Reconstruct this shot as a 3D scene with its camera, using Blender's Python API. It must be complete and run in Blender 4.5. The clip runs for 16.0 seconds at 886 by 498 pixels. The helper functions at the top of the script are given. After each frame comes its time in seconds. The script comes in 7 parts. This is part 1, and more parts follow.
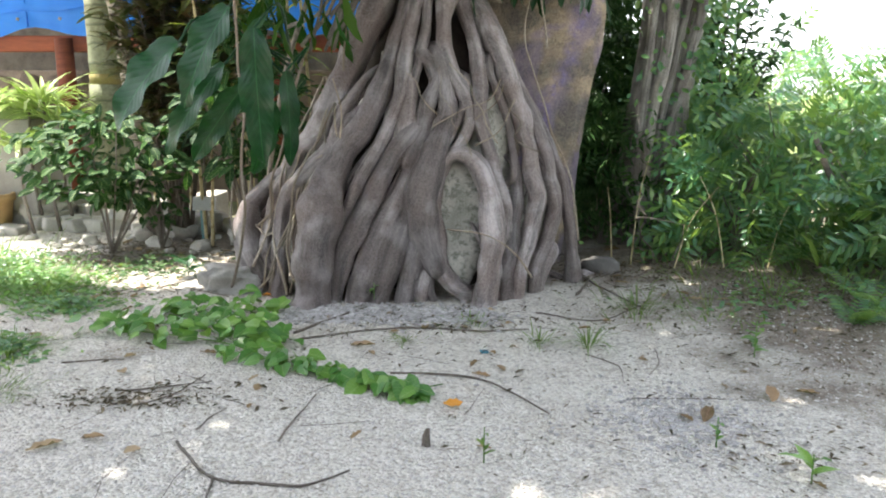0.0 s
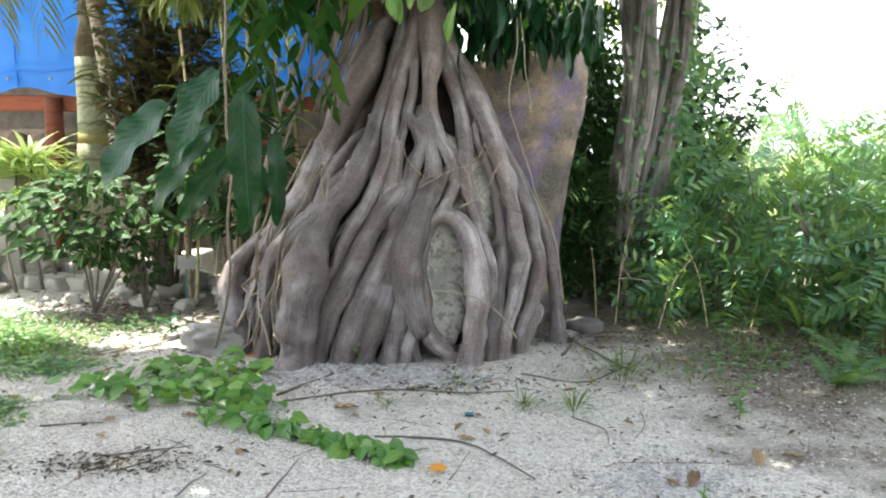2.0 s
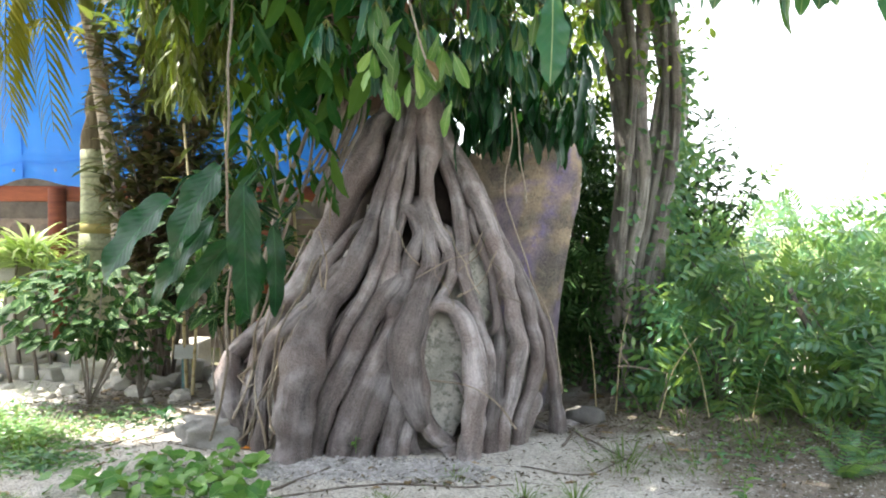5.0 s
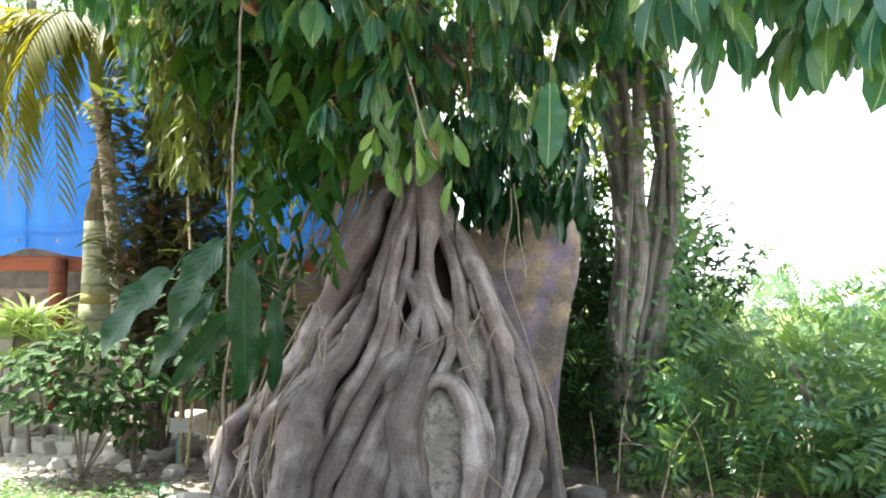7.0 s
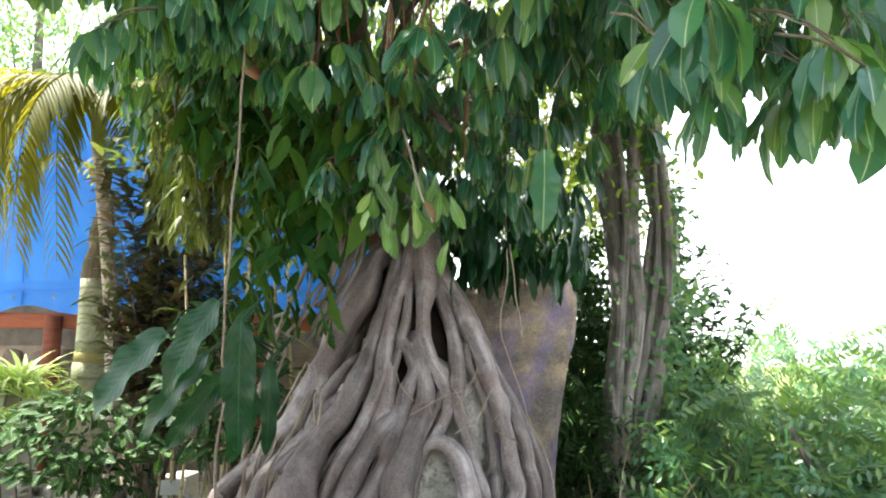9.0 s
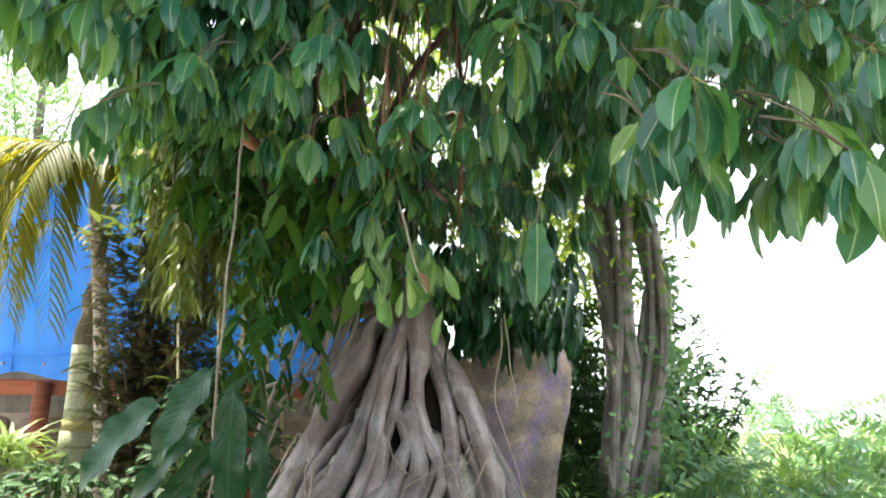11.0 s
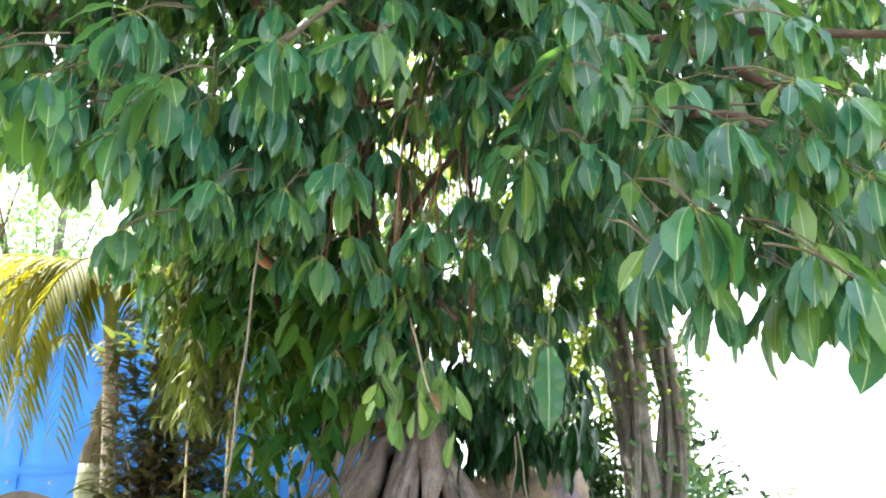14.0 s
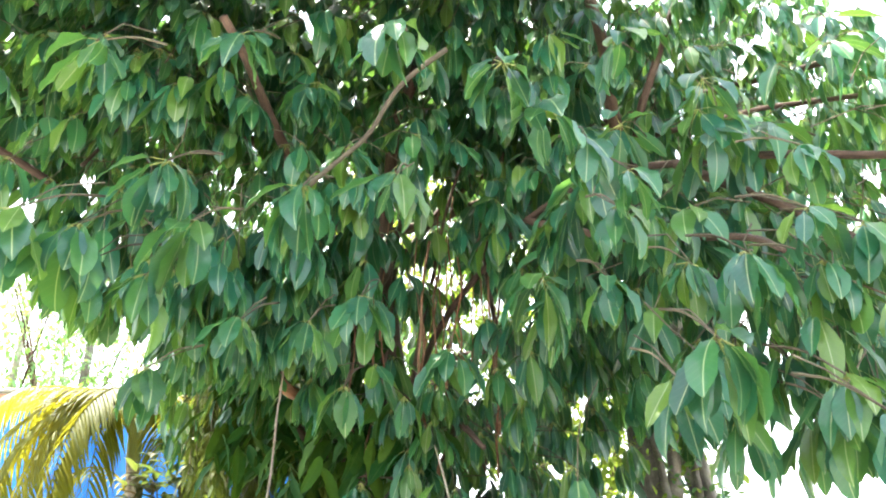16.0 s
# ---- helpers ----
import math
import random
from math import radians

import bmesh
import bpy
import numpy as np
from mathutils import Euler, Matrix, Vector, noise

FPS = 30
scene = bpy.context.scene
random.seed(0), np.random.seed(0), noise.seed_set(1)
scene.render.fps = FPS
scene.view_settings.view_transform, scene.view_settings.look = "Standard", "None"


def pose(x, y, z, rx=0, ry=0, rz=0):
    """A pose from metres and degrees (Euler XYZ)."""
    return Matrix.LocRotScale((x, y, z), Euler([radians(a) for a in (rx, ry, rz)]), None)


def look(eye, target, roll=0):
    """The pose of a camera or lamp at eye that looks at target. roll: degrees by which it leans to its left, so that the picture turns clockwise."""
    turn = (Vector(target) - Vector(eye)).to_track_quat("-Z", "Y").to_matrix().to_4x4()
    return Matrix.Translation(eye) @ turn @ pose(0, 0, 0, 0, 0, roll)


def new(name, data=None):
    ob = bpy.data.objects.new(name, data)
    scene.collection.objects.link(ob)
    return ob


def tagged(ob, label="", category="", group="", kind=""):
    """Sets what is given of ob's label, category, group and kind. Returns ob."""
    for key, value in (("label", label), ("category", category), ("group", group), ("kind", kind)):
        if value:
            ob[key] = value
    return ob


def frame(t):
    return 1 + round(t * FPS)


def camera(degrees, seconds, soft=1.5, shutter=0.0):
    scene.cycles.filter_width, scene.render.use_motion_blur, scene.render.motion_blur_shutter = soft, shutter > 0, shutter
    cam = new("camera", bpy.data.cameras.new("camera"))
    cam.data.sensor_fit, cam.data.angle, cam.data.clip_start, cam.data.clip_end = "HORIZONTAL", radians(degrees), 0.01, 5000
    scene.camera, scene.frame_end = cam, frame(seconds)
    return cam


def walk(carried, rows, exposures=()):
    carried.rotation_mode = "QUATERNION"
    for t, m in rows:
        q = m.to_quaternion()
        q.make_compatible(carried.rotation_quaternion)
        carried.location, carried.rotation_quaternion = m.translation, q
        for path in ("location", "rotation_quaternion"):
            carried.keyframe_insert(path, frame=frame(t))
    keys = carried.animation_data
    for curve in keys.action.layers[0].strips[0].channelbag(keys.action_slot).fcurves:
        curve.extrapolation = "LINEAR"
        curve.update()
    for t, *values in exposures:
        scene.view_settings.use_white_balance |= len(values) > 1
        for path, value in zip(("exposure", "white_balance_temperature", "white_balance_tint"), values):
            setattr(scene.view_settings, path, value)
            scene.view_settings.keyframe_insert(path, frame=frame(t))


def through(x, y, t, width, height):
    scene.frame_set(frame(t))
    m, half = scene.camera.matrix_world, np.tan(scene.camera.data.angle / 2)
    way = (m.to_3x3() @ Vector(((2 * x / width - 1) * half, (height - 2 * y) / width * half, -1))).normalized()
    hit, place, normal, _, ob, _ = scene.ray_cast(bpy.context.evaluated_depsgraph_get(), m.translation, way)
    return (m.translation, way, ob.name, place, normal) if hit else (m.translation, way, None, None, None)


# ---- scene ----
cam = camera(60.0, 16.0, 2.0)
PATH = [
    (0.0, pose(0.000, -0.000, 1.600, 78.50, 0, 0.00) @ pose(0, 0, 0, 0, 0, -0.00)),
    (0.5, pose(0.001, -0.005, 1.610, 79.79, 0, -0.33) @ pose(0, 0, 0, 0, 0, 0.09)),
    (1.0, pose(0.001, -0.008, 1.616, 80.54, 0, -0.21) @ pose(0, 0, 0, 0, 0, 0.29)),
    (1.5, pose(0.002, -0.012, 1.624, 81.48, 0, -0.38) @ pose(0, 0, 0, 0, 0, 0.33)),
    (2.0, pose(0.003, -0.017, 1.634, 82.73, 0, -1.07) @ pose(0, 0, 0, 0, 0, 0.32)),
    (2.5, pose(0.004, -0.022, 1.642, 83.74, 0, -0.86) @ pose(0, 0, 0, 0, 0, 0.32)),
    (3.0, pose(0.005, -0.027, 1.651, 84.80, 0, -0.83) @ pose(0, 0, 0, 0, 0, 0.22)),
    (3.5, pose(0.005, -0.031, 1.659, 85.84, 0, -0.98) @ pose(0, 0, 0, 0, 0, 0.01)),
    (4.0, pose(0.006, -0.036, 1.666, 86.73, 0, -1.31) @ pose(0, 0, 0, 0, 0, -0.09)),
    (6.5, pose(0.011, -0.067, 1.717, 92.91, 0, -0.90) @ pose(0, 0, 0, 0, 0, 0.25)),
    (7.0, pose(0.012, -0.074, 1.727, 94.11, 0, -1.14) @ pose(0, 0, 0, 0, 0, 0.35)),
    (7.5, pose(0.013, -0.079, 1.735, 95.04, 0, -1.01) @ pose(0, 0, 0, 0, 0, 0.30)),
    (8.0, pose(0.014, -0.084, 1.742, 95.91, 0, -0.71) @ pose(0, 0, 0, 0, 0, 0.36)),
    (8.5, pose(0.015, -0.089, 1.750, 96.85, 0, -1.29) @ pose(0, 0, 0, 0, 0, 0.56)),
    (9.0, pose(0.016, -0.098, 1.762, 98.29, 0, -1.33) @ pose(0, 0, 0, 0, 0, 0.56)),
    (11.5, pose(0.021, -0.134, 1.812, 104.09, 0, -1.69) @ pose(0, 0, 0, 0, 0, 0.74)),
    (12.0, pose(0.022, -0.142, 1.823, 105.33, 0, -1.50) @ pose(0, 0, 0, 0, 0, 0.67)),
    (12.5, pose(0.024, -0.154, 1.838, 107.08, 0, -1.49) @ pose(0, 0, 0, 0, 0, 0.33)),
    (13.0, pose(0.025, -0.164, 1.850, 108.47, 0, -1.37) @ pose(0, 0, 0, 0, 0, 0.34)),
    (13.5, pose(0.026, -0.173, 1.861, 109.74, 0, -1.06) @ pose(0, 0, 0, 0, 0, 0.44)),
    (14.0, pose(0.028, -0.182, 1.872, 110.97, 0, -0.58) @ pose(0, 0, 0, 0, 0, 0.61)),
    (14.5, pose(0.030, -0.204, 1.897, 113.88, 0, 0.04) @ pose(0, 0, 0, 0, 0, 0.55)),
    (15.0, pose(0.033, -0.224, 1.920, 116.52, 0, 0.65) @ pose(0, 0, 0, 0, 0, 0.10)),
    (15.5, pose(0.034, -0.233, 1.930, 117.60, 0, 1.14) @ pose(0, 0, 0, 0, 0, 0.53)),
    (16.0, pose(0.036, -0.248, 1.946, 119.38, 0, 1.39) @ pose(0, 0, 0, 0, 0, -0.13)),
]
walk(cam, PATH, [(0.0, 2.0), (2.5, 2.2), (4.0, 2.25), (9.0, 2.22), (12.5, 2.35), (16.0, 2.95)])

# ---- light ----
world = bpy.data.worlds.new("sky")
scene.world = world
world.use_nodes = True
SUN_DIR = Vector((-0.34, 0.10, 0.94)).normalized()
nt = world.node_tree
sky = nt.nodes.new("ShaderNodeTexSky")
sky.sky_type, sky.sun_disc = "NISHITA", False
sky.sun_elevation = math.asin(SUN_DIR.z)
sky.sun_rotation = math.atan2(SUN_DIR.x, SUN_DIR.y)
sky.dust_density, sky.air_density = 3.0, 1.0
haze = nt.nodes.new("ShaderNodeMix")
haze.data_type = "RGBA"
haze.inputs[7].default_value = (7.6, 7.9, 8.2, 1)
height = nt.nodes.new("ShaderNodeSeparateXYZ")
nt.links.new(nt.nodes.new("ShaderNodeTexCoord").outputs["Generated"], height.inputs[0])
thin = nt.nodes.new("ShaderNodeMapRange")
thin.inputs[1].default_value, thin.inputs[2].default_value, thin.inputs[3].default_value, thin.inputs[4].default_value = 0.2, 0.9, 0.85, 0.15
nt.links.new(height.outputs[2], thin.inputs[0])
nt.links.new(thin.outputs[0], haze.inputs[0])
nt.links.new(sky.outputs[0], haze.inputs[6])
nt.links.new(haze.outputs[2], nt.nodes["Background"].inputs[0])
nt.nodes["Background"].inputs[1].default_value = 0.12
lamp = bpy.data.lights.new("sun", "SUN")
lamp.energy, lamp.angle, lamp.color = 4.5, radians(0.6), (1.0, 0.95, 0.86)
sun = new("sun", lamp)
sun.matrix_world = look(SUN_DIR * 50, (0, 0, 0))


# ---- materials ----
class Nodes:
    """A small hand for writing node materials."""

    def __init__(self, name):
        self.m = bpy.data.materials.new(name)
        self.m.use_nodes = True
        self.t = self.m.node_tree
        self.p = self.t.nodes["Principled BSDF"]
        self.out = self.t.nodes["Material Output"]

    def n(self, kind, **values):
        node = self.t.nodes.new("ShaderNode" + kind)
        for k, v in values.items():
            if isinstance(v, bpy.types.NodeSocket):
                self.t.links.new(v, node.inputs[k])
            else:
                node.inputs[k].default_value = v
        return node

    def link(self, a, b):
        self.t.links.new(a, b)

    def coords(self, which="Object", scale=(1, 1, 1)):
        c = self.t.nodes.new("ShaderNodeTexCoord")
        m = self.n("Mapping", Scale=scale)
        self.link(c.outputs[which], m.inputs["Vector"])
        return m.outputs[0]

    def noise(self, vec, scale, detail=4.0, rough=0.55, distortion=0.0):
        return self.n("TexNoise", Vector=vec, Scale=scale, Detail=detail, Roughness=rough, Distortion=distortion).outputs[0]

    def ramp(self, fac, *stops):
        r = self.t.nodes.new("ShaderNodeValToRGB")
        self.link(fac, r.inputs[0])
        e = r.color_ramp.elements
        while len(e) < len(stops):
            e.new(0.5)
        for k, (at, c) in enumerate(stops):
            e[k].position = at
            e[k].color = (*c, 1) if isinstance(c, tuple) else (c, c, c, 1)
        return r.outputs[0]

    def mix(self, fac, a, b, kind="MIX"):
        x = self.t.nodes.new("ShaderNodeMix")
        x.data_type, x.blend_type = "RGBA", kind
        for socket, v in ((x.inputs[0], fac), (x.inputs[6], a), (x.inputs[7], b)):
            if isinstance(v, bpy.types.NodeSocket):
                self.link(v, socket)
            else:
                socket.default_value = (*v, 1) if isinstance(v, tuple) else v
        return x.outputs[2]

    def math(self, op, a, b=0.0):
        x = self.t.nodes.new("ShaderNodeMath")
        x.operation = op
        for socket, v in ((x.inputs[0], a), (x.inputs[1], b)):
            if isinstance(v, bpy.types.NodeSocket):
                self.link(v, socket)
            else:
                socket.default_value = v
        return x.outputs[0]

    def bump(self, height, strength=0.4, distance=0.01):
        b = self.n("Bump", Height=height, Strength=strength, Distance=distance)
        self.link(b.outputs[0], self.p.inputs["Normal"])

    def done(self, color, rough=0.8, spec=0.3, metal=0.0):
        for key, v in (("Base Color", color), ("Roughness", rough), ("Specular IOR Level", spec), ("Metallic", metal)):
            if isinstance(v, bpy.types.NodeSocket):
                self.link(v, self.p.inputs[key])
            else:
                self.p.inputs[key].default_value = (*v, 1) if isinstance(v, tuple) else v
        return self.m

    def chance(self):
        """A number from 0 to 1 for each object and each island of a mesh."""
        a = self.t.nodes.new("ShaderNodeObjectInfo").outputs["Random"]
        b = self.t.nodes.new("ShaderNodeNewGeometry").outputs["Random Per Island"]
        return self.math("FRACT", self.math("ADD", a, b))


def mottled(name, dark, light, scale=6.0, fine=60.0, rough=0.85, bump=0.4, depth=0.01, spec=0.25, stretch=(1, 1, 1)):
    k = Nodes(name)
    v = k.coords("Object", stretch)
    big, small = k.noise(v, scale, 5), k.noise(v, fine, 6, 0.65)
    c = k.ramp(big, (0.3, dark), (0.7, light))
    c = k.mix(0.35, c, k.ramp(small, (0.3, tuple(q * 0.55 for q in dark)), (0.7, light)))
    each = k.ramp(k.chance(), (0.0, 0.6), (1.0, 1.0))
    c = k.mix(1.0, c, each, "MULTIPLY")
    k.bump(k.math("ADD", big, small), bump, depth)
    return k.done(c, rough, spec)


def leafy(name, *tones, spots=0.2, ribs=0.06, rough=0.38, spec=0.5, glow=0.35, through=(0.35, 0.55, 0.06), vein=(0.32, 0.42, 0.16), veins=9.0, fine=0.35):
    """A leaf: tones by chance, a pale midrib and side veins along the leaf's own length, light passing through."""
    k = Nodes(name)
    uv = k.n("SeparateXYZ", Vector=k.coords("UV"))
    x, y = uv.outputs[0], uv.outputs[1]
    off = k.math("ABSOLUTE", k.math("SUBTRACT", x, 0.5))
    c = k.ramp(k.chance(), *[(q / (len(tones) - 1), t) for q, t in enumerate(tones)])
    blotch = k.noise(k.coords("Object"), 22.0, 3)
    c = k.mix(k.ramp(blotch, (0.45, 0.0), (0.8, spots)), c, tuple(min(1, q * 1.6 + 0.01) for q in tones[-1]))
    side = k.math("SINE", k.math("MULTIPLY", k.math("SUBTRACT", y, k.math("MULTIPLY", off, 0.45)), veins * 6.283))
    side = k.ramp(side, (0.86, 0.0), (1.0, fine))
    mid = k.ramp(off, (0.008, 0.85), (0.024, 0.0))
    lines = k.math("MAXIMUM", mid, side)
    c = k.mix(lines, c, vein)
    wavy = k.math("SINE", k.math("MULTIPLY", k.math("SUBTRACT", y, k.math("MULTIPLY", off, 0.45)), veins * 6.283))
    k.bump(k.math("SUBTRACT", k.math("MULTIPLY", wavy, -0.5), lines), ribs, 0.004)
    k.done(c, k.ramp(blotch, (0.3, rough * 0.92), (0.7, rough * 1.12)), spec)
    t = k.n("BsdfTranslucent")
    k.link(k.mix(0.6, c, through), t.inputs[0])
    s = k.n("MixShader", Fac=glow)
    k.link(k.p.outputs[0], s.inputs[1])
    k.link(t.outputs[0], s.inputs[2])
    k.link(s.outputs[0], k.out.inputs[0])
    return k.m


def bark(name, dark, light, pale, streak=(14.0, 1.6, 1.0), rough=0.8, bumpy=0.5):
    """Bark whose streaks run along the limb (UV: round, along in metres)."""
    k = Nodes(name)
    v = k.coords("UV", streak)
    o = k.coords("Object")
    long, patch, fine = k.noise(v, 1.0, 6, 0.6, 0.4), k.noise(o, 3.5, 4), k.noise(o, 90.0, 4, 0.7)
    c = k.ramp(long, (0.32, dark), (0.62, light))
    c = k.mix(k.ramp(patch, (0.46, 0.0), (0.60, 0.8)), c, k.ramp(long, (0.35, tuple(q * 0.35 for q in pale)), (0.58, pale)))
    c = k.mix(k.ramp(k.noise(o, 2.1, 3), (0.38, 0.7), (0.52, 0.0)), c, tuple(q * w for q, w in zip(light, (0.62, 0.52, 0.46))))
    c = k.mix(0.30, c, k.ramp(fine, (0.35, tuple(q * 0.4 for q in dark)), (0.65, pale)))
    thread = k.noise(k.coords("UV", (streak[0] * 3.2, streak[1] * 2.5, 1.0)), 1.0, 4, 0.7, 0.6)
    c = k.mix(k.ramp(thread, (0.60, 0.0), (0.70, 0.25)), c, tuple(q * 0.5 for q in dark))
    c = k.mix(k.ramp(thread, (0.30, 0.25), (0.38, 0.0)), c, pale)
    c = k.mix(1.0, c, k.ramp(k.chance(), (0.0, 0.45), (1.0, 1.0)), "MULTIPLY")
    knots = k.noise(o, 11.0, 3, 0.5)
    relief = k.math("ADD", k.math("MULTIPLY", long, 1.8), k.math("MULTIPLY", fine, 0.6))
    relief = k.math("ADD", relief, k.math("SUBTRACT", k.math("MULTIPLY", knots, 1.6), k.math("MULTIPLY", thread, 0.8)))
    k.bump(relief, bumpy, 0.012)
    return k.done(c, k.ramp(patch, (0.3, rough), (0.7, min(1.0, rough * 1.3))), 0.45)


def sand_material():
    k = Nodes("coral_sand")
    v = k.coords("Object")
    grain, mid, big = k.noise(v, 210.0, 3, 0.7), k.noise(v, 34.0, 5, 0.7), k.noise(v, 1.1, 4)
    cell = k.n("TexVoronoi", Vector=v, Scale=62.0)
    c = k.ramp(big, (0.34, (0.47, 0.41, 0.32)), (0.56, (0.68, 0.63, 0.54)))
    stones = k.n("SeparateXYZ", Vector=k.n("TexVoronoi", Vector=v, Scale=62.0).outputs["Color"]).outputs[0]
    c = k.mix(0.65, c, k.ramp(stones, (0.0, (0.26, 0.23, 0.19)), (0.35, (0.66, 0.62, 0.55)), (1.0, (0.96, 0.94, 0.89))))
    c = k.mix(0.35, c, k.ramp(grain, (0.38, (0.20, 0.17, 0.135)), (0.60, (0.84, 0.80, 0.72))))
    c = k.mix(k.ramp(mid, (0.55, 0.0), (0.68, 0.6)), c, (0.17, 0.145, 0.115))
    litter = k.noise(v, 0.8, 6, 0.65)
    far = k.n("SeparateXYZ", Vector=v).outputs[1]
    soil = k.math("ADD", k.math("MULTIPLY", litter, 0.8), k.math("MULTIPLY", far, 0.055))
    west = k.n("SeparateXYZ", Vector=v).outputs[0]
    bare = k.math("MULTIPLY", k.ramp(k.math("MULTIPLY", far, 0.1), (0.74, 0.0), (0.80, 1.0)), k.ramp(k.math("MULTIPLY", west, -0.1), (0.31, 0.0), (0.39, 1.0)))
    soil = k.math("SUBTRACT", soil, k.math("MULTIPLY", bare, 0.35))
    soil = k.math("ADD", soil, k.ramp(k.math("MULTIPLY", west, 0.1), (0.10, 0.0), (0.20, 0.10), (0.27, 0.28)))
    c = k.mix(k.ramp(soil, (0.71, 0.0), (0.85, 0.85)), c, k.ramp(mid, (0.35, (0.07, 0.055, 0.04)), (0.65, (0.26, 0.21, 0.16))))
    grass = k.ramp(k.noise(v, 2.0, 5), (0.35, (0.10, 0.15, 0.04)), (0.65, (0.24, 0.27, 0.09)))
    c = k.mix(k.ramp(k.math("MULTIPLY", far, 0.05), (0.46, 0.0), (0.60, 0.9)), c, grass)
    k.bump(k.math("ADD", k.math("ADD", k.math("MULTIPLY", grain, 0.5), mid), k.math("MULTIPLY", cell.outputs[0], -1.5)), 0.9, 0.014)
    return k.done(c, 0.95, 0.15)


def painted_rock(name, purple):
    k = Nodes(name)
    v = k.coords("Object")
    a, b, c3, d = k.noise(v, 2.3, 5, 0.6), k.noise(v, 9.0, 6, 0.7), k.noise(v, 70.0, 4, 0.7), k.noise(v, 1.7, 3, 0.5, 1.0)
    c = k.ramp(a, (0.40, (0.07, 0.06, 0.055)), (0.50, (0.22, 0.17, 0.12)), (0.62, (0.50, 0.38, 0.24)))
    c = k.mix(k.ramp(b, (0.52, 0.0), (0.66, 0.7)), c, (0.20, 0.19, 0.14))
    c = k.mix(k.ramp(k.noise(v, 3.3, 5, 0.7, 1.5), (0.56, 0.0), (0.64, 0.8)), c, (0.07, 0.06, 0.05))
    at = k.n("SeparateXYZ", Vector=v)
    run = k.math("ADD", k.math("SUBTRACT", at.outputs[0], k.math("MULTIPLY", at.outputs[2], 0.40)), k.math("MULTIPLY", k.math("SUBTRACT", d, 0.5), 0.5))
    run = k.math("ABSOLUTE", k.math("SUBTRACT", run, 0.38))
    run = k.math("MULTIPLY", k.ramp(run, (0.02, 1.0), (0.13, 0.0)), k.ramp(b, (0.40, 0.25), (0.56, 1.0)))
    c = k.mix(k.math("MULTIPLY", run, purple), c, (0.17, 0.13, 0.34))
    c = k.mix(k.ramp(d, (0.53, 0.0), (0.62, purple * 0.6)), c, (0.16, 0.12, 0.28))
    c = k.mix(0.3, c, k.ramp(c3, (0.35, (0.10, 0.09, 0.08)), (0.65, (0.46, 0.41, 0.34))))
    k.bump(k.math("ADD", b, k.math("MULTIPLY", c3, 0.5)), 0.6, 0.02)
    return k.done(c, 0.9, 0.2)


def lichen_stone():
    k = Nodes("lichen_stone")
    v = k.coords("Object")
    a, b, f = k.noise(v, 4.0, 6, 0.65), k.noise(v, 16.0, 6, 0.7), k.noise(v, 110.0, 4, 0.7)
    c = k.ramp(a, (0.36, (0.32, 0.32, 0.27)), (0.54, (0.70, 0.67, 0.60)))
    c = k.mix(k.ramp(b, (0.47, 0.0), (0.60, 0.85)), c, (0.11, 0.125, 0.08))
    c = k.mix(0.3, c, k.ramp(f, (0.35, (0.2, 0.19, 0.16)), (0.65, (0.72, 0.70, 0.62))))
    k.bump(k.math("ADD", b, k.math("MULTIPLY", f, 0.5)), 0.8, 0.03)
    return k.done(c, 0.92, 0.2)


def tarp_material():
    k = Nodes("blue_tarpaulin")
    v = k.coords("Object")
    a, b = k.noise(v, 1.2, 4), k.noise(v, 14.0, 4)
    c = k.ramp(a, (0.3, (0.015, 0.15, 0.60)), (0.7, (0.03, 0.26, 0.80)))
    c = k.mix(k.ramp(b, (0.55, 0.0), (0.8, 0.2)), c, (0.15, 0.32, 0.7))
    k.bump(b, 0.3, 0.02)
    k.done(c, 0.42, 0.4)
    t = k.n("BsdfTranslucent", Color=(0.04, 0.26, 0.85, 1))
    s = k.n("MixShader", Fac=0.45)
    k.link(k.p.outputs[0], s.inputs[1])
    k.link(t.outputs[0], s.inputs[2])
    k.link(s.outputs[0], k.out.inputs[0])
    return k.m


def ringed(name, a, b, ring, step):
    """A palm stem with leaf-scar rings."""
    k = Nodes(name)
    v = k.coords("Object")
    z = k.n("SeparateXYZ", Vector=v).outputs[2]
    w = k.math("FRACT", k.math("ADD", k.math("MULTIPLY", z, 1 / step), k.math("MULTIPLY", k.noise(v, 5.0, 2), 0.35)))
    r = k.ramp(w, (0.0, 1.0), (0.16, 0.0), (0.92, 0.0), (1.0, 1.0))
    n2 = k.noise(v, 30.0, 5)
    c = k.mix(r, k.ramp(n2, (0.3, a), (0.7, b)), ring)
    k.bump(k.math("ADD", r, k.math("MULTIPLY", n2, 0.4)), 0.5, 0.01)
    return k.done(c, 0.7, 0.3)


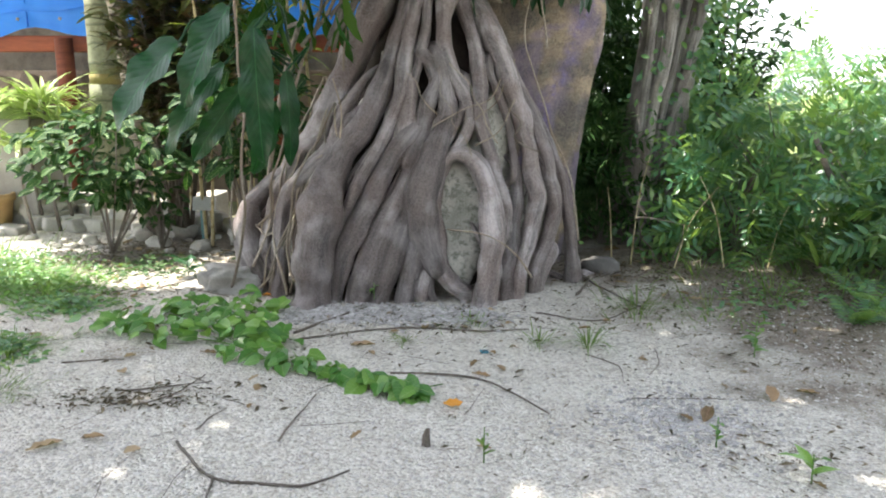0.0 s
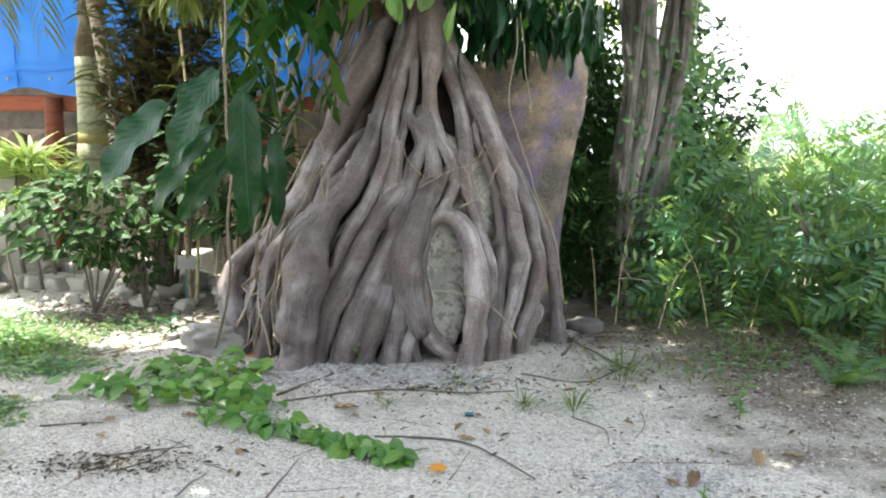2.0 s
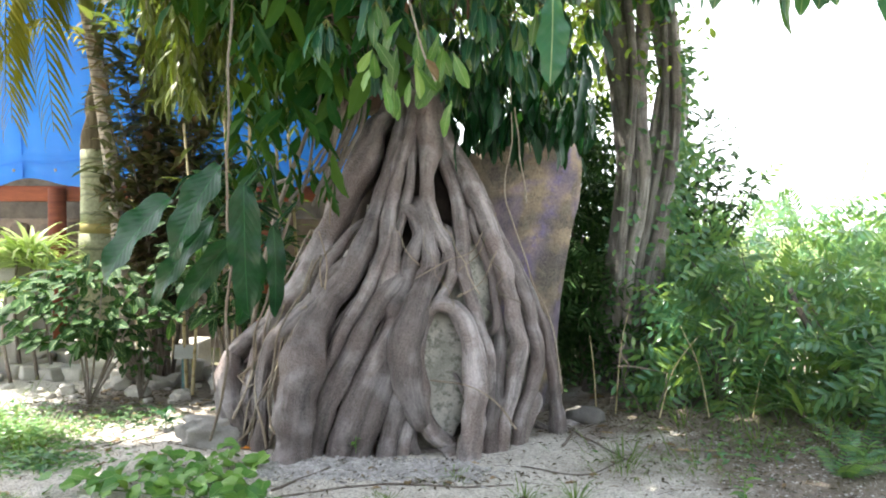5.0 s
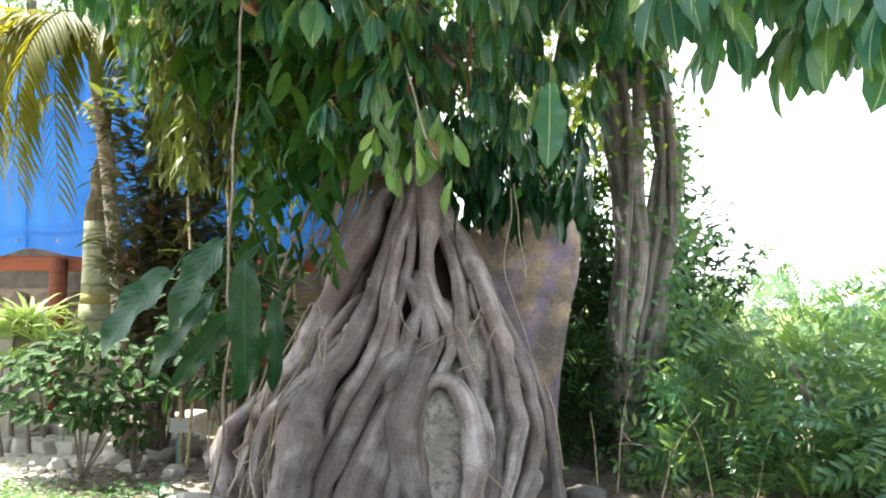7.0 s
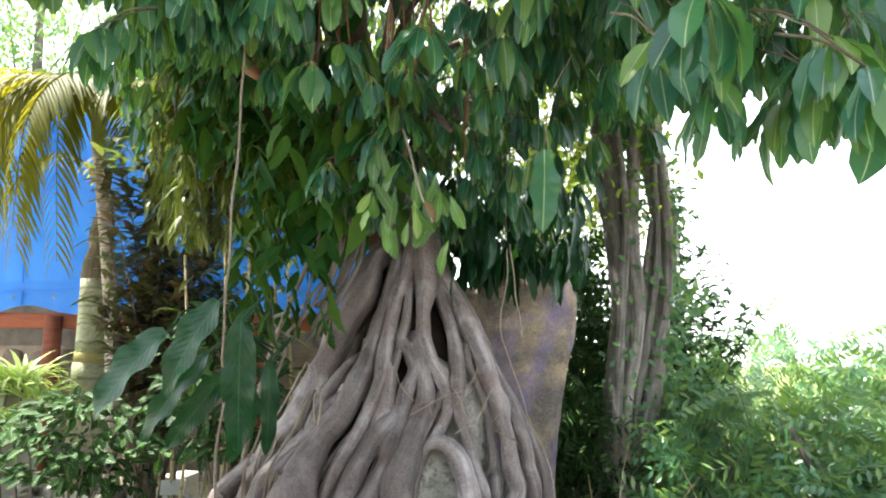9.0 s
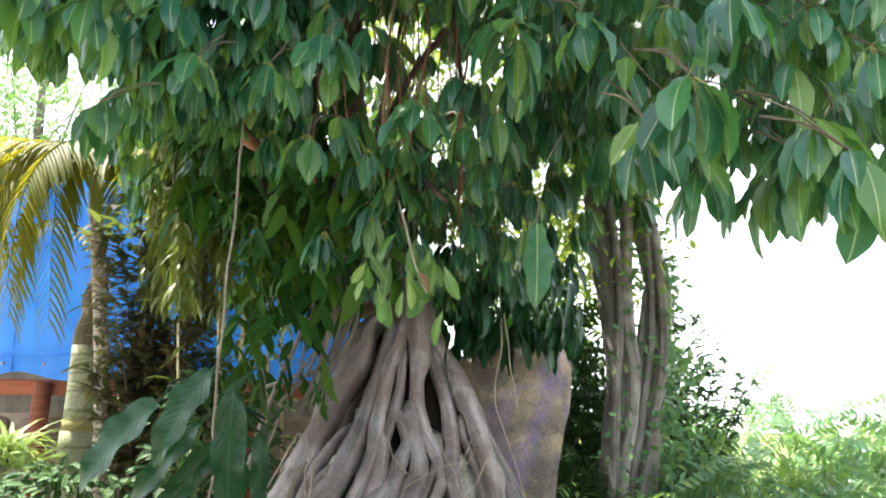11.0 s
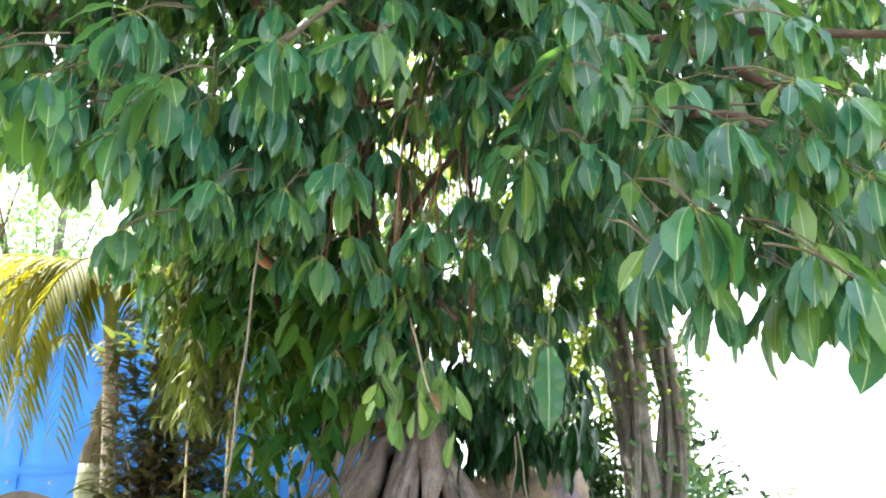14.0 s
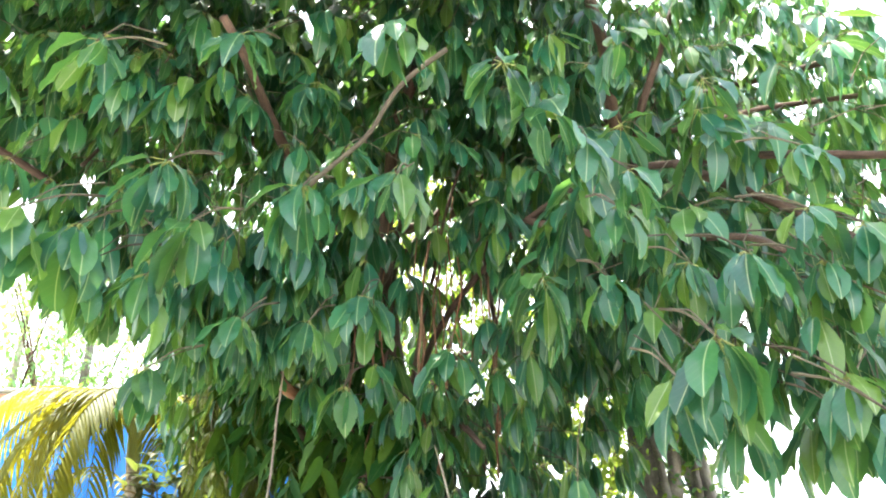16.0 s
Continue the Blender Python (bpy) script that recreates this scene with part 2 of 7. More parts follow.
SAND = sand_material()
# Old brown bark with the crevices' shade put into its colour.
COREBARK = mottled("shaded_inner_bark", (0.022, 0.017, 0.014), (0.085, 0.066, 0.055), 7, 60, 0.9, 0.8, 0.02)
ROOT = bark("fig_bark", (0.032, 0.023, 0.019), (0.30, 0.235, 0.21), (0.66, 0.60, 0.59), (9.0, 1.9, 1.0), 0.46, 1.0)
LIMB = bark("limb_bark", (0.045, 0.028, 0.02), (0.15, 0.085, 0.055), (0.20, 0.14, 0.10), (8, 3, 1))
REDBARK = bark("red_limb_bark", (0.16, 0.07, 0.035), (0.42, 0.19, 0.09), (0.46, 0.28, 0.17), (8, 3, 1))
GREYBARK = bark("grey_bark", (0.065, 0.055, 0.047), (0.40, 0.36, 0.32), (0.68, 0.64, 0.58), (9, 1.2, 1), 0.85, 1.0)
VINE = bark("vine_bark", (0.24, 0.185, 0.13), (0.50, 0.42, 0.32), (0.58, 0.52, 0.43), (4, 20, 1))
DEADWOOD = bark("dead_wood", (0.13, 0.105, 0.085), (0.30, 0.26, 0.21), (0.34, 0.30, 0.26), (5, 12, 1), 0.9)
ROCK = lichen_stone()
SLAB = painted_rock("painted_stone", 0.8)
PALE = mottled("pale_stone", (0.30, 0.28, 0.25), (0.55, 0.53, 0.49), 5, 70)
# Lighter copy of PALE; the sun on the bed is put into the colour.
BEDSTONE = mottled("painted_sun_stone", (0.42, 0.39, 0.34), (0.72, 0.69, 0.62), 5, 70)
PEBBLE = mottled("pebble", (0.40, 0.36, 0.31), (0.86, 0.83, 0.78), 40, 200, 0.9, 0.2, 0.002)
GREYPEBBLE = mottled("grey_pebble", (0.30, 0.28, 0.27), (0.62, 0.60, 0.58), 20, 200, 0.9, 0.2, 0.002)
LEAF = leafy("fig_leaf", (0.005, 0.056, 0.038), (0.009, 0.082, 0.052), (0.014, 0.108, 0.056), (0.028, 0.128, 0.040), (0.10, 0.18, 0.03), spots=0.03, ribs=0.012, rough=0.32, spec=0.55, glow=0.30, through=(0.22, 0.42, 0.04), vein=(0.38, 0.46, 0.22), fine=0.05)
# Shaded copy of the climber leaf: under-crown shade is put into its colour.
SHADELEAF = leafy("climber_shade_leaf", (0.004, 0.036, 0.008), (0.009, 0.056, 0.010), (0.040, 0.082, 0.010), spots=0.2, ribs=0.1, rough=0.6, spec=0.10, glow=0.12, through=(0.19, 0.34, 0.02), vein=(0.04, 0.08, 0.02), fine=0.15)
GREYROCK = mottled("grey_stone", (0.10, 0.095, 0.088), (0.27, 0.255, 0.235), 6, 70)
LEAFLIME = leafy("young_leaf", (0.05, 0.16, 0.02), (0.09, 0.21, 0.028), (0.15, 0.24, 0.04), glow=0.25)
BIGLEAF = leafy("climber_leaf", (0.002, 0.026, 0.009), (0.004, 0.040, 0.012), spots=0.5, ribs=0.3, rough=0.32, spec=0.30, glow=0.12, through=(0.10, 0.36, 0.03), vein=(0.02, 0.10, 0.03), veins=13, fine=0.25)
CREEPLEAF = leafy("creeper_leaf", (0.030, 0.125, 0.022), (0.050, 0.17, 0.028), (0.13, 0.26, 0.04), rough=0.42, glow=0.25, veins=6)
BUSHLEAF = leafy("bush_leaf", (0.022, 0.115, 0.070), (0.040, 0.165, 0.090), (0.075, 0.21, 0.080), (0.20, 0.32, 0.08), rough=0.32, spec=0.7, glow=0.42, through=(0.36, 0.54, 0.06), veins=5, fine=0.1)
# Lit counterpart of BUSHLEAF: sunshine is mixed into these yellow-green tones.
SUNLEAF = leafy("painted_sun_leaf", (0.06, 0.15, 0.02), (0.12, 0.22, 0.03), (0.22, 0.30, 0.05), rough=0.45, spec=0.3, glow=0.42, through=(0.5, 0.6, 0.05), veins=4, fine=0.1)
DARKLEAF = leafy("croton_leaf", (0.022, 0.032, 0.016), (0.050, 0.052, 0.024), (0.115, 0.050, 0.036), rough=0.35, glow=0.2, vein=(0.16, 0.08, 0.05))
OLIVELEAF = leafy("olive_leaf", (0.045, 0.075, 0.010), (0.085, 0.110, 0.014), (0.15, 0.16, 0.022), rough=0.45, glow=0.38, through=(0.22, 0.30, 0.03))
FROND = leafy("palm_leaflet", (0.05, 0.070, 0.008), (0.085, 0.098, 0.010), (0.13, 0.13, 0.014), rough=0.5, spec=0.25, glow=0.50, through=(0.46, 0.41, 0.02))
GRASS = leafy("grass_blade", (0.030, 0.085, 0.015), (0.055, 0.125, 0.022), (0.14, 0.18, 0.05), rough=0.6, glow=0.35)
DRY = leafy("dry_leaf", (0.12, 0.075, 0.045), (0.24, 0.15, 0.085), (0.40, 0.30, 0.20), rough=0.75, spec=0.15, glow=0.1, vein=(0.3, 0.2, 0.12))
ORANGE = leafy("orange_leaf", (0.62, 0.22, 0.03), (0.66, 0.27, 0.04), rough=0.6, glow=0.2, vein=(0.6, 0.35, 0.1))
TARP = tarp_material()
REDWOOD = mottled("red_timber", (0.16, 0.045, 0.022), (0.34, 0.10, 0.045), 3, 40, 0.7, stretch=(1, 1, 6))
FASCIA = mottled("fascia_timber", (0.42, 0.22, 0.11), (0.60, 0.36, 0.20), 3, 40, 0.7, stretch=(1, 6, 6))
SHEET = mottled("roof_sheet", (0.55, 0.53, 0.50), (0.75, 0.73, 0.70), 2, 30, 0.5)
WALLSTONE = mottled("wall_stone", (0.12, 0.095, 0.075), (0.34, 0.27, 0.21), 4, 40)
CONCRETE = mottled("concrete", (0.36, 0.34, 0.31), (0.60, 0.58, 0.53), 4, 60)
GREENRIM = mottled("green_paint", (0.22, 0.34, 0.10), (0.36, 0.48, 0.18), 6, 50, 0.6)
OCHRE = mottled("ochre_clay", (0.50, 0.32, 0.13), (0.66, 0.46, 0.22), 5, 60, 0.75)
PALMSTEM = ringed("ringed_stem", (0.22, 0.19, 0.15), (0.38, 0.33, 0.26), (0.12, 0.095, 0.07), 0.075)
SHAFT = mottled("crownshaft", (0.16, 0.20, 0.05), (0.30, 0.32, 0.09), 5, 50, 0.45, stretch=(3, 3, 0.5))
PALESTEM = ringed("pale_stem", (0.15, 0.16, 0.095), (0.25, 0.255, 0.16), (0.09, 0.095, 0.055), 0.22)
YELLOWBAND = mottled("yellow_band", (0.24, 0.20, 0.07), (0.34, 0.29, 0.10), 6, 50, 0.6)
DARKFIBRE = mottled("stem_fibre", (0.06, 0.05, 0.03), (0.18, 0.15, 0.09), 6, 80, 0.9, 0.8, 0.02, stretch=(4, 4, 0.6))
CANE = ringed("cane_stem", (0.46, 0.38, 0.20), (0.60, 0.52, 0.32), (0.30, 0.22, 0.10), 0.25)
PLASTIC = mottled("white_plate", (0.70, 0.72, 0.72), (0.80, 0.82, 0.82), 8, 60, 0.5, 0.1)
STAKEBLUE = mottled("blue_stake", (0.10, 0.22, 0.26), (0.18, 0.34, 0.38), 8, 60, 0.6)
STAKEWOOD = mottled("wood_stake", (0.42, 0.28, 0.10), (0.58, 0.42, 0.18), 8, 60, 0.7)
BLUEBIT = mottled("blue_scrap", (0.05, 0.28, 0.40), (0.12, 0.42, 0.55), 30, 90, 0.4)
# Very dark leaf; behind boulder and climber its colour stands in for shade.
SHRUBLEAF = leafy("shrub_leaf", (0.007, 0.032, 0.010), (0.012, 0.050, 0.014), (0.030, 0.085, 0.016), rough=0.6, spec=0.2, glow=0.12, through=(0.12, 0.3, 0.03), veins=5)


# ---- shapes ----
class Geo:
    """Quads gathered from many pieces into one mesh."""

    def __init__(self):
        self.v, self.f, self.uv, self.count = [], [], [], 0

    def add(self, v, f, uv):
        self.v.append(np.asarray(v, float))
        self.f.append(np.asarray(f, int) + self.count)
        self.uv.append(np.asarray(uv, float))
        self.count += len(v)

    def mesh(self, name, smooth=True):
        v, f, uv = np.concatenate(self.v), np.concatenate(self.f), np.concatenate(self.uv)
        m = bpy.data.meshes.new(name)
        m.vertices.add(len(v))
        m.vertices.foreach_set("co", v.astype(np.float32).ravel())
        m.loops.add(f.size)
        m.loops.foreach_set("vertex_index", f.astype(np.int32).ravel())
        m.polygons.add(len(f))
        m.polygons.foreach_set("loop_start", np.arange(0, f.size, 4, dtype=np.int32))
        m.polygons.foreach_set("use_smooth", np.full(len(f), smooth))
        layer = m.uv_layers.new(name="UVMap")
        layer.data.foreach_set("uv", uv[f.ravel()].astype(np.float32).ravel())
        m.update(calc_edges=True)
        m.validate()
        return m


def to_mesh(name, shape, smooth=True):
    if isinstance(shape, Geo):
        return shape.mesh(name, smooth)
    m = bpy.data.meshes.new(name)
    for face in shape.faces:
        face.smooth = smooth
    shape.to_mesh(m)
    shape.free()
    return m


def part(name, shape, material, parent=None, label="", smooth=True):
    ob = new(name, shape if isinstance(shape, bpy.types.Mesh) else to_mesh(name, shape, smooth))
    if not ob.data.materials:
        ob.data.materials.append(material)
    if parent:
        ob.parent = parent
        ob.matrix_parent_inverse = parent.matrix_basis.inverted()
    return tagged(ob, label)


def thing(name, place, label, category, group="", kind=""):
    ob = new(name)
    ob.matrix_basis = pose(*place)
    ob.empty_display_size = 0.1
    return tagged(ob, label, category, group, kind)


def glide(points, steps=6):
    """A smooth line through the points."""
    p = np.array(points, float)
    e = np.vstack([2 * p[0] - p[1], p, 2 * p[-1] - p[-2]])
    out = []
    for k in range(1, len(e) - 2):
        for t in np.linspace(0, 1, steps, endpoint=False):
            a, b, c, d = e[k - 1:k + 3]
            out.append(0.5 * (2 * b + (c - a) * t + (2 * a - 5 * b + 4 * c - d) * t**2 + (3 * b - a - 3 * c + d) * t**3))
    return np.array(out + [p[-1]])


def tube(geo, line, radii, sides=8, rough=0.0, seed=0.0, flat=1.0):
    """A limb along a line, with radii given at even steps along it, closed at its ends; rough: unevenness as a share of the radius."""
    line = np.array(line, float)
    n = len(line)
    r = np.interp(np.linspace(0, 1, n), np.linspace(0, 1, len(radii)), radii)
    line = np.vstack([line[:1], line, line[-1:]])
    r = np.concatenate([[r[0] * 0.02], r, [r[-1] * 0.02]])
    way = np.gradient(line[1:-1], axis=0)
    way = np.vstack([way[:1], way, way[-1:]])
    way /= np.linalg.norm(way, axis=1)[:, None] + 1e-9
    side = np.cross(way[0], (0.0, 1.0, 0.05) if abs(way[0][1]) < 0.9 else (1.0, 0.0, 0.05))
    v, uv, along = [], [], 0.0
    for k in range(n + 2):
        side = side - way[k] * (side @ way[k])
        side /= np.linalg.norm(side) + 1e-9
        up = np.cross(way[k], side)
        along += np.linalg.norm(line[k] - line[k - 1]) if k else 0.0
        for s in range(sides + 1):
            a = 2 * math.pi * (s % sides) / sides
            d = math.cos(a) * side + math.sin(a) * up * flat
            q = 1.0
            if rough:
                q += rough * (noise.noise(Vector((2.2 * math.cos(a) + seed, 2.2 * math.sin(a), along * 4.0))) + 0.5 * noise.noise(Vector((5 * math.cos(a), seed + 5 * math.sin(a), along * 11.0))))
            v.append(line[k] + d * r[k] * q)
            uv.append((s / sides, along))
    f = [(k * (sides + 1) + s, k * (sides + 1) + s + 1, (k + 1) * (sides + 1) + s + 1, (k + 1) * (sides + 1) + s) for k in range(n + 1) for s in range(sides)]
    geo.add(v, f, uv)
    return geo


def leaf_shape(length, width, shape="obovate", wave=0.03, fold=0.25, droop=0.25, steps=7, seed=0):
    """A blade from its stalk along +y, upper side to +z: vertices, quads, UV."""
    rnd = random.Random(seed)
    ph = rnd.uniform(0, 6)
    v, uv = [], []
    for k in range(steps + 1):
        s = k / steps
        if shape == "obovate":
            w = math.sin(math.pi / 2 * min(1, s / 0.62)) ** 1.15 if s < 0.62 else math.sqrt(max(0, 1 - ((s - 0.62) / 0.385) ** 2))
        elif shape == "drip":
            w = math.sin(math.pi / 2 * s / 0.52) ** 0.95 if s < 0.52 else math.cos(math.pi / 2 * (s - 0.52) / 0.48) ** 0.85
        elif shape == "heart":
            w = math.sin(math.pi * min(1, (s * 0.86 + 0.14))**0.75) ** 0.9 if s < 1 else 0.02
        elif shape == "lance":
            w = math.sin(math.pi * min(1, s**0.8 * 0.96 + 0.04)) ** 1.0
        elif shape == "oblong":
            w = min(1, s * 4.5 + 0.12) ** 0.6 * (1 - max(0, s - 0.35) ** 2 / 0.4225) ** 0.55 if s < 1 else 0.03
        elif shape == "strip":
            w = min(1, s * 6 + 0.35) * (1 - s**3)
        else:
            w = math.sin(math.pi * min(1, s * 0.95 + 0.05)) ** 0.7
        w = max(w, 0.03) * width / 2
        y = length * (math.sin(droop * s * 1.5) / (droop * 1.5) if droop else s)
        z = -length * droop * s * s * 0.75
        for c in (-1, -0.5, 0, 0.5, 1):
            ripple = wave * length * abs(c) ** 2 * math.sin(s * 17 + ph + (1.3 if c > 0 else 0))
            back = 0.04 * length * abs(c) if shape == "heart" and k == 0 else 0
            v.append((c * w * math.cos(fold * abs(c)), y - back, z + abs(c) * w * math.sin(fold) + ripple))
            uv.append((0.5 + c / 2 * max(0.15, w / (width / 2)), s))
    f = [(5 * k + c, 5 * k + c + 1, 5 * k + c + 6, 5 * k + c + 5) for k in range(steps) for c in range(4)]
    return np.array(v), np.array(f), np.array(uv)


def aim(place, way, upper=(0, 0, 1), scale=1.0):
    """A pose whose +y runs along way and whose +z leans to upper."""
    y = Vector(way).normalized()
    x = y.cross(Vector(upper))
    if x.length < 1e-3:
        x = y.cross(Vector((1, 0.2, 0)))
    x.normalize()
    z = x.cross(y)
    m = Matrix((x, y, z)).transposed().to_4x4()
    return Matrix.Translation(place) @ m @ Matrix.Scale(scale, 4)


def lay(geo, shape, m):
    v, f, uv = shape
    a = np.array(m)
    geo.add(v @ a[:3, :3].T + a[:3, 3], f, uv)


def straw(geo, a, b, r):
    """A three-sided straw from a to b."""
    a, b = np.array(a, float), np.array(b, float)
    d = b - a
    s = np.cross(d, (0.3, 0.9, 0.2))
    s *= r / (np.linalg.norm(s) + 1e-9)
    u = np.cross(d, s)
    u *= r / (np.linalg.norm(u) + 1e-9)
    o = np.array([s, -0.5 * s + 0.87 * u, -0.5 * s - 0.87 * u])
    geo.add(np.vstack([a + o, b + o * 0.8]), [(0, 1, 4, 3), (1, 2, 5, 4), (2, 0, 3, 5)], [(0, 0), (0.3, 0), (0.6, 0), (0, 1), (0.3, 1), (0.6, 1)])


def box(bm, size, place=(0, 0, 0), turn=(0, 0, 0), bevel=0.01):
    made = bmesh.ops.create_cube(bm, size=1.0)["verts"]
    bmesh.ops.scale(bm, verts=made, vec=size)
    if bevel:
        edges = list({e for q in made for e in q.link_edges})
        made = [q for q in bmesh.ops.bevel(bm, geom=edges, offset=bevel, segments=2, affect="EDGES", profile=0.6)["verts"]] or made
        made = list({q for w in made for e in w.link_edges for q in e.verts})
    bmesh.ops.transform(bm, matrix=pose(*place, *turn), verts=made)
    return bm


def stone(seed, size, sub=3, lump=0.35, facet=1.1):
    """An uneven stone of that size, resting on z = 0."""
    bm = bmesh.new()
    bmesh.ops.create_icosphere(bm, subdivisions=sub, radius=0.5)
    for q in bm.verts:
        d = q.co.normalized()
        k = 1 + lump * noise.noise(d * facet + Vector((seed * 3.1, seed, 0))) + lump * 0.35 * noise.noise(d * facet * 3 + Vector((0, seed * 2.3, 0)))
        c = d * 0.5 * k
        c = Vector([math.copysign(abs(a * 2) ** 0.72 * 0.5, a) for a in c]) + Vector(noise.noise_vector(d * 2.4 + Vector((seed, 0, seed)))) * lump * 0.25
        q.co = Vector((c.x * size[0], c.y * size[1], c.z * size[2] + size[2] * 0.42))
    return bm


def ground_z(x, y):
    """The height of the ground."""
    z = 0.02 * noise.noise(Vector((x * 0.7, y * 0.7, 3.0))) + 0.008 * noise.noise(Vector((x * 3.1, y * 3.1, 7.0)))
    if y > 4.3 and x > 1.2:
        z += 0.10 * min(1, (x - 1.2) / 1.5) * min(1, (y - 4.3) / 0.8)
    return z


# ---- ground ----
def ground():
    near_x = np.concatenate([-np.geomspace(500, 7.2, 26), np.arange(-7, 7.01, 0.07), np.geomspace(7.2, 500, 26)])
    near_y = np.concatenate([-np.geomspace(500, 0.6, 24), np.arange(0.0, 12.01, 0.07), np.geomspace(12.4, 600, 24)])
    g = Geo()
    v = []
    for y in near_y:
        for x in near_x:
            z = ground_z(x, y) if abs(x) < 8 and -1 < y < 13 else 0.0
            if abs(x) < 5 and 1.5 < y < 8:
                z += 0.006 * noise.noise(Vector((x * 9, y * 9, 1.0))) + 0.004 * noise.noise(Vector((x * 23, y * 23, 5.0)))
            v.append((x, y, z))
    nx, ny = len(near_x), len(near_y)
    f = [(r * nx + c, r * nx + c + 1, (r + 1) * nx + c + 1, (r + 1) * nx + c) for r in range(ny - 1) for c in range(nx - 1)]
    g.add(v, f, np.array(v)[:, :2])
    return tagged(part("ground", g, SAND), "pale coral sand and gravel with scattered leaf litter", "ground", kind="structure")


ground()


# ---- the stone inside the fig and the fig itself ----
def trunk_at(z):
    """Centre x, half width, centre y, half depth of the root cone at height z."""
    zs = (0, 0.35, 0.86, 1.37, 1.87, 2.37, 2.62, 3.06, 3.5)
    return [float(np.interp(z, zs, q)) for q in ((-0.32, -0.33, -0.21, -0.17, -0.15, -0.24, -0.2, -0.12, -0.2),
                                                 (1.56, 1.56, 1.34, 1.02, 0.78, 0.47, 0.37, 0.28, 0.24),
                                                 (7.0, 7.0, 7.0, 7.0, 7.03, 7.05, 7.06, 7.08, 7.1),
                                                 (1.18, 1.15, 1.04, 0.86, 0.7, 0.48, 0.4, 0.3, 0.26))]


def trunk_face(x, z):
    c, a, yc, b = trunk_at(max(z, 0))
    return yc - b * math.sqrt(max(0.06, 1 - ((x - c) / a) ** 2))


fig = thing("fig_tree", (-0.3, 7.0, 0), "old strangler fig, grey roots gripping a boulder, dense dark crown", "tree")


def fig_core():
    g = Geo()
    zs = list(np.linspace(-0.1, 3.5, 36))
    v, n = [], 48
    for z in zs:
        c, a, yc, b = trunk_at(max(z, 0))
        for s in range(n + 1):
            t = 2 * math.pi * (s % n) / n
            k = 0.68 + 0.05 * noise.noise(Vector((4 * math.cos(t), 4 * math.sin(t), z * 0.8)))
            v.append((c + a * k * math.cos(t), yc + b * k * math.sin(t), z))
    f = [(r * (n + 1) + s, r * (n + 1) + s + 1, (r + 1) * (n + 1) + s + 1, (r + 1) * (n + 1) + s) for r in range(len(zs) - 1) for s in range(n)]
    g.add(v, f, [(4 * (k % (n + 1)) / n, q[2]) for k, q in enumerate(v)])
    part("trunk", g, COREBARK, fig, "brown bark in the gaps between the roots, darkened for their shade")
    g = Geo()
    tube(g, glide([(-0.25, 7.1, 2.9), (-0.5, 7.1, 3.8), (-0.72, 7.05, 4.8), (-0.8, 7.0, 6.0), (-0.9, 7.0, 7.6)]), (0.36, 0.22, 0.17, 0.12, 0.06), 14, 0.2)
    part("stem", g, LIMB, fig)


root_count = 0


def root(out, *pts):
    """A root over the stone along points (x, z, radius) of the cone's face; out: how far its axis stands off the face, in radii."""
    global root_count
    root_count += 1
    out += 0.45 * math.sin(root_count * 2.4)
    line = [[x, trunk_face(x, z) - out * r, z] for x, z, r in pts]
    radii = [r for _, _, r in pts]

    def inward(p, by):
        c, _, yc, _ = trunk_at(max(p[2], 0))
        d = Vector((c - p[0], yc - p[1], 0)).normalized() * by
        return [p[0] + d.x, p[1] + d.y, p[2]]
    if pts[0][1] > 2.1:
        z = pts[0][1]
        c, a, _, _ = trunk_at(z)
        share = max(-0.85, min(0.85, (pts[0][0] - c) / a))
        for q in (2.75, 3.1, 3.45):
            if q > z + 0.15:
                c, a, yc, b = trunk_at(q)
                line.insert(0, [c + share * a * 0.8, yc - b * 0.8 * math.sqrt(1 - share * share), q])
                radii.insert(0, min(radii[0], 0.11))
    else:
        line.insert(0, inward([line[0][0], line[0][1], line[0][2] + 0.08], 2.0 * radii[0] + 0.06))
        radii.insert(0, radii[0] * 0.8)
    if pts[-1][1] < 0.25:
        line.append([line[-1][0] * 1.01, line[-1][1] - 0.05, -0.12])
        radii.append(radii[-1] * 1.15)
    else:
        line.append(inward([line[-1][0], line[-1][1], line[-1][2] - 0.08], 2.0 * radii[-1] + 0.06))
        radii.append(radii[-1] * 0.8)
    path = glide([(*p, r) for p, r in zip(line, radii)], 8)
    for q in path:
        q[:3] += np.array(noise.noise_vector(Vector((q[2] * 5.5 + root_count * 3.3, q[0] * 5.5, 4.7)))) * np.array((0.016, 0.014, 0.0))
        q[3] *= 0.74 + 0.12 * noise.noise(Vector((q[2] * 4.0, root_count * 2.7, 1.0)))
    part("root", tube(Geo(), path[:, :3], path[:, 3], 18, 0.24, root_count * 1.7, 1.45), ROOT, fig)


fig_core()
root(0.5, (-1.24, 1.01, 0.058), (-1.48, 0.82, 0.110), (-1.64, 0.62, 0.152), (-1.63, 0.44, 0.168), (-1.58, 0.27, 0.146), (-1.54, 0.15, 0.117))
root(0.6, (-0.44, 2.59, 0.149), (-0.52, 2.36, 0.186), (-0.64, 2.10, 0.184), (-0.77, 1.81, 0.159), (-0.89, 1.53, 0.163), (-1.01, 1.29, 0.162), (-1.20, 1.06, 0.130), (-1.36, 0.82, 0.097), (-1.42, 0.56, 0.082), (-1.43, 0.25, 0.081))
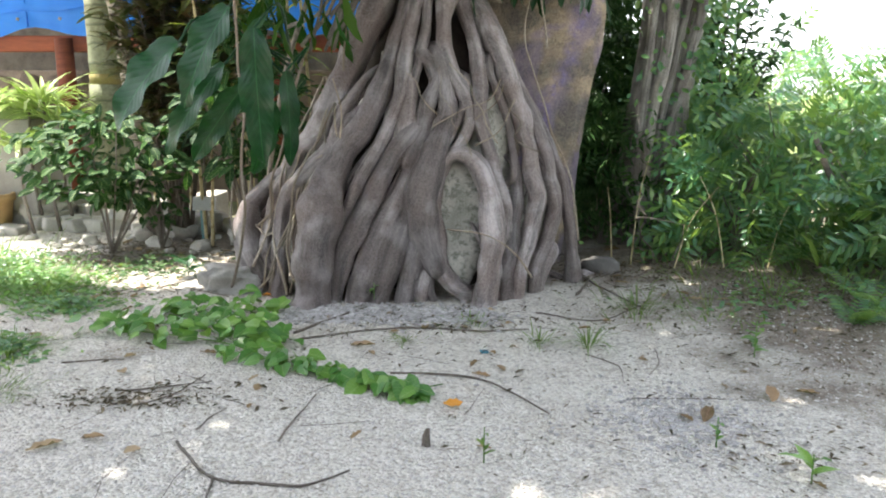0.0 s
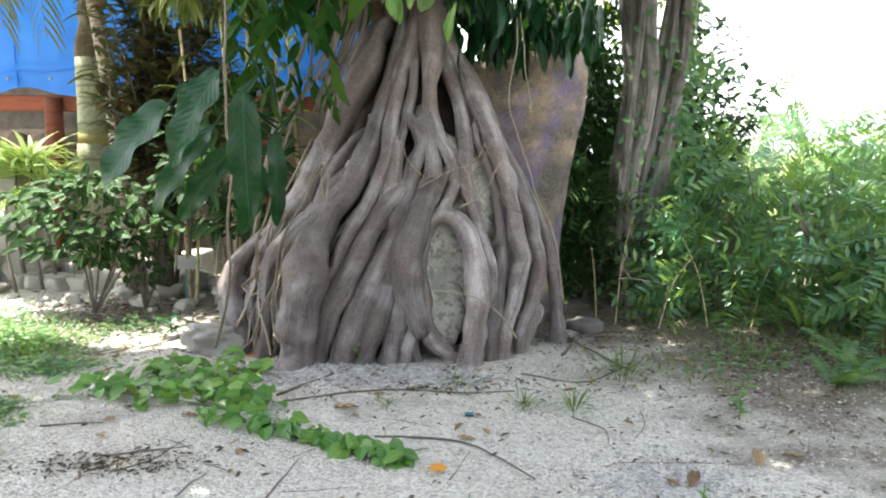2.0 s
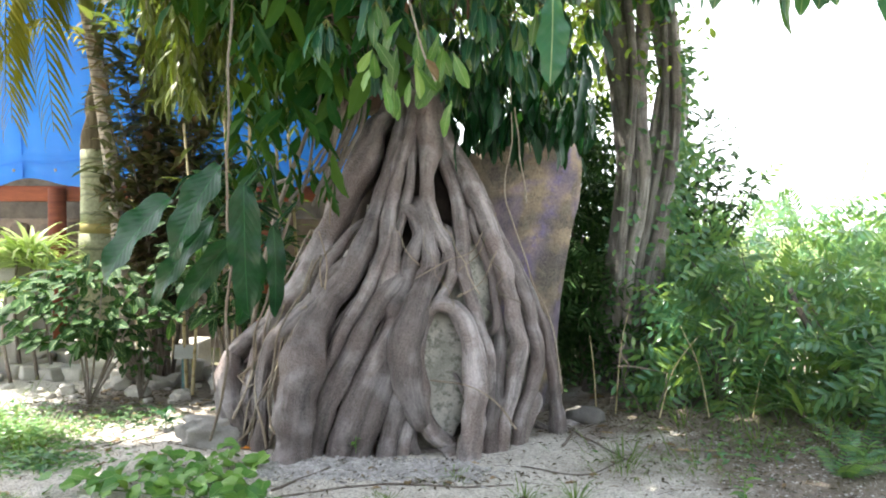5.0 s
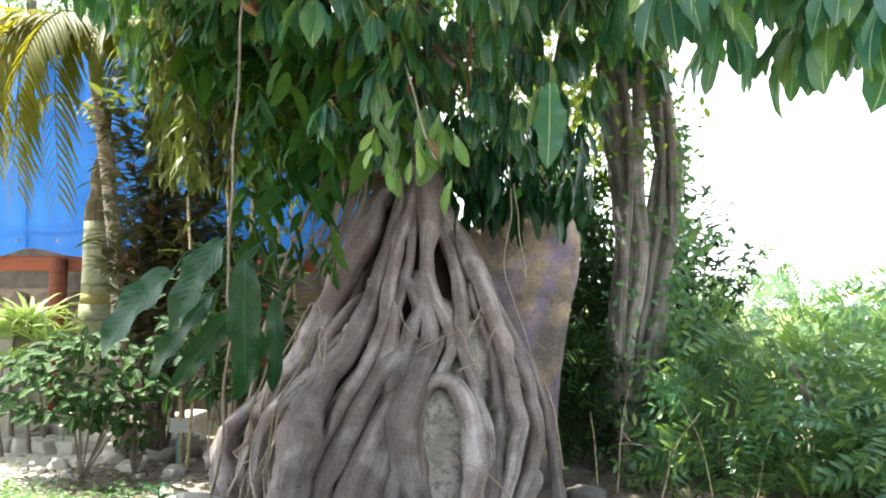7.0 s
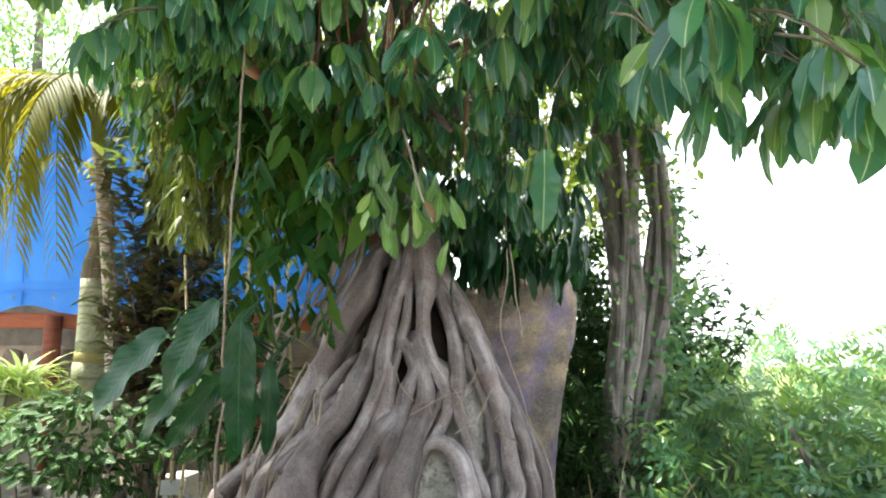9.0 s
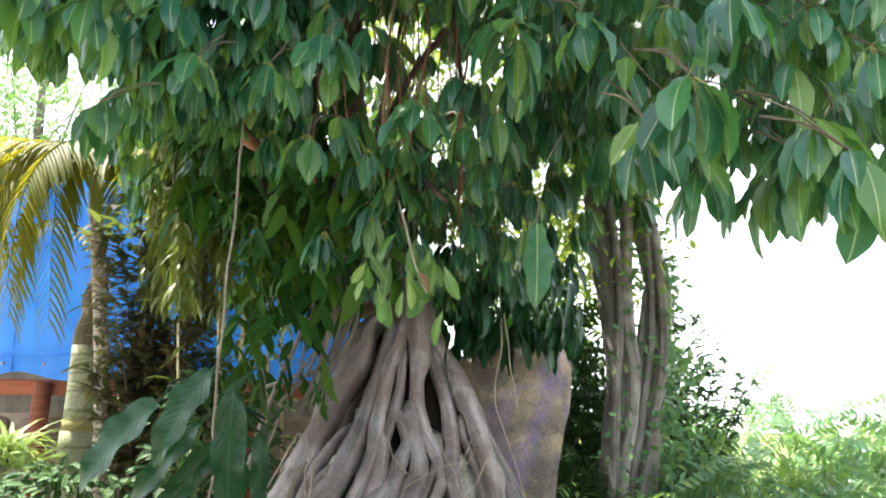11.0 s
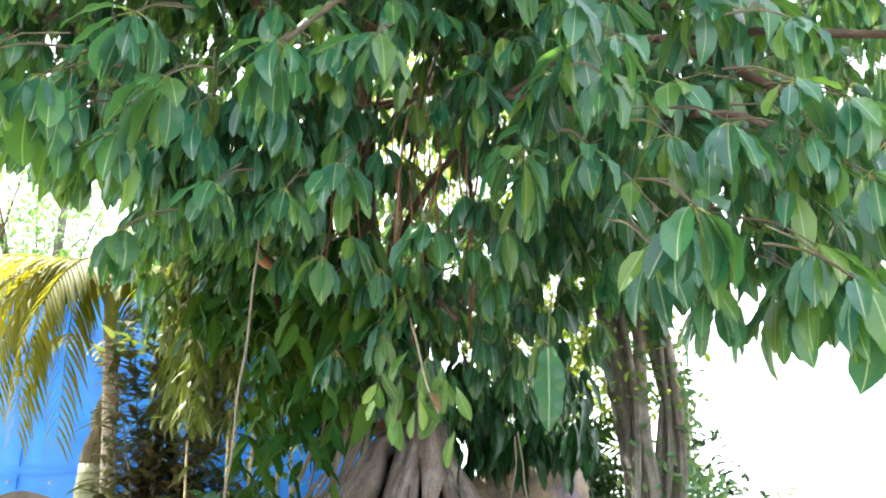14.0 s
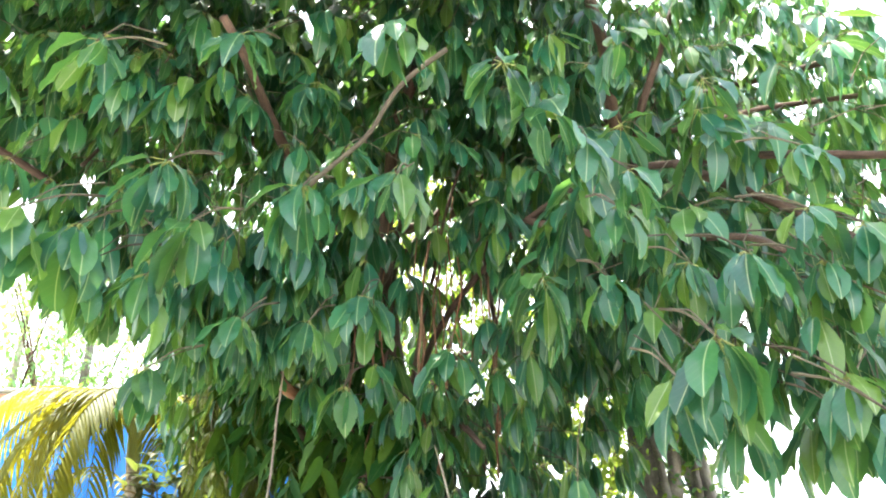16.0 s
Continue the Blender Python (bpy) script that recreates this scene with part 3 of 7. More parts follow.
root(0.5, (-0.69, 1.42, 0.074), (-0.91, 1.15, 0.093), (-1.13, 0.93, 0.104), (-1.28, 0.72, 0.095), (-1.31, 0.46, 0.080), (-1.31, 0.15, 0.085))
root(0.7, (-0.23, 2.58, 0.079), (-0.31, 2.26, 0.082), (-0.39, 1.97, 0.094), (-0.48, 1.67, 0.111), (-0.61, 1.38, 0.137), (-0.79, 1.13, 0.159), (-0.91, 0.87, 0.199), (-0.95, 0.62, 0.233), (-0.99, 0.37, 0.223), (-1.01, 0.06, 0.199))
root(0.7, (-0.12, 2.63, 0.089), (-0.23, 2.31, 0.087), (-0.29, 1.95, 0.094), (-0.33, 1.62, 0.092), (-0.43, 1.33, 0.091), (-0.54, 1.11, 0.090), (-0.66, 0.89, 0.090), (-0.74, 0.70, 0.081), (-0.83, 0.46, 0.072), (-0.89, 0.26, 0.063))
root(0.6, (-0.25, 1.31, 0.072), (-0.36, 1.16, 0.085), (-0.49, 0.94, 0.085), (-0.56, 0.77, 0.089), (-0.68, 0.55, 0.094), (-0.78, 0.32, 0.089), (-0.85, 0.05, 0.068))
root(0.9, (-0.17, 1.22, 0.063), (-0.21, 1.05, 0.080), (-0.31, 0.86, 0.084), (-0.43, 0.65, 0.097), (-0.51, 0.45, 0.105), (-0.60, 0.23, 0.110), (-0.67, 0.00, 0.094))
root(0.7, (-0.19, 0.79, 0.062), (-0.28, 0.62, 0.075), (-0.36, 0.43, 0.084), (-0.44, 0.22, 0.084), (-0.52, -0.00, 0.076))
root(0.6, (-0.17, 0.64, 0.062), (-0.21, 0.45, 0.079), (-0.26, 0.24, 0.075), (-0.30, -0.00, 0.076))
root(0.6, (-0.10, 0.62, 0.062), (-0.12, 0.36, 0.075), (-0.17, 0.15, 0.075), (-0.19, -0.02, 0.071))
root(0.9, (0.04, 1.38, 0.063), (-0.07, 1.16, 0.089), (-0.15, 0.91, 0.118), (-0.16, 0.65, 0.122), (-0.11, 0.43, 0.088), (-0.05, 0.26, 0.071))
root(0.9, (0.04, 1.11, 0.049), (-0.03, 0.94, 0.058), (-0.07, 0.73, 0.066), (-0.04, 0.49, 0.070), (-0.02, 0.30, 0.075), (0.07, 0.15, 0.080), (0.18, 0.06, 0.072))
root(0.9, (-0.17, 1.92, 0.056), (-0.08, 1.83, 0.065), (-0.05, 1.69, 0.060), (-0.11, 1.54, 0.064), (-0.15, 1.38, 0.063), (-0.19, 1.22, 0.072), (-0.26, 1.05, 0.067))
root(0.5, (-0.27, 1.72, 0.065), (-0.27, 1.51, 0.064), (-0.29, 1.29, 0.072), (-0.34, 1.10, 0.076))
root(0.8, (0.03, 2.78, 0.169), (0.03, 2.48, 0.166), (0.01, 2.21, 0.096), (0.01, 1.95, 0.084), (0.07, 1.74, 0.083), (0.17, 1.59, 0.069), (0.21, 1.42, 0.064), (0.17, 1.25, 0.059), (0.10, 1.14, 0.058))
root(0.5, (-0.04, 1.90, 0.066), (0.02, 1.65, 0.065), (0.04, 1.46, 0.068), (-0.03, 1.31, 0.068), (-0.08, 1.18, 0.054))
root(1.0, (0.13, 2.60, 0.121), (0.24, 2.39, 0.127), (0.36, 2.16, 0.139), (0.45, 1.93, 0.135), (0.54, 1.69, 0.110), (0.63, 1.42, 0.105), (0.69, 1.18, 0.094), (0.73, 0.93, 0.098), (0.76, 0.71, 0.097), (0.69, 0.47, 0.096), (0.62, 0.25, 0.087), (0.59, -0.01, 0.078))
root(0.7, (0.17, 2.28, 0.079), (0.25, 2.00, 0.086), (0.29, 1.69, 0.080), (0.30, 1.42, 0.083), (0.36, 1.17, 0.082), (0.43, 0.90, 0.081), (0.50, 0.66, 0.077), (0.51, 0.43, 0.064))
root(1.0, (-0.04, 0.88, 0.040), (-0.01, 1.06, 0.058), (0.11, 1.14, 0.076), (0.25, 1.07, 0.090), (0.35, 0.86, 0.111), (0.39, 0.61, 0.120), (0.38, 0.35, 0.120), (0.33, 0.09, 0.116))
root(0.7, (0.52, 2.02, 0.051), (0.62, 1.72, 0.060), (0.76, 1.40, 0.074), (0.85, 1.12, 0.083), (0.90, 0.84, 0.081), (0.93, 0.63, 0.082), (0.87, 0.43, 0.081), (0.79, 0.22, 0.080), (0.74, -0.00, 0.066))
root(0.8, (0.55, 1.87, 0.035), (0.74, 1.52, 0.050), (0.91, 1.20, 0.060), (1.00, 0.92, 0.069), (1.06, 0.62, 0.074), (1.10, 0.36, 0.079), (1.11, 0.14, 0.090), (1.15, -0.07, 0.096))
root(0.4, (0.59, 1.02, 0.047), (0.59, 0.71, 0.060), (0.55, 0.41, 0.087), (0.50, 0.03, 0.101))
root(0.6, (0.92, 0.33, 0.048), (0.84, 0.18, 0.066), (0.76, 0.02, 0.066))
root(0.7, (0.42, 2.12, 0.041), (0.37, 1.86, 0.053), (0.44, 1.62, 0.047), (0.52, 1.39, 0.042), (0.56, 1.16, 0.047), (0.57, 0.94, 0.046))
root(0.9, (0.19, 1.69, 0.037), (0.14, 1.46, 0.037), (0.07, 1.29, 0.036), (-0.03, 1.12, 0.040), (-0.14, 0.96, 0.044), (-0.23, 0.77, 0.040), (-0.31, 0.58, 0.035))
root(1.0, (-0.45, 1.31, 0.032), (-0.58, 1.15, 0.036), (-0.73, 0.95, 0.036), (-0.87, 0.75, 0.036), (-0.99, 0.68, 0.032))
root(0.5, (-0.61, 1.72, 0.047), (-0.75, 1.52, 0.066), (-0.86, 1.30, 0.066), (-0.99, 1.08, 0.066), (-1.19, 0.92, 0.062), (-1.31, 0.65, 0.048), (-1.36, 0.30, 0.047))
root(0.6, (1.13, -0.05, 0.061), (1.28, 0.01, 0.062), (1.44, -0.05, 0.047), (1.59, -0.14, 0.037))
root(0.7, (0.15, 0.05, 0.058), (0.31, 0.03, 0.072), (0.46, -0.01, 0.059))
root(0.4, (-0.12, 2.34, 0.058), (-0.15, 2.00, 0.061), (-0.20, 1.85, 0.056), (-0.25, 1.65, 0.055))
root(0.5, (-0.07, 0.53, 0.040), (-0.08, 0.31, 0.044), (-0.10, 0.10, 0.053), (-0.07, -0.03, 0.045))
root(0.5, (0.27, 0.51, 0.027), (0.35, 0.33, 0.041), (0.41, 0.11, 0.055), (0.44, -0.03, 0.055))


def small_roots():
    """Thin roots that cling to the thick ones."""
    rr = random.Random(77)
    for k in range(34):
        share, z, pts = rr.uniform(-0.8, 0.85), rr.uniform(0.7, 2.2), []
        drift, low = rr.uniform(-0.10, 0.10), rr.choice((0.0, 0.3, 0.6))
        steps = max(4, int((z - low) / 0.22))
        r = rr.uniform(0.008, 0.030)
        for q in range(steps + 1):
            h = z + (low - z) * q / steps
            c, a, _, _ = trunk_at(h)
            share = max(-0.88, min(0.9, share + drift * 0.3 + rr.gauss(0, 0.035)))
            pts.append((c + share * a, h, r * rr.uniform(0.8, 1.1)))
        if any(-0.12 < x < 0.5 and 0.1 < h < 1.0 for x, h, _ in pts):
            continue
        root(0.02 / r + 1.0, *pts)


small_roots()
boulder = thing("boulder", (0.5, 7.2, 0), "tall weathered boulder with lichen and purple stains, gripped by roots", "boulder")


def boulder_parts():
    # the rounded face that shows between the roots
    g = Geo()
    zs, n, v = np.linspace(-0.08, 1.95, 60), 60, []
    for z in zs:
        c, a, yc, b = trunk_at(max(z, 0))
        for s in range(n + 1):
            t = math.pi * (1.0 + s / n)
            x = c + a * math.cos(t)
            swell = max(1.6 - math.hypot((x - wx) / ww, (z - wz) / wh) for wx, wz, ww, wh in ((0.13, 0.57, 0.22, 0.48), (0.46, 1.27, 0.13, 0.33), (0.88, 0.55, 0.07, 0.30)))
            k = 0.66 + 0.31 * min(1.0, max(0.0, swell / 0.55))
            k += 0.018 * noise.noise(Vector((x * 2, 1.0, z * 2))) + 0.006 * noise.noise(Vector((x * 9, 4.0, z * 9)))
            v.append((c + a * k * math.cos(t), yc + b * k * math.sin(t), z))
    f = [(r * (n + 1) + s, r * (n + 1) + s + 1, (r + 1) * (n + 1) + s + 1, (r + 1) * (n + 1) + s) for r in range(len(zs) - 1) for s in range(n)]
    g.add(v, f, np.array(v)[:, [0, 2]])
    part("rounded_face", g, ROCK, boulder, "pale lichen-spotted stone face")
    # the standing slab
    bm = bmesh.new()
    bmesh.ops.create_cube(bm, size=1.0)
    bmesh.ops.subdivide_edges(bm, edges=bm.edges[:], cuts=28, use_grid_fill=True)
    for q in bm.verts:
        u, w, h = q.co.x, q.co.y, q.co.z + 0.5
        z = -0.05 + h * (2.62 - 0.30 * max(0.0, 0.15 - u) + 0.10 * noise.noise(Vector((u * 4, 2.0, 1.0))) + 0.02 * noise.noise(Vector((u * 8, w * 3, 3.0))))
        left, right = 0.1, 1.16 + 0.34 * min(1, h * 1.05) - 0.05 * max(0, h - 0.93) / 0.07
        c = Vector((left + (u + 0.5) * (right - left), 7.55 + w * 0.55 - 0.18 * math.cos(u * 2.4), z))
        edge = max(abs(u), abs(w)) * 2
        c += Vector(noise.noise_vector(c * 1.7)) * 0.05 + Vector(noise.noise_vector(c * 6)) * 0.014
        if abs(u) > 0.46 and abs(w) > 0.40:
            c.x -= math.copysign(0.05, u)
        q.co = c
    part("slab", bm, SLAB, boulder, "tan stone slab with purple stains")


boulder_parts()


# ---- crown of the fig ----
TWIG = bark("twig_bark", (0.07, 0.055, 0.035), (0.17, 0.14, 0.085), (0.24, 0.21, 0.13), (4, 20, 1))
STALK = mottled("leaf_stalk", (0.26, 0.30, 0.08), (0.42, 0.44, 0.14), 30, 200, 0.5)
FIGLEAVES = [leaf_shape(0.30 + 0.025 * (k % 3), 0.092 + 0.010 * (k % 4), ("drip", "obovate", "drip")[k % 3], 0.017, 0.15 + 0.15 * (k % 3), 0.10 + 0.14 * (k % 4), 8, k) for k in range(8)]
BROADLEAVES = [leaf_shape(0.29 + 0.03 * (k % 3), 0.104 + 0.012 * (k % 4), ("drip", "obovate", "drip")[k % 3], 0.022, 0.15 + 0.15 * (k % 3), 0.10 + 0.14 * (k % 4), 10, k + 20) for k in range(8)]
PLAINLEAVES = [leaf_shape(0.26, 0.12, "oval", 0.02, 0.2, 0.2, 2, k) for k in range(4)]
CHEAP = [False]
limbs = []


def limb(r0, r1, *pts, bark=LIMB):
    line = glide(pts, 8)
    for k, q in enumerate(line):
        q += np.array(noise.noise_vector(Vector(q) * 1.3)) * 0.06
    part("limb", tube(Geo(), line, (r0 * 0.8, (r0 + r1) * 0.4, r1), 9, 0.1, r0 * 50), bark, fig)
    limbs.append(line)


limb(0.04, 0.025, (-0.55, 7.0, 3.7), (-0.2, 6.2, 4.6), (0.6, 5.0, 5.2), (1.5, 3.9, 4.9), (2.6, 3.4, 4.6))
limb(0.10, 0.03, (-0.65, 7.0, 4.2), (-0.9, 6.0, 5.0), (-1.3, 4.9, 5.6), (-1.6, 3.6, 6.0))
limb(0.09, 0.03, (-0.7, 7.0, 4.6), (-1.8, 6.6, 4.7), (-2.8, 5.4, 5.3), (-3.8, 4.4, 5.7))
limb(0.08, 0.03, (-0.7, 7.0, 3.6), (-1.4, 6.7, 3.9), (-1.7, 6.5, 4.6), (-2.4, 6.2, 5.5))
limb(0.06, 0.03, (-0.8, 7.0, 5.7), (0.2, 6.9, 6.8), (1.8, 6.0, 7.0), (3.4, 4.8, 6.6))
limb(0.05, 0.03, (-0.5, 7.1, 3.9), (0.6, 7.0, 4.3), (1.9, 6.2, 5.0), (3.6, 5.2, 5.2))
limb(0.10, 0.03, (-0.8, 7.0, 5.6), (-0.6, 5.8, 6.6), (0.0, 4.4, 7.2), (0.4, 2.8, 7.4))
limb(0.08, 0.03, (-0.8, 7.0, 5.8), (-2.0, 6.2, 6.8), (-3.2, 5.0, 7.2), (-4.4, 3.6, 7.3))
limb(0.08, 0.03, (-0.8, 7.0, 6.2), (0.6, 7.4, 7.0), (2.6, 7.0, 7.6), (4.6, 6.4, 7.6))
limb(0.08, 0.03, (-0.7, 7.1, 4.4), (-0.2, 8.2, 5.2), (0.8, 9.0, 5.8), (1.8, 9.6, 6.3))
limb(0.08, 0.03, (-0.8, 7.1, 5.0), (-1.6, 8.2, 5.8), (-2.4, 9.2, 6.6), (-3.0, 9.8, 7.2))
limb(0.06, 0.02, (-0.25, 6.9, 3.1), (-0.1, 6.2, 3.6), (0.0, 5.6, 3.7), (0.2, 5.2, 3.4))
limb(0.045, 0.015, (0.6, 5.0, 5.2), (1.2, 4.4, 4.6), (1.6, 3.5, 4.1), (1.6, 3.0, 3.7))
limb(0.045, 0.015, (1.5, 3.9, 4.9), (2.4, 3.6, 4.1), (2.5, 3.2, 3.5))
limb(0.060, 0.060, (-1.60, 5.48, 4.30), (-1.35, 5.6, 3.98), (-1.1, 6.2, 3.95), (-0.72, 6.95, 3.7), bark=REDBARK)
limb(0.035, 0.02, (-0.75, 6.3, 2.9), (-0.7, 6.3, 4.0), (-0.62, 6.2, 5.2), (-0.5, 6.1, 6.4))
limb(0.03, 0.015, (-0.45, 6.4, 2.8), (-0.4, 6.3, 4.2), (-0.2, 6.2, 5.4), (0.1, 6.0, 6.6))
limb(0.03, 0.015, (-0.95, 6.5, 3.0), (-1.0, 6.4, 4.4), (-0.85, 6.3, 5.6), (-0.9, 6.2, 6.8))
limb(0.035, 0.02, (0.2, 6.6, 3.4), (0.35, 6.4, 4.6), (0.3, 6.2, 5.6), (0.5, 6.0, 6.6))
limb(0.017, 0.012, (-0.01, 2.64, 4.72), (-0.27, 2.67, 4.51), (-0.43, 2.70, 4.22), (-0.65, 2.63, 3.91), bark=TWIG)
limb(0.08, 0.05, (1.7, 6.0, 5.2), (1.36, 4.9, 6.3), (1.2, 4.5, 7.1), (1.0, 4.0, 7.9))
limb(0.05, 0.03, (1.5, 5.2, 5.7), (1.62, 4.7, 6.2), (1.8, 4.5, 6.8), (2.1, 4.3, 7.4))
limb(0.03, 0.02, (1.7, 4.9, 5.9), (2.34, 4.5, 5.85), (2.8, 4.3, 5.75), (3.4, 4.2, 5.8))
limb(0.022, 0.015, (-2.0, 4.6, 6.5), (-2.3, 4.5, 6.2), (-2.6, 4.5, 5.8), (-2.8, 4.4, 5.3))
limb_points = np.concatenate(limbs)
twigs, mass, stalks = Geo(), Geo(), Geo()


def part_mesh(name, shape):
    g = Geo()
    g.add(*shape)
    m = g.mesh(name)
    m.materials.append(LEAF)
    return m


def cluster(rnd, place, count=8, size=1.0, into=None, single=None, back=None, sag=1.6):
    """A twig that ends in a drooping whorl of leaves."""
    gaps = ((limb_points - np.array(place)) ** 2).sum(1)
    near = limb_points[rnd.choice(np.argsort(gaps)[:40].tolist())]
    start = np.array(back if back is not None else near)
    gap = np.array(place) - start
    far = np.linalg.norm(gap)
    reach = rnd.uniform(0.25, 0.6)
    if far > reach:
        start = np.array(place) - gap / far * reach + np.array((0, 0, 0.08))
    if far > 0.15:
        mid = (start + np.array(place)) / 2 + np.array((rnd.uniform(-0.06, 0.06), rnd.uniform(-0.06, 0.06), 0.05))
        if CHEAP[0]:
            straw(twigs, start, place, 0.005)
        else:
            straw(twigs, start, mid, 0.0055)
            straw(twigs, mid, place, 0.0045)
    way = Vector(np.array(place) - start).normalized() if far > 0.05 else Vector((0, -1, -0.2))
    turn0 = rnd.uniform(0, 6.28)
    a = way.orthogonal().normalized()
    b = way.cross(a)
    for k in range(count):
        t = turn0 + 2.4 * k
        out = a * math.cos(t) + b * math.sin(t) + way * rnd.uniform(0.1, 0.6)
        out.z *= 0.4
        d = out.normalized() * rnd.uniform(0.45, 1.0) + Vector((0, 0, -sag * rnd.uniform(0.5, 1.2)))
        d.normalize()
        stalk = rnd.uniform(0.04, 0.085) * size
        base = Vector(place) - way * rnd.uniform(0, 0.07) + (d + Vector((0, 0, 0.35))).normalized() * stalk
        upper = out.normalized() + Vector((rnd.gauss(0, 0.3), rnd.gauss(-0.15, 0.3), rnd.uniform(0.3, 0.8)))
        m = aim(base, d, upper, size * rnd.uniform(0.72, 1.12))
        if single:
            ob = part("leaf", rnd.choice(single[0]), LEAF, single[1])
            ob.matrix_basis = m
            ob.matrix_parent_inverse = single[1].matrix_world.inverted()
            straw(stalks, Vector(place) - way * 0.03, base, 0.0035)
            continue
        if not CHEAP[0] and not into:
            straw(stalks, Vector(place) - way * 0.03, base, 0.003)
        lay(into or mass, rnd.choice(PLAINLEAVES if CHEAP[0] else FIGLEAVES), m)


def shell(rnd, count, lo, hi, keep=None, size=1.0, into=None, sag=1.6, leaves=(6, 10)):
    made = 0
    while made < count:
        p = [rnd.uniform(a, b) for a, b in zip(lo, hi)]
        if keep and not keep(*p):
            continue
        # the crown's lower edge by the palms is cut to fit the camera's view
        if p[0] < -0.42 * p[1] and p[2] < 1.9 + 0.53 * p[1]:
            made += 1
            continue
        # thinned round the stem and towards the back to fit the camera's view
        if abs(p[0] + 0.1) < 0.75 and 4.7 < p[1] < 6.6 and 3.6 < p[2] < 5.8 and rnd.random() < 0.2:
            made += 1
            continue
        rise = p[2] - 0.52 * (p[1] - 6.0)
        if (-0.95 < p[0] < 0.1 and p[1] < 6.8 and 4.0 < p[2] < 6.2 and rnd.random() < 0.6) or (p[1] > 4.8 and -0.7 < p[0] < 0.95 and 4.5 < rise < 5.6 and rnd.random() < 0.5):
            made += 1
            continue
        cluster(rnd, p, rnd.randint(*leaves), size, into, sag=sag)
        made += 1


rnd = random.Random(11)


def hole(x, y, z):
    return noise.noise(Vector((x * 0.9, y * 0.9, z * 0.9 + 4))) > -0.38


LEAFMESH = [part_mesh("leaf", k) for k in BROADLEAVES]
# the whorls that stand out before the mass: twig end, leaves, size
for x, y, z, count, size in (
        (1.24, 2.56, 3.49, 11, 1.00), (0.98, 2.37, 3.03, 12, 1.10), (0.76, 2.66, 3.78, 9, 0.90), (0.69, 2.75, 3.47, 9, 0.90), (1.48, 2.48, 2.91, 10, 1.00),
        (1.45, 2.22, 2.69, 10, 1.15), (0.91, 2.70, 2.99, 8, 1.05), (1.50, 2.60, 2.80, 8, 1.00), (1.44, 2.88, 3.15, 9, 1.00), (1.11, 2.90, 3.62, 10, 0.95),
        (1.59, 2.64, 3.48, 10, 1.00), (1.77, 2.53, 3.25, 10, 1.00), (1.77, 2.57, 3.63, 10, 1.00), (1.15, 2.78, 2.85, 8, 1.00), (-1.51, 3.05, 3.68, 10, 1.05),
        (-1.74, 2.92, 3.69, 10, 1.05), (-1.23, 3.73, 3.73, 10, 1.00), (-0.51, 3.53, 3.78, 10, 0.95), (-1.27, 2.90, 3.89, 9, 1.05), (-0.02, 4.43, 3.82, 11, 1.00),
        (-0.91, 4.09, 3.88, 10, 1.00), (-0.72, 4.47, 3.59, 9, 1.00), (-1.66, 3.60, 3.40, 9, 1.00), (-0.67, 2.59, 3.87, 12, 0.95), (0.23, 2.16, 4.19, 10, 0.90),
        (-0.24, 2.25, 4.52, 11, 1.00), (-1.68, 2.64, 3.72, 11, 1.00), (-1.36, 2.69, 4.10, 10, 1.00), (0.42, 2.27, 4.04, 9, 0.85), (0.58, 2.34, 3.91, 9, 0.85),
        (0.78, 2.47, 3.85, 9, 0.85), (-0.26, 2.77, 4.06, 9, 0.90), (1.53, 2.53, 3.68, 10, 0.90), (-1.89, 2.50, 3.72, 10, 1.00), (-1.13, 2.73, 4.96, 9, 1.00),
        (-1.79, 2.58, 4.78, 9, 1.00), (-0.57, 3.07, 4.45, 9, 0.95), (1.75, 2.83, 4.23, 10, 0.95)):
    back = np.array((x * 0.88, y + 0.30, z + 0.26))
    twig = part("spray", tube(Geo(), glide([back, ((x + back[0]) / 2, (y + back[1]) / 2, (z + back[2]) / 2 + 0.04), (x, y, z)], 5), (0.007, 0.004), 6), TWIG, fig, "twig ending in a whorl of large glossy leaves")
    cluster(rnd, (x, y, z), count, size * (0.84 if x > 0.5 else 1.0), sag=1.25, single=(LEAFMESH, twig), back=back)
DROOP = dict(sag=1.9, leaves=(8, 12))
shell(rnd, 34, (1.0, 2.7, 2.95), (2.4, 3.6, 3.7), size=0.95, sag=1.3)
shell(rnd, 60, (0.5, 3.1, 3.9), (3.2, 4.2, 5.6), hole, size=1.1, sag=0.9, leaves=(8, 11))
shell(rnd, 70, (-0.6, 5.0, 3.05), (0.9, 6.5, 4.3), size=0.8, **DROOP)
shell(rnd, 14, (0.6, 5.6, 3.15), (1.6, 7.0, 4.7), size=0.85, **DROOP)
shell(rnd, 170, (-1.2, 4.8, 3.9), (1.6, 6.4, 6.0), hole, size=1.12, leaves=(8, 11))
shell(rnd, 14, (-1.05, 5.2, 3.0), (-0.2, 6.0, 4.1), size=0.8, **DROOP)
shell(rnd, 22, (-2.2, 4.1, 4.05), (-1.6, 4.8, 4.7))
shell(rnd, 150, (-3.4, 3.9, 4.2), (-0.2, 5.2, 6.4), hole, size=1.12, leaves=(8, 11))
shell(rnd, 120, (-2.6, 4.6, 4.15), (-0.7, 6.6, 5.5), hole, leaves=(8, 11))
shell(rnd, 190, (-4.5, 3.8, 5.6), (4.5, 6.0, 7.6), hole, size=1.12, leaves=(8, 11))
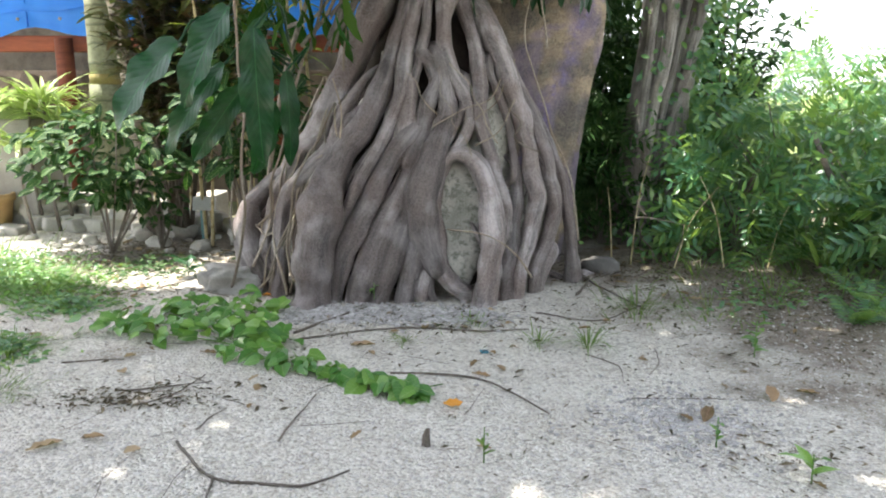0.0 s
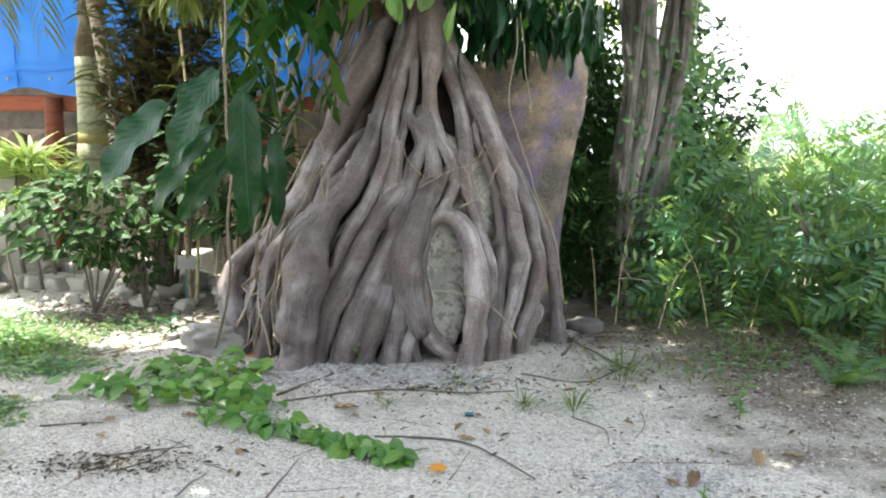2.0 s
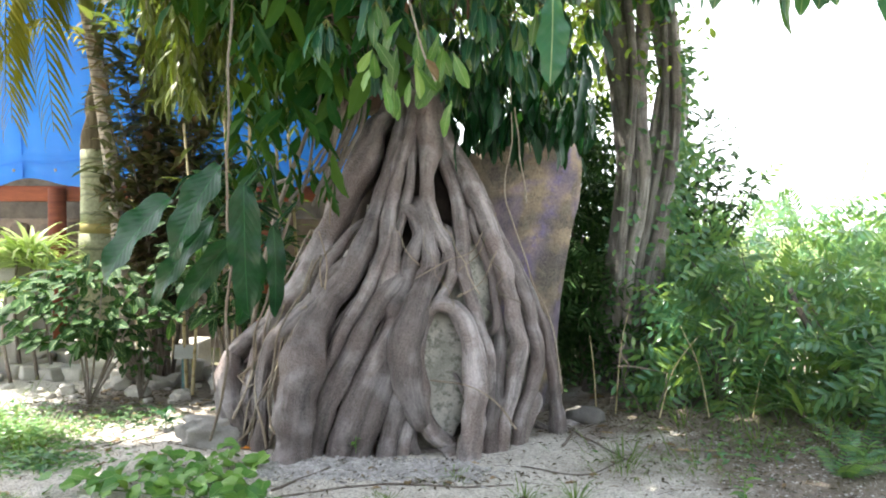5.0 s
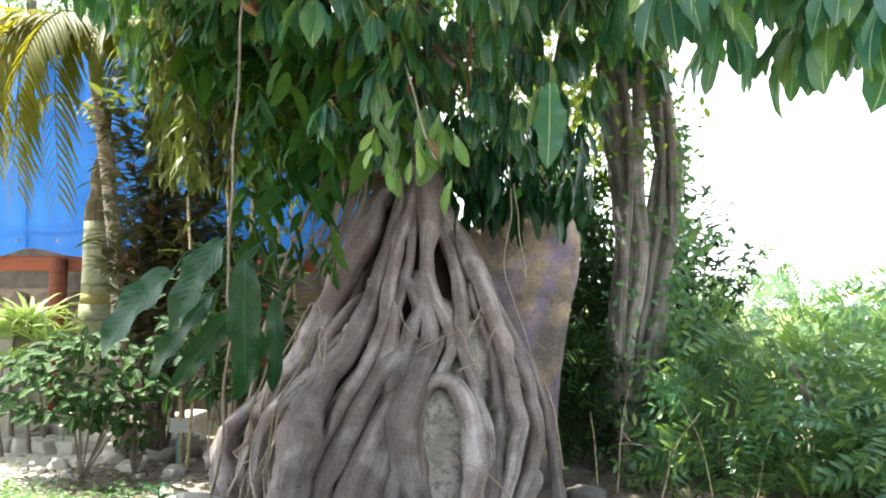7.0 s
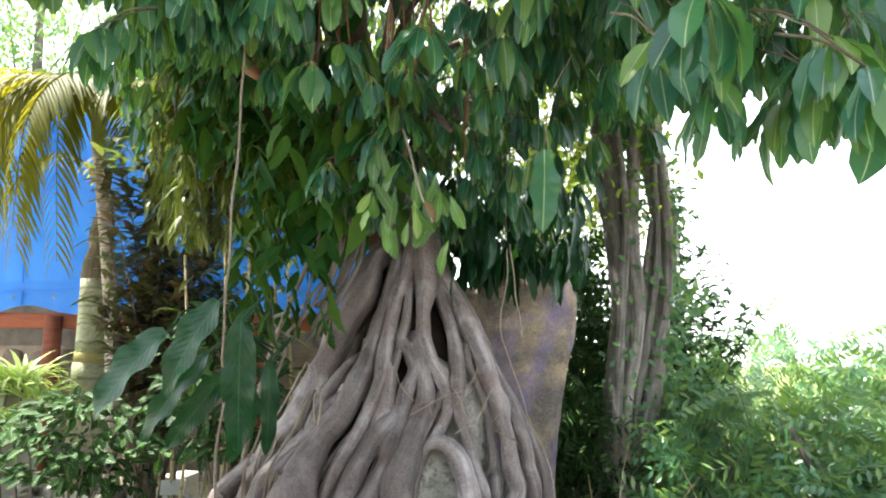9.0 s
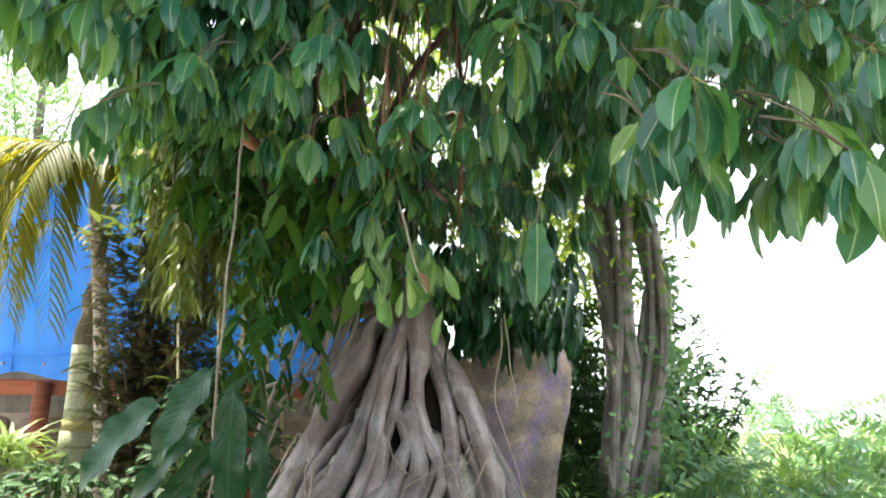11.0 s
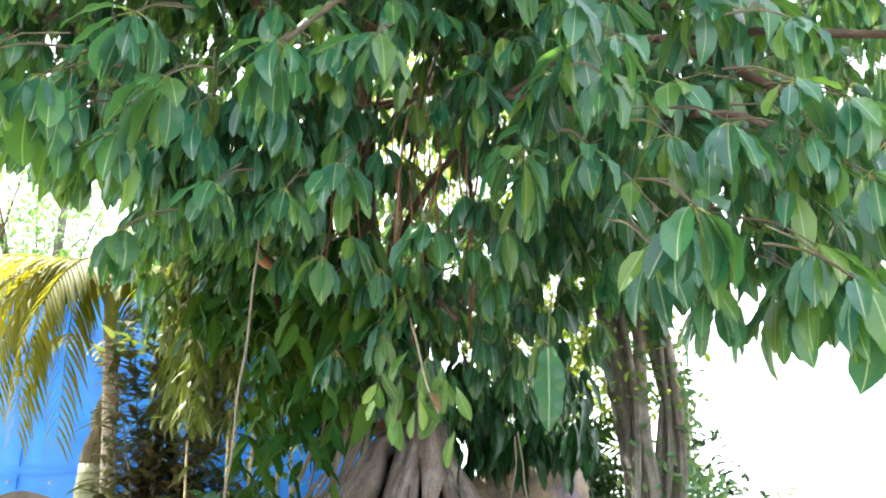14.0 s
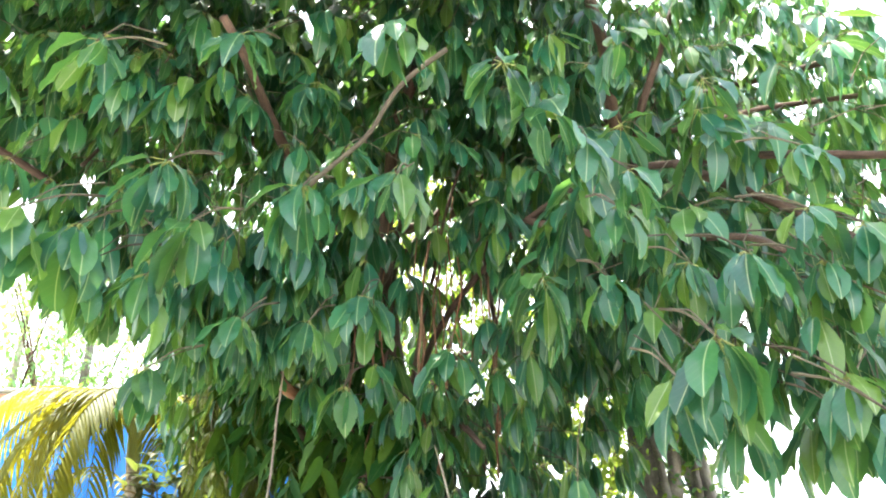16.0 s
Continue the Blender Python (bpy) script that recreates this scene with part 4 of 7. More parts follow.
shell(rnd, 180, (1.2, 4.2, 4.2), (5.2, 6.8, 7.0), hole, leaves=(8, 11))
shell(rnd, 60, (1.3, 4.2, 3.8), (3.6, 5.6, 5.2), leaves=(8, 11))
shell(rnd, 36, (1.2, 6.2, 4.6), (2.3, 8.0, 6.0), hole, leaves=(8, 11))
shell(rnd, 190, (0.0, 5.0, 7.0), (5.0, 8.2, 10.2), leaves=(8, 11), size=1.1)
shell(rnd, 150, (0.6, 5.6, 6.2), (5.6, 8.6, 9.4), hole, leaves=(8, 11), size=1.1)
shell(rnd, 560, (-3.8, 6.4, 4.2), (2.4, 9.6, 8.6), hole, leaves=(8, 11))
shell(rnd, 50, (-1.0, 6.6, 3.1), (0.7, 8.2, 4.8), leaves=(8, 11), sag=1.4)
CHEAP[0] = True
# Upper crown mostly out of view, packed to keep the sun off the sand.
shell(rnd, 2900, (-6.5, 1.5, 6.7), (1.2, 7.0, 9.2), leaves=(9, 12), size=1.15)
CHEAP[0] = False
tagged(part("foliage", mass, LEAF, fig), kind="stuff")
tagged(part("stalkwork", stalks, STALK, fig), kind="stuff")
tagged(part("twigwork", twigs, TWIG, fig), kind="stuff")


# ---- the shed with its blue tarpaulin ----
def shed():
    s = thing("shed", (-6, 11.5, 0), "open shed with red timber beam, stone wall and pale sheet roof", "shed")
    bm = bmesh.new()
    box(bm, (9.0, 0.35, 1.95), (-5.2, 11.6, 0.95), bevel=0.02)
    wall = part("wall", bm, WALLSTONE, s, "rough brown stone wall")
    rs = random.Random(3)
    blocks = []
    for k in range(6):
        m = to_mesh("stone", stone(k + 0.5, (0.36, 0.10, 0.22), 2, 0.25))
        m.materials.append(WALLSTONE)
        blocks.append(m)
    for row in range(7):
        x = -8.4 + 0.17 * (row % 2)
        while x < -3.2:
            ob = part("stone", rs.choice(blocks), WALLSTONE, wall)
            ob.matrix_basis = pose(x, 11.41, 0.25 + 0.235 * row, 0, rs.uniform(-5, 5), 0) @ Matrix.Diagonal((rs.uniform(0.8, 1.2), 1, rs.uniform(0.9, 1.1), 1))
            x += 0.40
    bm = bmesh.new()
    box(bm, (9.2, 0.18, 0.22), (-5.2, 11.25, 2.28), bevel=0.015)
    part("beam", bm, REDWOOD, s, "red-brown timber beam")
    for x in (-8.6, -5.32, -2.4):
        bm = bmesh.new()
        bmesh.ops.create_cone(bm, cap_ends=True, segments=16, radius1=0.13, radius2=0.12, depth=2.3, matrix=pose(x, 11.12, 1.2))
        part("post", bm, REDWOOD, s)
    bm = bmesh.new()
    box(bm, (9.6, 0.06, 0.26), (-5.4, 10.92, 5.66), bevel=0.008)
    part("fascia", bm, FASCIA, s, "pale brown fascia board")
    g = Geo()
    xs = np.linspace(-10.4, -0.5, 160)
    v = [(x, y, z + 0.022 * math.sin(x * 42)) for y, z in ((10.75, 5.82), (12.5, 6.2), (15.5, 6.85)) for x in xs]
    f = [(r * 160 + c, r * 160 + c + 1, (r + 1) * 160 + c + 1, (r + 1) * 160 + c) for r in range(2) for c in range(159)]
    g.add(v, f, np.array(v)[:, :2])
    roof = part("roof", g, SHEET, s)
    roof.modifiers.new("thick", "SOLIDIFY").thickness = 0.015
    bm = bmesh.new()
    box(bm, (9.0, 0.2, 5.7), (-5.4, 15.3, 2.9), bevel=0.02)
    part("back_wall", bm, WALLSTONE, s)
    # tarpaulin
    t = thing("tarpaulin", (-5.4, 10.9, 2.4), "bright blue plastic tarpaulin hung as a wall under the shed roof", "tarpaulin")
    g = Geo()
    xs, zs = np.linspace(-10, -0.8, 200), np.linspace(2.42, 5.55, 50)
    v = []
    for z in zs:
        for x in xs:
            low = (5.55 - z) / 3.13
            y = 10.98 + 0.05 * math.sin(x * 2.1 + z * 0.4) * low + 0.16 * noise.noise(Vector((x * 1.1, z * 0.5, 2))) + 0.03 * noise.noise(Vector((x * 4, z * 2, 2))) + 0.03 * noise.noise(Vector((x * 1.4, z * 8, 5))) * low
            sag = 0.06 * math.sin(x * 4.2) * max(0, low - 0.85) / 0.15 + (0.03 * noise.noise(Vector((x * 2, 0, 0))))
            v.append((x, y - (0.04 if abs(z - 2.72) < 0.04 else 0), z + sag * low))
    f = [(r * 200 + c, r * 200 + c + 1, (r + 1) * 200 + c + 1, (r + 1) * 200 + c) for r in range(49) for c in range(199)]
    g.add(v, f, np.array(v)[:, [0, 2]])
    part("sheet", g, TARP, t)
    # seams, hem cord and eyelets
    def face(x, z):
        low = (5.55 - z) / 3.13
        return 10.98 + 0.05 * math.sin(x * 2.1 + z * 0.4) * low + 0.16 * noise.noise(Vector((x * 1.1, z * 0.5, 2))) + 0.03 * noise.noise(Vector((x * 4, z * 2, 2))) + 0.03 * noise.noise(Vector((x * 1.4, z * 8, 5))) * low
    for x in (-9.2, -7.4, -5.75, -3.9, -2.1):
        part("seam", tube(Geo(), [(x, face(x, z) - 0.012, z) for z in np.linspace(2.5, 5.5, 24)], (0.012, 0.012), 6, flat=0.4), TARP, t)
    part("hem_cord", tube(Geo(), [(x, face(x, 2.72) - 0.05, 2.70 + 0.04 * math.sin(x * 2.3) + 0.03 * math.sin(x * 5.1)) for x in np.linspace(-9.9, -0.9, 120)], (0.006, 0.006), 6), TARP, t, "blue cord along the hem")
    for x in np.arange(-9.6, -1.0, 0.62):
        bm = bmesh.new()
        bmesh.ops.create_cone(bm, cap_ends=True, segments=12, radius1=0.022, radius2=0.018, depth=0.012, matrix=pose(x, face(x, 2.60) - 0.02, 2.60, 90))
        part("eyelet", bm, CONCRETE, t, "metal eyelet")


shed()


# ---- second tree ----
def second_tree():
    s = thing("grey_tree", (2.2, 8.1, 0), "grey many-stemmed tree with fluted bark and clinging ivy", "tree")
    for r0, r1, pts in ((0.20, 0.13, ((1.85, 8.1, -0.1), (2.0, 8.05, 0.9), (2.16, 8.0, 2.4), (1.98, 8.0, 4.0), (1.85, 8.1, 6.5))),
                        (0.17, 0.12, ((2.25, 8.1, -0.1), (2.32, 8.05, 1.0), (2.48, 8.05, 2.2), (2.60, 8.0, 3.2), (2.46, 8.0, 4.3), (2.7, 8.2, 6.5))),
                        (0.09, 0.07, ((2.05, 7.9, -0.1), (2.1, 7.86, 1.2), (2.24, 7.82, 2.2), (2.2, 7.85, 3.2), (2.3, 7.9, 5.0))),
                        (0.08, 0.05, ((2.35, 7.95, -0.1), (2.3, 7.9, 1.4), (2.36, 7.9, 2.6), (2.52, 7.9, 3.6))),
                        (0.06, 0.05, ((2.05, 7.85, -0.1), (2.2, 7.82, 0.9), (2.42, 7.8, 1.9), (2.56, 7.8, 2.8), (2.5, 7.85, 4.2))),
                        (0.05, 0.045, ((1.95, 7.9, -0.1), (1.98, 7.84, 1.0), (2.05, 7.8, 2.2), (2.12, 7.8, 3.4), (1.95, 7.85, 5.0))),
                        (0.045, 0.04, ((2.2, 7.85, -0.1), (2.16, 7.8, 1.1), (2.3, 7.78, 2.0), (2.45, 7.8, 3.0), (2.4, 7.85, 4.6)))):
        part("stem", tube(Geo(), glide(pts, 9), (r0, r0 * 0.85, r1), 14, 0.22, r0 * 90), GREYBARK, s)
    g = Geo()
    rr = random.Random(5)
    small = [leaf_shape(0.10, 0.055, "oval", 0.02, 0.2, 0.2, 4, k) for k in range(4)]
    for _ in range(2600):
        p = (min(2.75, rr.gauss(1.9, 0.55)), rr.gauss(8.6, 0.6), rr.uniform(3.2, 7.2))
        lay(g, rr.choice(small), aim(p, (rr.gauss(0, 1), rr.gauss(0, 1), rr.gauss(-0.5, 0.7)), (rr.gauss(0, 0.5), rr.gauss(-0.3, 0.5), 1), rr.uniform(0.7, 1.3)))
    tagged(part("foliage", g, SUNLEAF, s, "yellow-green leaves with sunlight painted into their colour"), kind="stuff")
    g = Geo()
    for _ in range(420):
        z = rr.uniform(0.2, 4.4)
        p = (2.1 + rr.gauss(0, 0.22) + 0.08 * z, 7.82 + rr.uniform(-0.1, 0.1), z)
        lay(g, rr.choice(small), aim(p, (rr.gauss(0, 1), -0.6, rr.gauss(-0.6, 0.7)), (0, -1, 0.5), rr.uniform(0.5, 1.1)))
    for _ in range(800):
        z = rr.uniform(0.3, 3.6)
        p = (2.45 + abs(rr.gauss(0, 0.20)) * (1.3 - 0.25 * z) * (0.3 + 2.2 * max(0.0, noise.noise(Vector((z * 1.9, 2.0, 0))) + 0.3)) + 0.04 * z, 7.95 + rr.uniform(-0.2, 0.2), z)
        lay(g, rr.choice(small), aim(p, (rr.gauss(0.4, 0.8), rr.gauss(-0.4, 0.6), rr.gauss(-0.5, 0.7)), (0, -1, 0.6), rr.uniform(0.6, 1.2)))
    tagged(part("foliage", g, BUSHLEAF, s), kind="stuff")


second_tree()


# ---- bushes ----
def pinnate(rr, geo, place, way, length=0.45, pairs=8, blade=None, upper=(0, 0, 1)):
    """A feathered leaf."""
    m = aim(place, way, upper)
    for k in range(pairs):
        s = (k + 1) / pairs
        for side in (-1, 1):
            base = m @ Vector((0, length * s, -0.25 * length * s * s))
            d = m.to_3x3() @ Vector((side * 0.9, 0.55, -0.15 - 0.3 * s))
            lay(geo, blade, aim(base, d, m.to_3x3() @ Vector((0, 0, 1)), (1.1 - 0.5 * abs(s - 0.45)) * rr.uniform(0.85, 1.1)))
    tube(geo, [m @ Vector((0, length * s, -0.25 * length * s * s)) for s in (0, 0.5, 1)], (0.004, 0.002), 4)


def bush(seed, place, size, count, label, leaf=BUSHLEAF, blade=(0.150, 0.056), stems=11, length=0.48):
    rr = random.Random(seed)
    s = thing("bush", (place[0], place[1], 0), label, "bush", "bushes beside the tree")
    g = Geo()
    b = leaf_shape(blade[0], blade[1], "lance", 0.01, 0.2, 0.15, 2, seed)
    for k in range(stems):
        a = rr.uniform(0, 6.28)
        tip = (place[0] + size[0] * 0.8 * math.cos(a), place[1] + size[1] * 0.8 * math.sin(a), size[2] * rr.uniform(0.7, 1.0))
        part("stem", tube(Geo(), glide([(place[0] + 0.1 * math.cos(a), place[1] + 0.1 * math.sin(a), -0.02), ((place[0] * 1.4 + tip[0] * 0.6) / 2, (place[1] * 1.4 + tip[1] * 0.6) / 2, tip[2] * 0.55), tip], 5), (0.016, 0.01, 0.004), 5), DEADWOOD, s)
    for k in range(count):
        a, q = rr.uniform(0, 6.28), math.sqrt(rr.uniform(0.05, 1))
        h = rr.uniform(0.08, 1) if size[2] < 1.2 else 0.12 + 0.88 * rr.random() ** 0.8
        wide = math.sin(math.pi * (0.18 + 0.74 * h)) ** 0.6
        if leaf is BUSHLEAF and (noise.noise(Vector((a * 1.6, h * 3.2, seed * 3.7))) < -0.04 or rr.random() > 0.12 + 1.6 * h):
            continue
        p = Vector((place[0] + size[0] * q * wide * math.cos(a), place[1] + size[1] * q * wide * math.sin(a), size[2] * h * (1 + 0.18 * noise.noise(Vector((a * 2, q, seed))))))
        d = Vector((math.cos(a) * q + rr.gauss(0, 0.4), math.sin(a) * q + rr.gauss(-0.2, 0.4), rr.uniform(-0.7, 0.6)))
        pinnate(rr, g, p, d, length * rr.uniform(0.6, 1.3), rr.randint(4, 7), b, (rr.gauss(0, 0.8), rr.gauss(-0.5, 0.5), rr.uniform(0.2, 1.0)))
    tagged(part("foliage", g, leaf, s), kind="stuff")
    return s


GREEN = "leafy green bush with feathered leaves at the clearing's edge"
bush(1, (3.35, 7.5), (0.95, 0.8, 1.62), 330, GREEN)
bush(2, (4.8, 7.3), (1.0, 0.9, 1.75), 420, GREEN)
bush(3, (2.95, 8.8), (0.7, 0.7, 1.7), 170, GREEN)
bush(4, (6.2, 8.8), (1.3, 1.0, 1.95), 330, GREEN)
bush(5, (4.0, 6.0), (0.75, 0.65, 1.0), 420, "low green bush on the sandy bank")
bush(7, (4.4, 9.8), (1.6, 0.9, 2.0), 420, GREEN)
# Both gap shrubs and the low one take the dark leaf as painted shade.
bush(8, (1.62, 8.9), (0.5, 0.5, 2.9), 520, "shrub in the gap behind the boulder, shade put into its leaf colour", SHRUBLEAF)
bush(12, (1.35, 9.6), (0.5, 0.4, 3.2), 420, "shrub in the gap behind the boulder, shade put into its leaf colour", SHRUBLEAF)
bush(13, (1.75, 8.3), (0.35, 0.3, 1.5), 260, "shrub in the gap behind the boulder, shade put into its leaf colour", SHRUBLEAF)
bush(14, (2.6, 8.9), (0.6, 0.5, 2.3), 190, GREEN)
bush(15, (2.75, 7.3), (0.5, 0.4, 1.1), 130, "green low bush in the shade of the grey tree")
bush(16, (3.9, 6.8), (0.6, 0.5, 1.25), 150, "green low bush on the sandy bank")
bush(10, (7.6, 10.5), (1.8, 1.0, 2.3), 420, GREEN)
bush(17, (6.0, 11.6), (2.0, 0.9, 2.35), 420, GREEN)
bush(18, (3.4, 11.2), (1.2, 0.8, 1.9), 240, GREEN)
bush(11, (2.75, 7.0), (0.5, 0.45, 0.75), 220, "low green bush in the shade of the grey tree")


def rear_light_blocker():
    """An unseen green wall added behind the camera to cut low frontal light."""
    g = Geo()
    n, m, v = 80, 8, []
    for r in range(m + 1):
        for c in range(n + 1):
            a = math.pi * (1.02 + 0.96 * c / n)
            k = noise.noise(Vector((c * 0.5, r * 0.9, 3)))
            v.append(((8.5 + 0.7 * k) * math.cos(a) * 1.15, 1.5 + (7.0 + 0.7 * k) * math.sin(a), 3.6 * r / m + (0.5 * k if r == m else 0)))
    f = [(r * (n + 1) + c, r * (n + 1) + c + 1, (r + 1) * (n + 1) + c + 1, (r + 1) * (n + 1) + c) for r in range(m) for c in range(n)]
    g.add(v, f, np.array(v)[:, :2])
    ob = tagged(part("hedge", g, BLOCKER), "unseen green wall added behind the camera to block low light", "hedge", kind="structure")
    ob.modifiers.new("thick", "SOLIDIFY").thickness = 0.5


BLOCKER = mottled("blocker_green", (0.012, 0.035, 0.010), (0.035, 0.085, 0.022), 3, 25, 0.9, 0.8, 0.05)
rear_light_blocker()


def background_tree(x, y, spread, low, high, count, seed, leaf=BUSHLEAF, label="lacy green tree rising behind the shed"):
    rr = random.Random(seed)
    s = thing("background_tree", (x, y, 0), label, "tree", "trees behind the shed")
    part("trunk", tube(Geo(), glide([(x, y, 0), (x + 0.1, y, low), (x - 0.1, y, high)], 8), (0.22, 0.15, 0.05), 10, 0.15), GREYBARK, s)
    for k in range(7):
        a = rr.uniform(0, 6.28)
        part("limb", tube(Geo(), glide([(x, y, low * 0.9), (x + 0.5 * spread * math.cos(a), y + 0.4 * spread * math.sin(a), (low + high) / 2), (x + 0.9 * spread * math.cos(a), y + 0.7 * spread * math.sin(a), high * 0.92)], 6), (0.05, 0.015), 6, 0.1), LIMB, s)
    g = Geo()
    b = [leaf_shape(0.17, 0.075, "oval", 0.02, 0.2, 0.2, 2, k) for k in range(3)]
    while count > 0:
        p = Vector((rr.uniform(-1, 1), rr.uniform(-1, 1), rr.uniform(-1, 1)))
        if p.length > 1 or noise.noise(p * 3 + Vector((seed, 0, 0))) < -0.1:
            continue
        q = (x + p.x * spread, y + p.y * spread * 0.8, (low + high) / 2 + p.z * (high - low) / 2)
        lay(g, rr.choice(b), aim(q, (rr.gauss(0, 1), rr.gauss(0, 1), rr.gauss(-0.4, 0.7)), (rr.gauss(0, 0.5), -0.4, 1), rr.uniform(0.7, 1.3)))
        count -= 1
    tagged(part("foliage", g, leaf, s), kind="stuff")


background_tree(-11.0, 17.5, 3.2, 5.0, 11.0, 5200, 1)
background_tree(-6.0, 18.5, 3.0, 5.6, 12.0, 2400, 2)
background_tree(-9.0, 17.0, 2.8, 5.6, 12.0, 4600, 3)
background_tree(-1.2, 12.6, 2.9, 4.9, 11.5, 7000, 4, SUNLEAF, "yellow-green tree behind the fig, sunlight painted into its leaves")
background_tree(1.75, 12.0, 1.4, 2.4, 7.4, 3600, 5, SUNLEAF, "slender tree behind the boulder, sunlight painted into its leaves")


# ---- palms and canes by the shed ----
def frond(rr, geo, start, points, pairs=40, blade=0.60, hang=0.45):
    """A palm frond: midrib through the points, leaflets on both sides."""
    line = glide([start, *points], 8)
    tube(geo, line, (0.016, 0.010, 0.004), 5)
    shape = leaf_shape(blade, 0.044, "strip", 0.004, 0.30, 0.40, 5, 3)
    for k in range(pairs):
        s = (k + 2) / (pairs + 2) * (len(line) - 1)
        i = min(int(s), len(line) - 2)
        p = line[i] + (line[i + 1] - line[i]) * (s - i)
        d = Vector(line[i + 1] - line[i]).normalized()
        side = d.cross(Vector((0, 0, 1)))
        side = side.normalized() if side.length > 0.2 else Vector((1, -0.3, 0)).normalized()
        taper = 0.55 + 0.6 * math.sin(math.pi * (0.15 + 0.8 * k / pairs))
        for q in (-1, 1):
            w = side * q + d * 0.75 + Vector((0, 0, -hang * rr.uniform(0.6, 1.1)))
            lay(geo, shape, aim(p, w, (rr.uniform(-0.3, 0.3), -0.5, 1), taper * rr.uniform(0.85, 1.1)))


def slim_palm():
    rr = random.Random(21)
    s = thing("slim_palm", (-3.55, 9.0, 0), "slim leaning palm with a ringed grey stem and yellow-green fronds", "palm")
    part("stem", tube(Geo(), glide([(-3.5, 9.0, -0.05), (-3.55, 9.0, 1.0), (-3.62, 9.0, 2.0), (-3.78, 9.0, 3.2), (-3.95, 9.0, 4.3)], 10), (0.10, 0.085, 0.075), 16, 0.05), PALMSTEM, s)
    part("crownshaft", tube(Geo(), glide([(-3.94, 9.0, 4.25), (-4.0, 9.0, 4.8), (-4.05, 9.0, 5.45)], 8), (0.085, 0.085, 0.05), 14), SHAFT, s, "smooth olive crownshaft")
    top = (-4.02, 9.0, 5.12)
    for pts in (((-4.4, 8.8, 5.04), (-4.9, 8.7, 4.95), (-5.5, 8.6, 4.30)), ((-4.15, 8.7, 4.96), (-4.2, 8.5, 4.30), (-4.05, 8.4, 2.80)), ((-4.6, 8.6, 4.93), (-5.1, 8.4, 4.20), (-5.2, 8.3, 3.10)), ((-4.3, 8.7, 4.93), (-4.55, 8.5, 4.10), (-4.5, 8.4, 2.90)), ((-4.45, 8.7, 4.99), (-4.8, 8.5, 4.40), (-4.85, 8.4, 3.30)),
                ((-3.8, 8.8, 5.00), (-3.6, 8.7, 4.80), (-3.45, 8.6, 4.10)), ((-4.5, 9.1, 5.14), (-5.3, 9.1, 5.16), (-6.1, 9.0, 4.99)), ((-4.5, 8.6, 5.05), (-5.2, 8.3, 4.90), (-5.8, 8.2, 4.00)),
                ((-4.1, 9.4, 5.20), (-4.2, 9.8, 5.29), (-4.5, 10.2, 5.20)), ((-3.8, 9.1, 5.14), (-3.2, 9.2, 5.17), (-2.6, 9.2, 4.96)), ((-4.35, 8.6, 4.96), (-4.65, 8.3, 4.50), (-4.8, 8.1, 3.60)), ((-4.15, 8.4, 4.96), (-4.3, 8.0, 4.30), (-4.3, 7.9, 3.10))):
        g = Geo()
        frond(rr, g, top, pts)
        part("frond", g, FROND, s)


slim_palm()


def pale_palm():
    s = thing("pale_palm_trunk", (-4.07, 9.5, 0), "thick pale green palm trunk with yellow band and dark fibre", "palm")
    part("lower_stem", tube(Geo(), [(-4.08, 9.5, z) for z in np.linspace(-0.05, 1.70, 12)], (0.21, 0.19), 24, 0.03), PALESTEM, s)
    part("yellow_band", tube(Geo(), [(-4.07, 9.5, z) for z in (1.70, 1.76, 1.82)], (0.187, 0.187), 24, 0.02), YELLOWBAND, s, "yellow band")
    part("upper_stem", tube(Geo(), [(-4.065, 9.5, z) for z in np.linspace(1.82, 2.72, 8)], (0.185, 0.18), 24, 0.03), PALESTEM, s)
    part("fibre", tube(Geo(), glide([(-4.06, 9.5, 2.70), (-4.05, 9.5, 3.1), (-4.0, 9.52, 3.8)], 6), (0.17, 0.15, 0.08), 16, 0.25), DARKFIBRE, s, "dark fibrous stem top")
    rr = random.Random(4)
    for pts in (((-4.3, 9.4, 4.2), (-4.7, 9.2, 4.2), (-5.2, 9.1, 3.5)), ((-3.9, 9.4, 4.3), (-3.7, 9.2, 4.6), (-3.3, 9.0, 4.5))):
        g = Geo()
        frond(rr, g, (-4.0, 9.5, 3.7), pts, 22, 0.3)
        part("frond", g, FROND, s)


pale_palm()


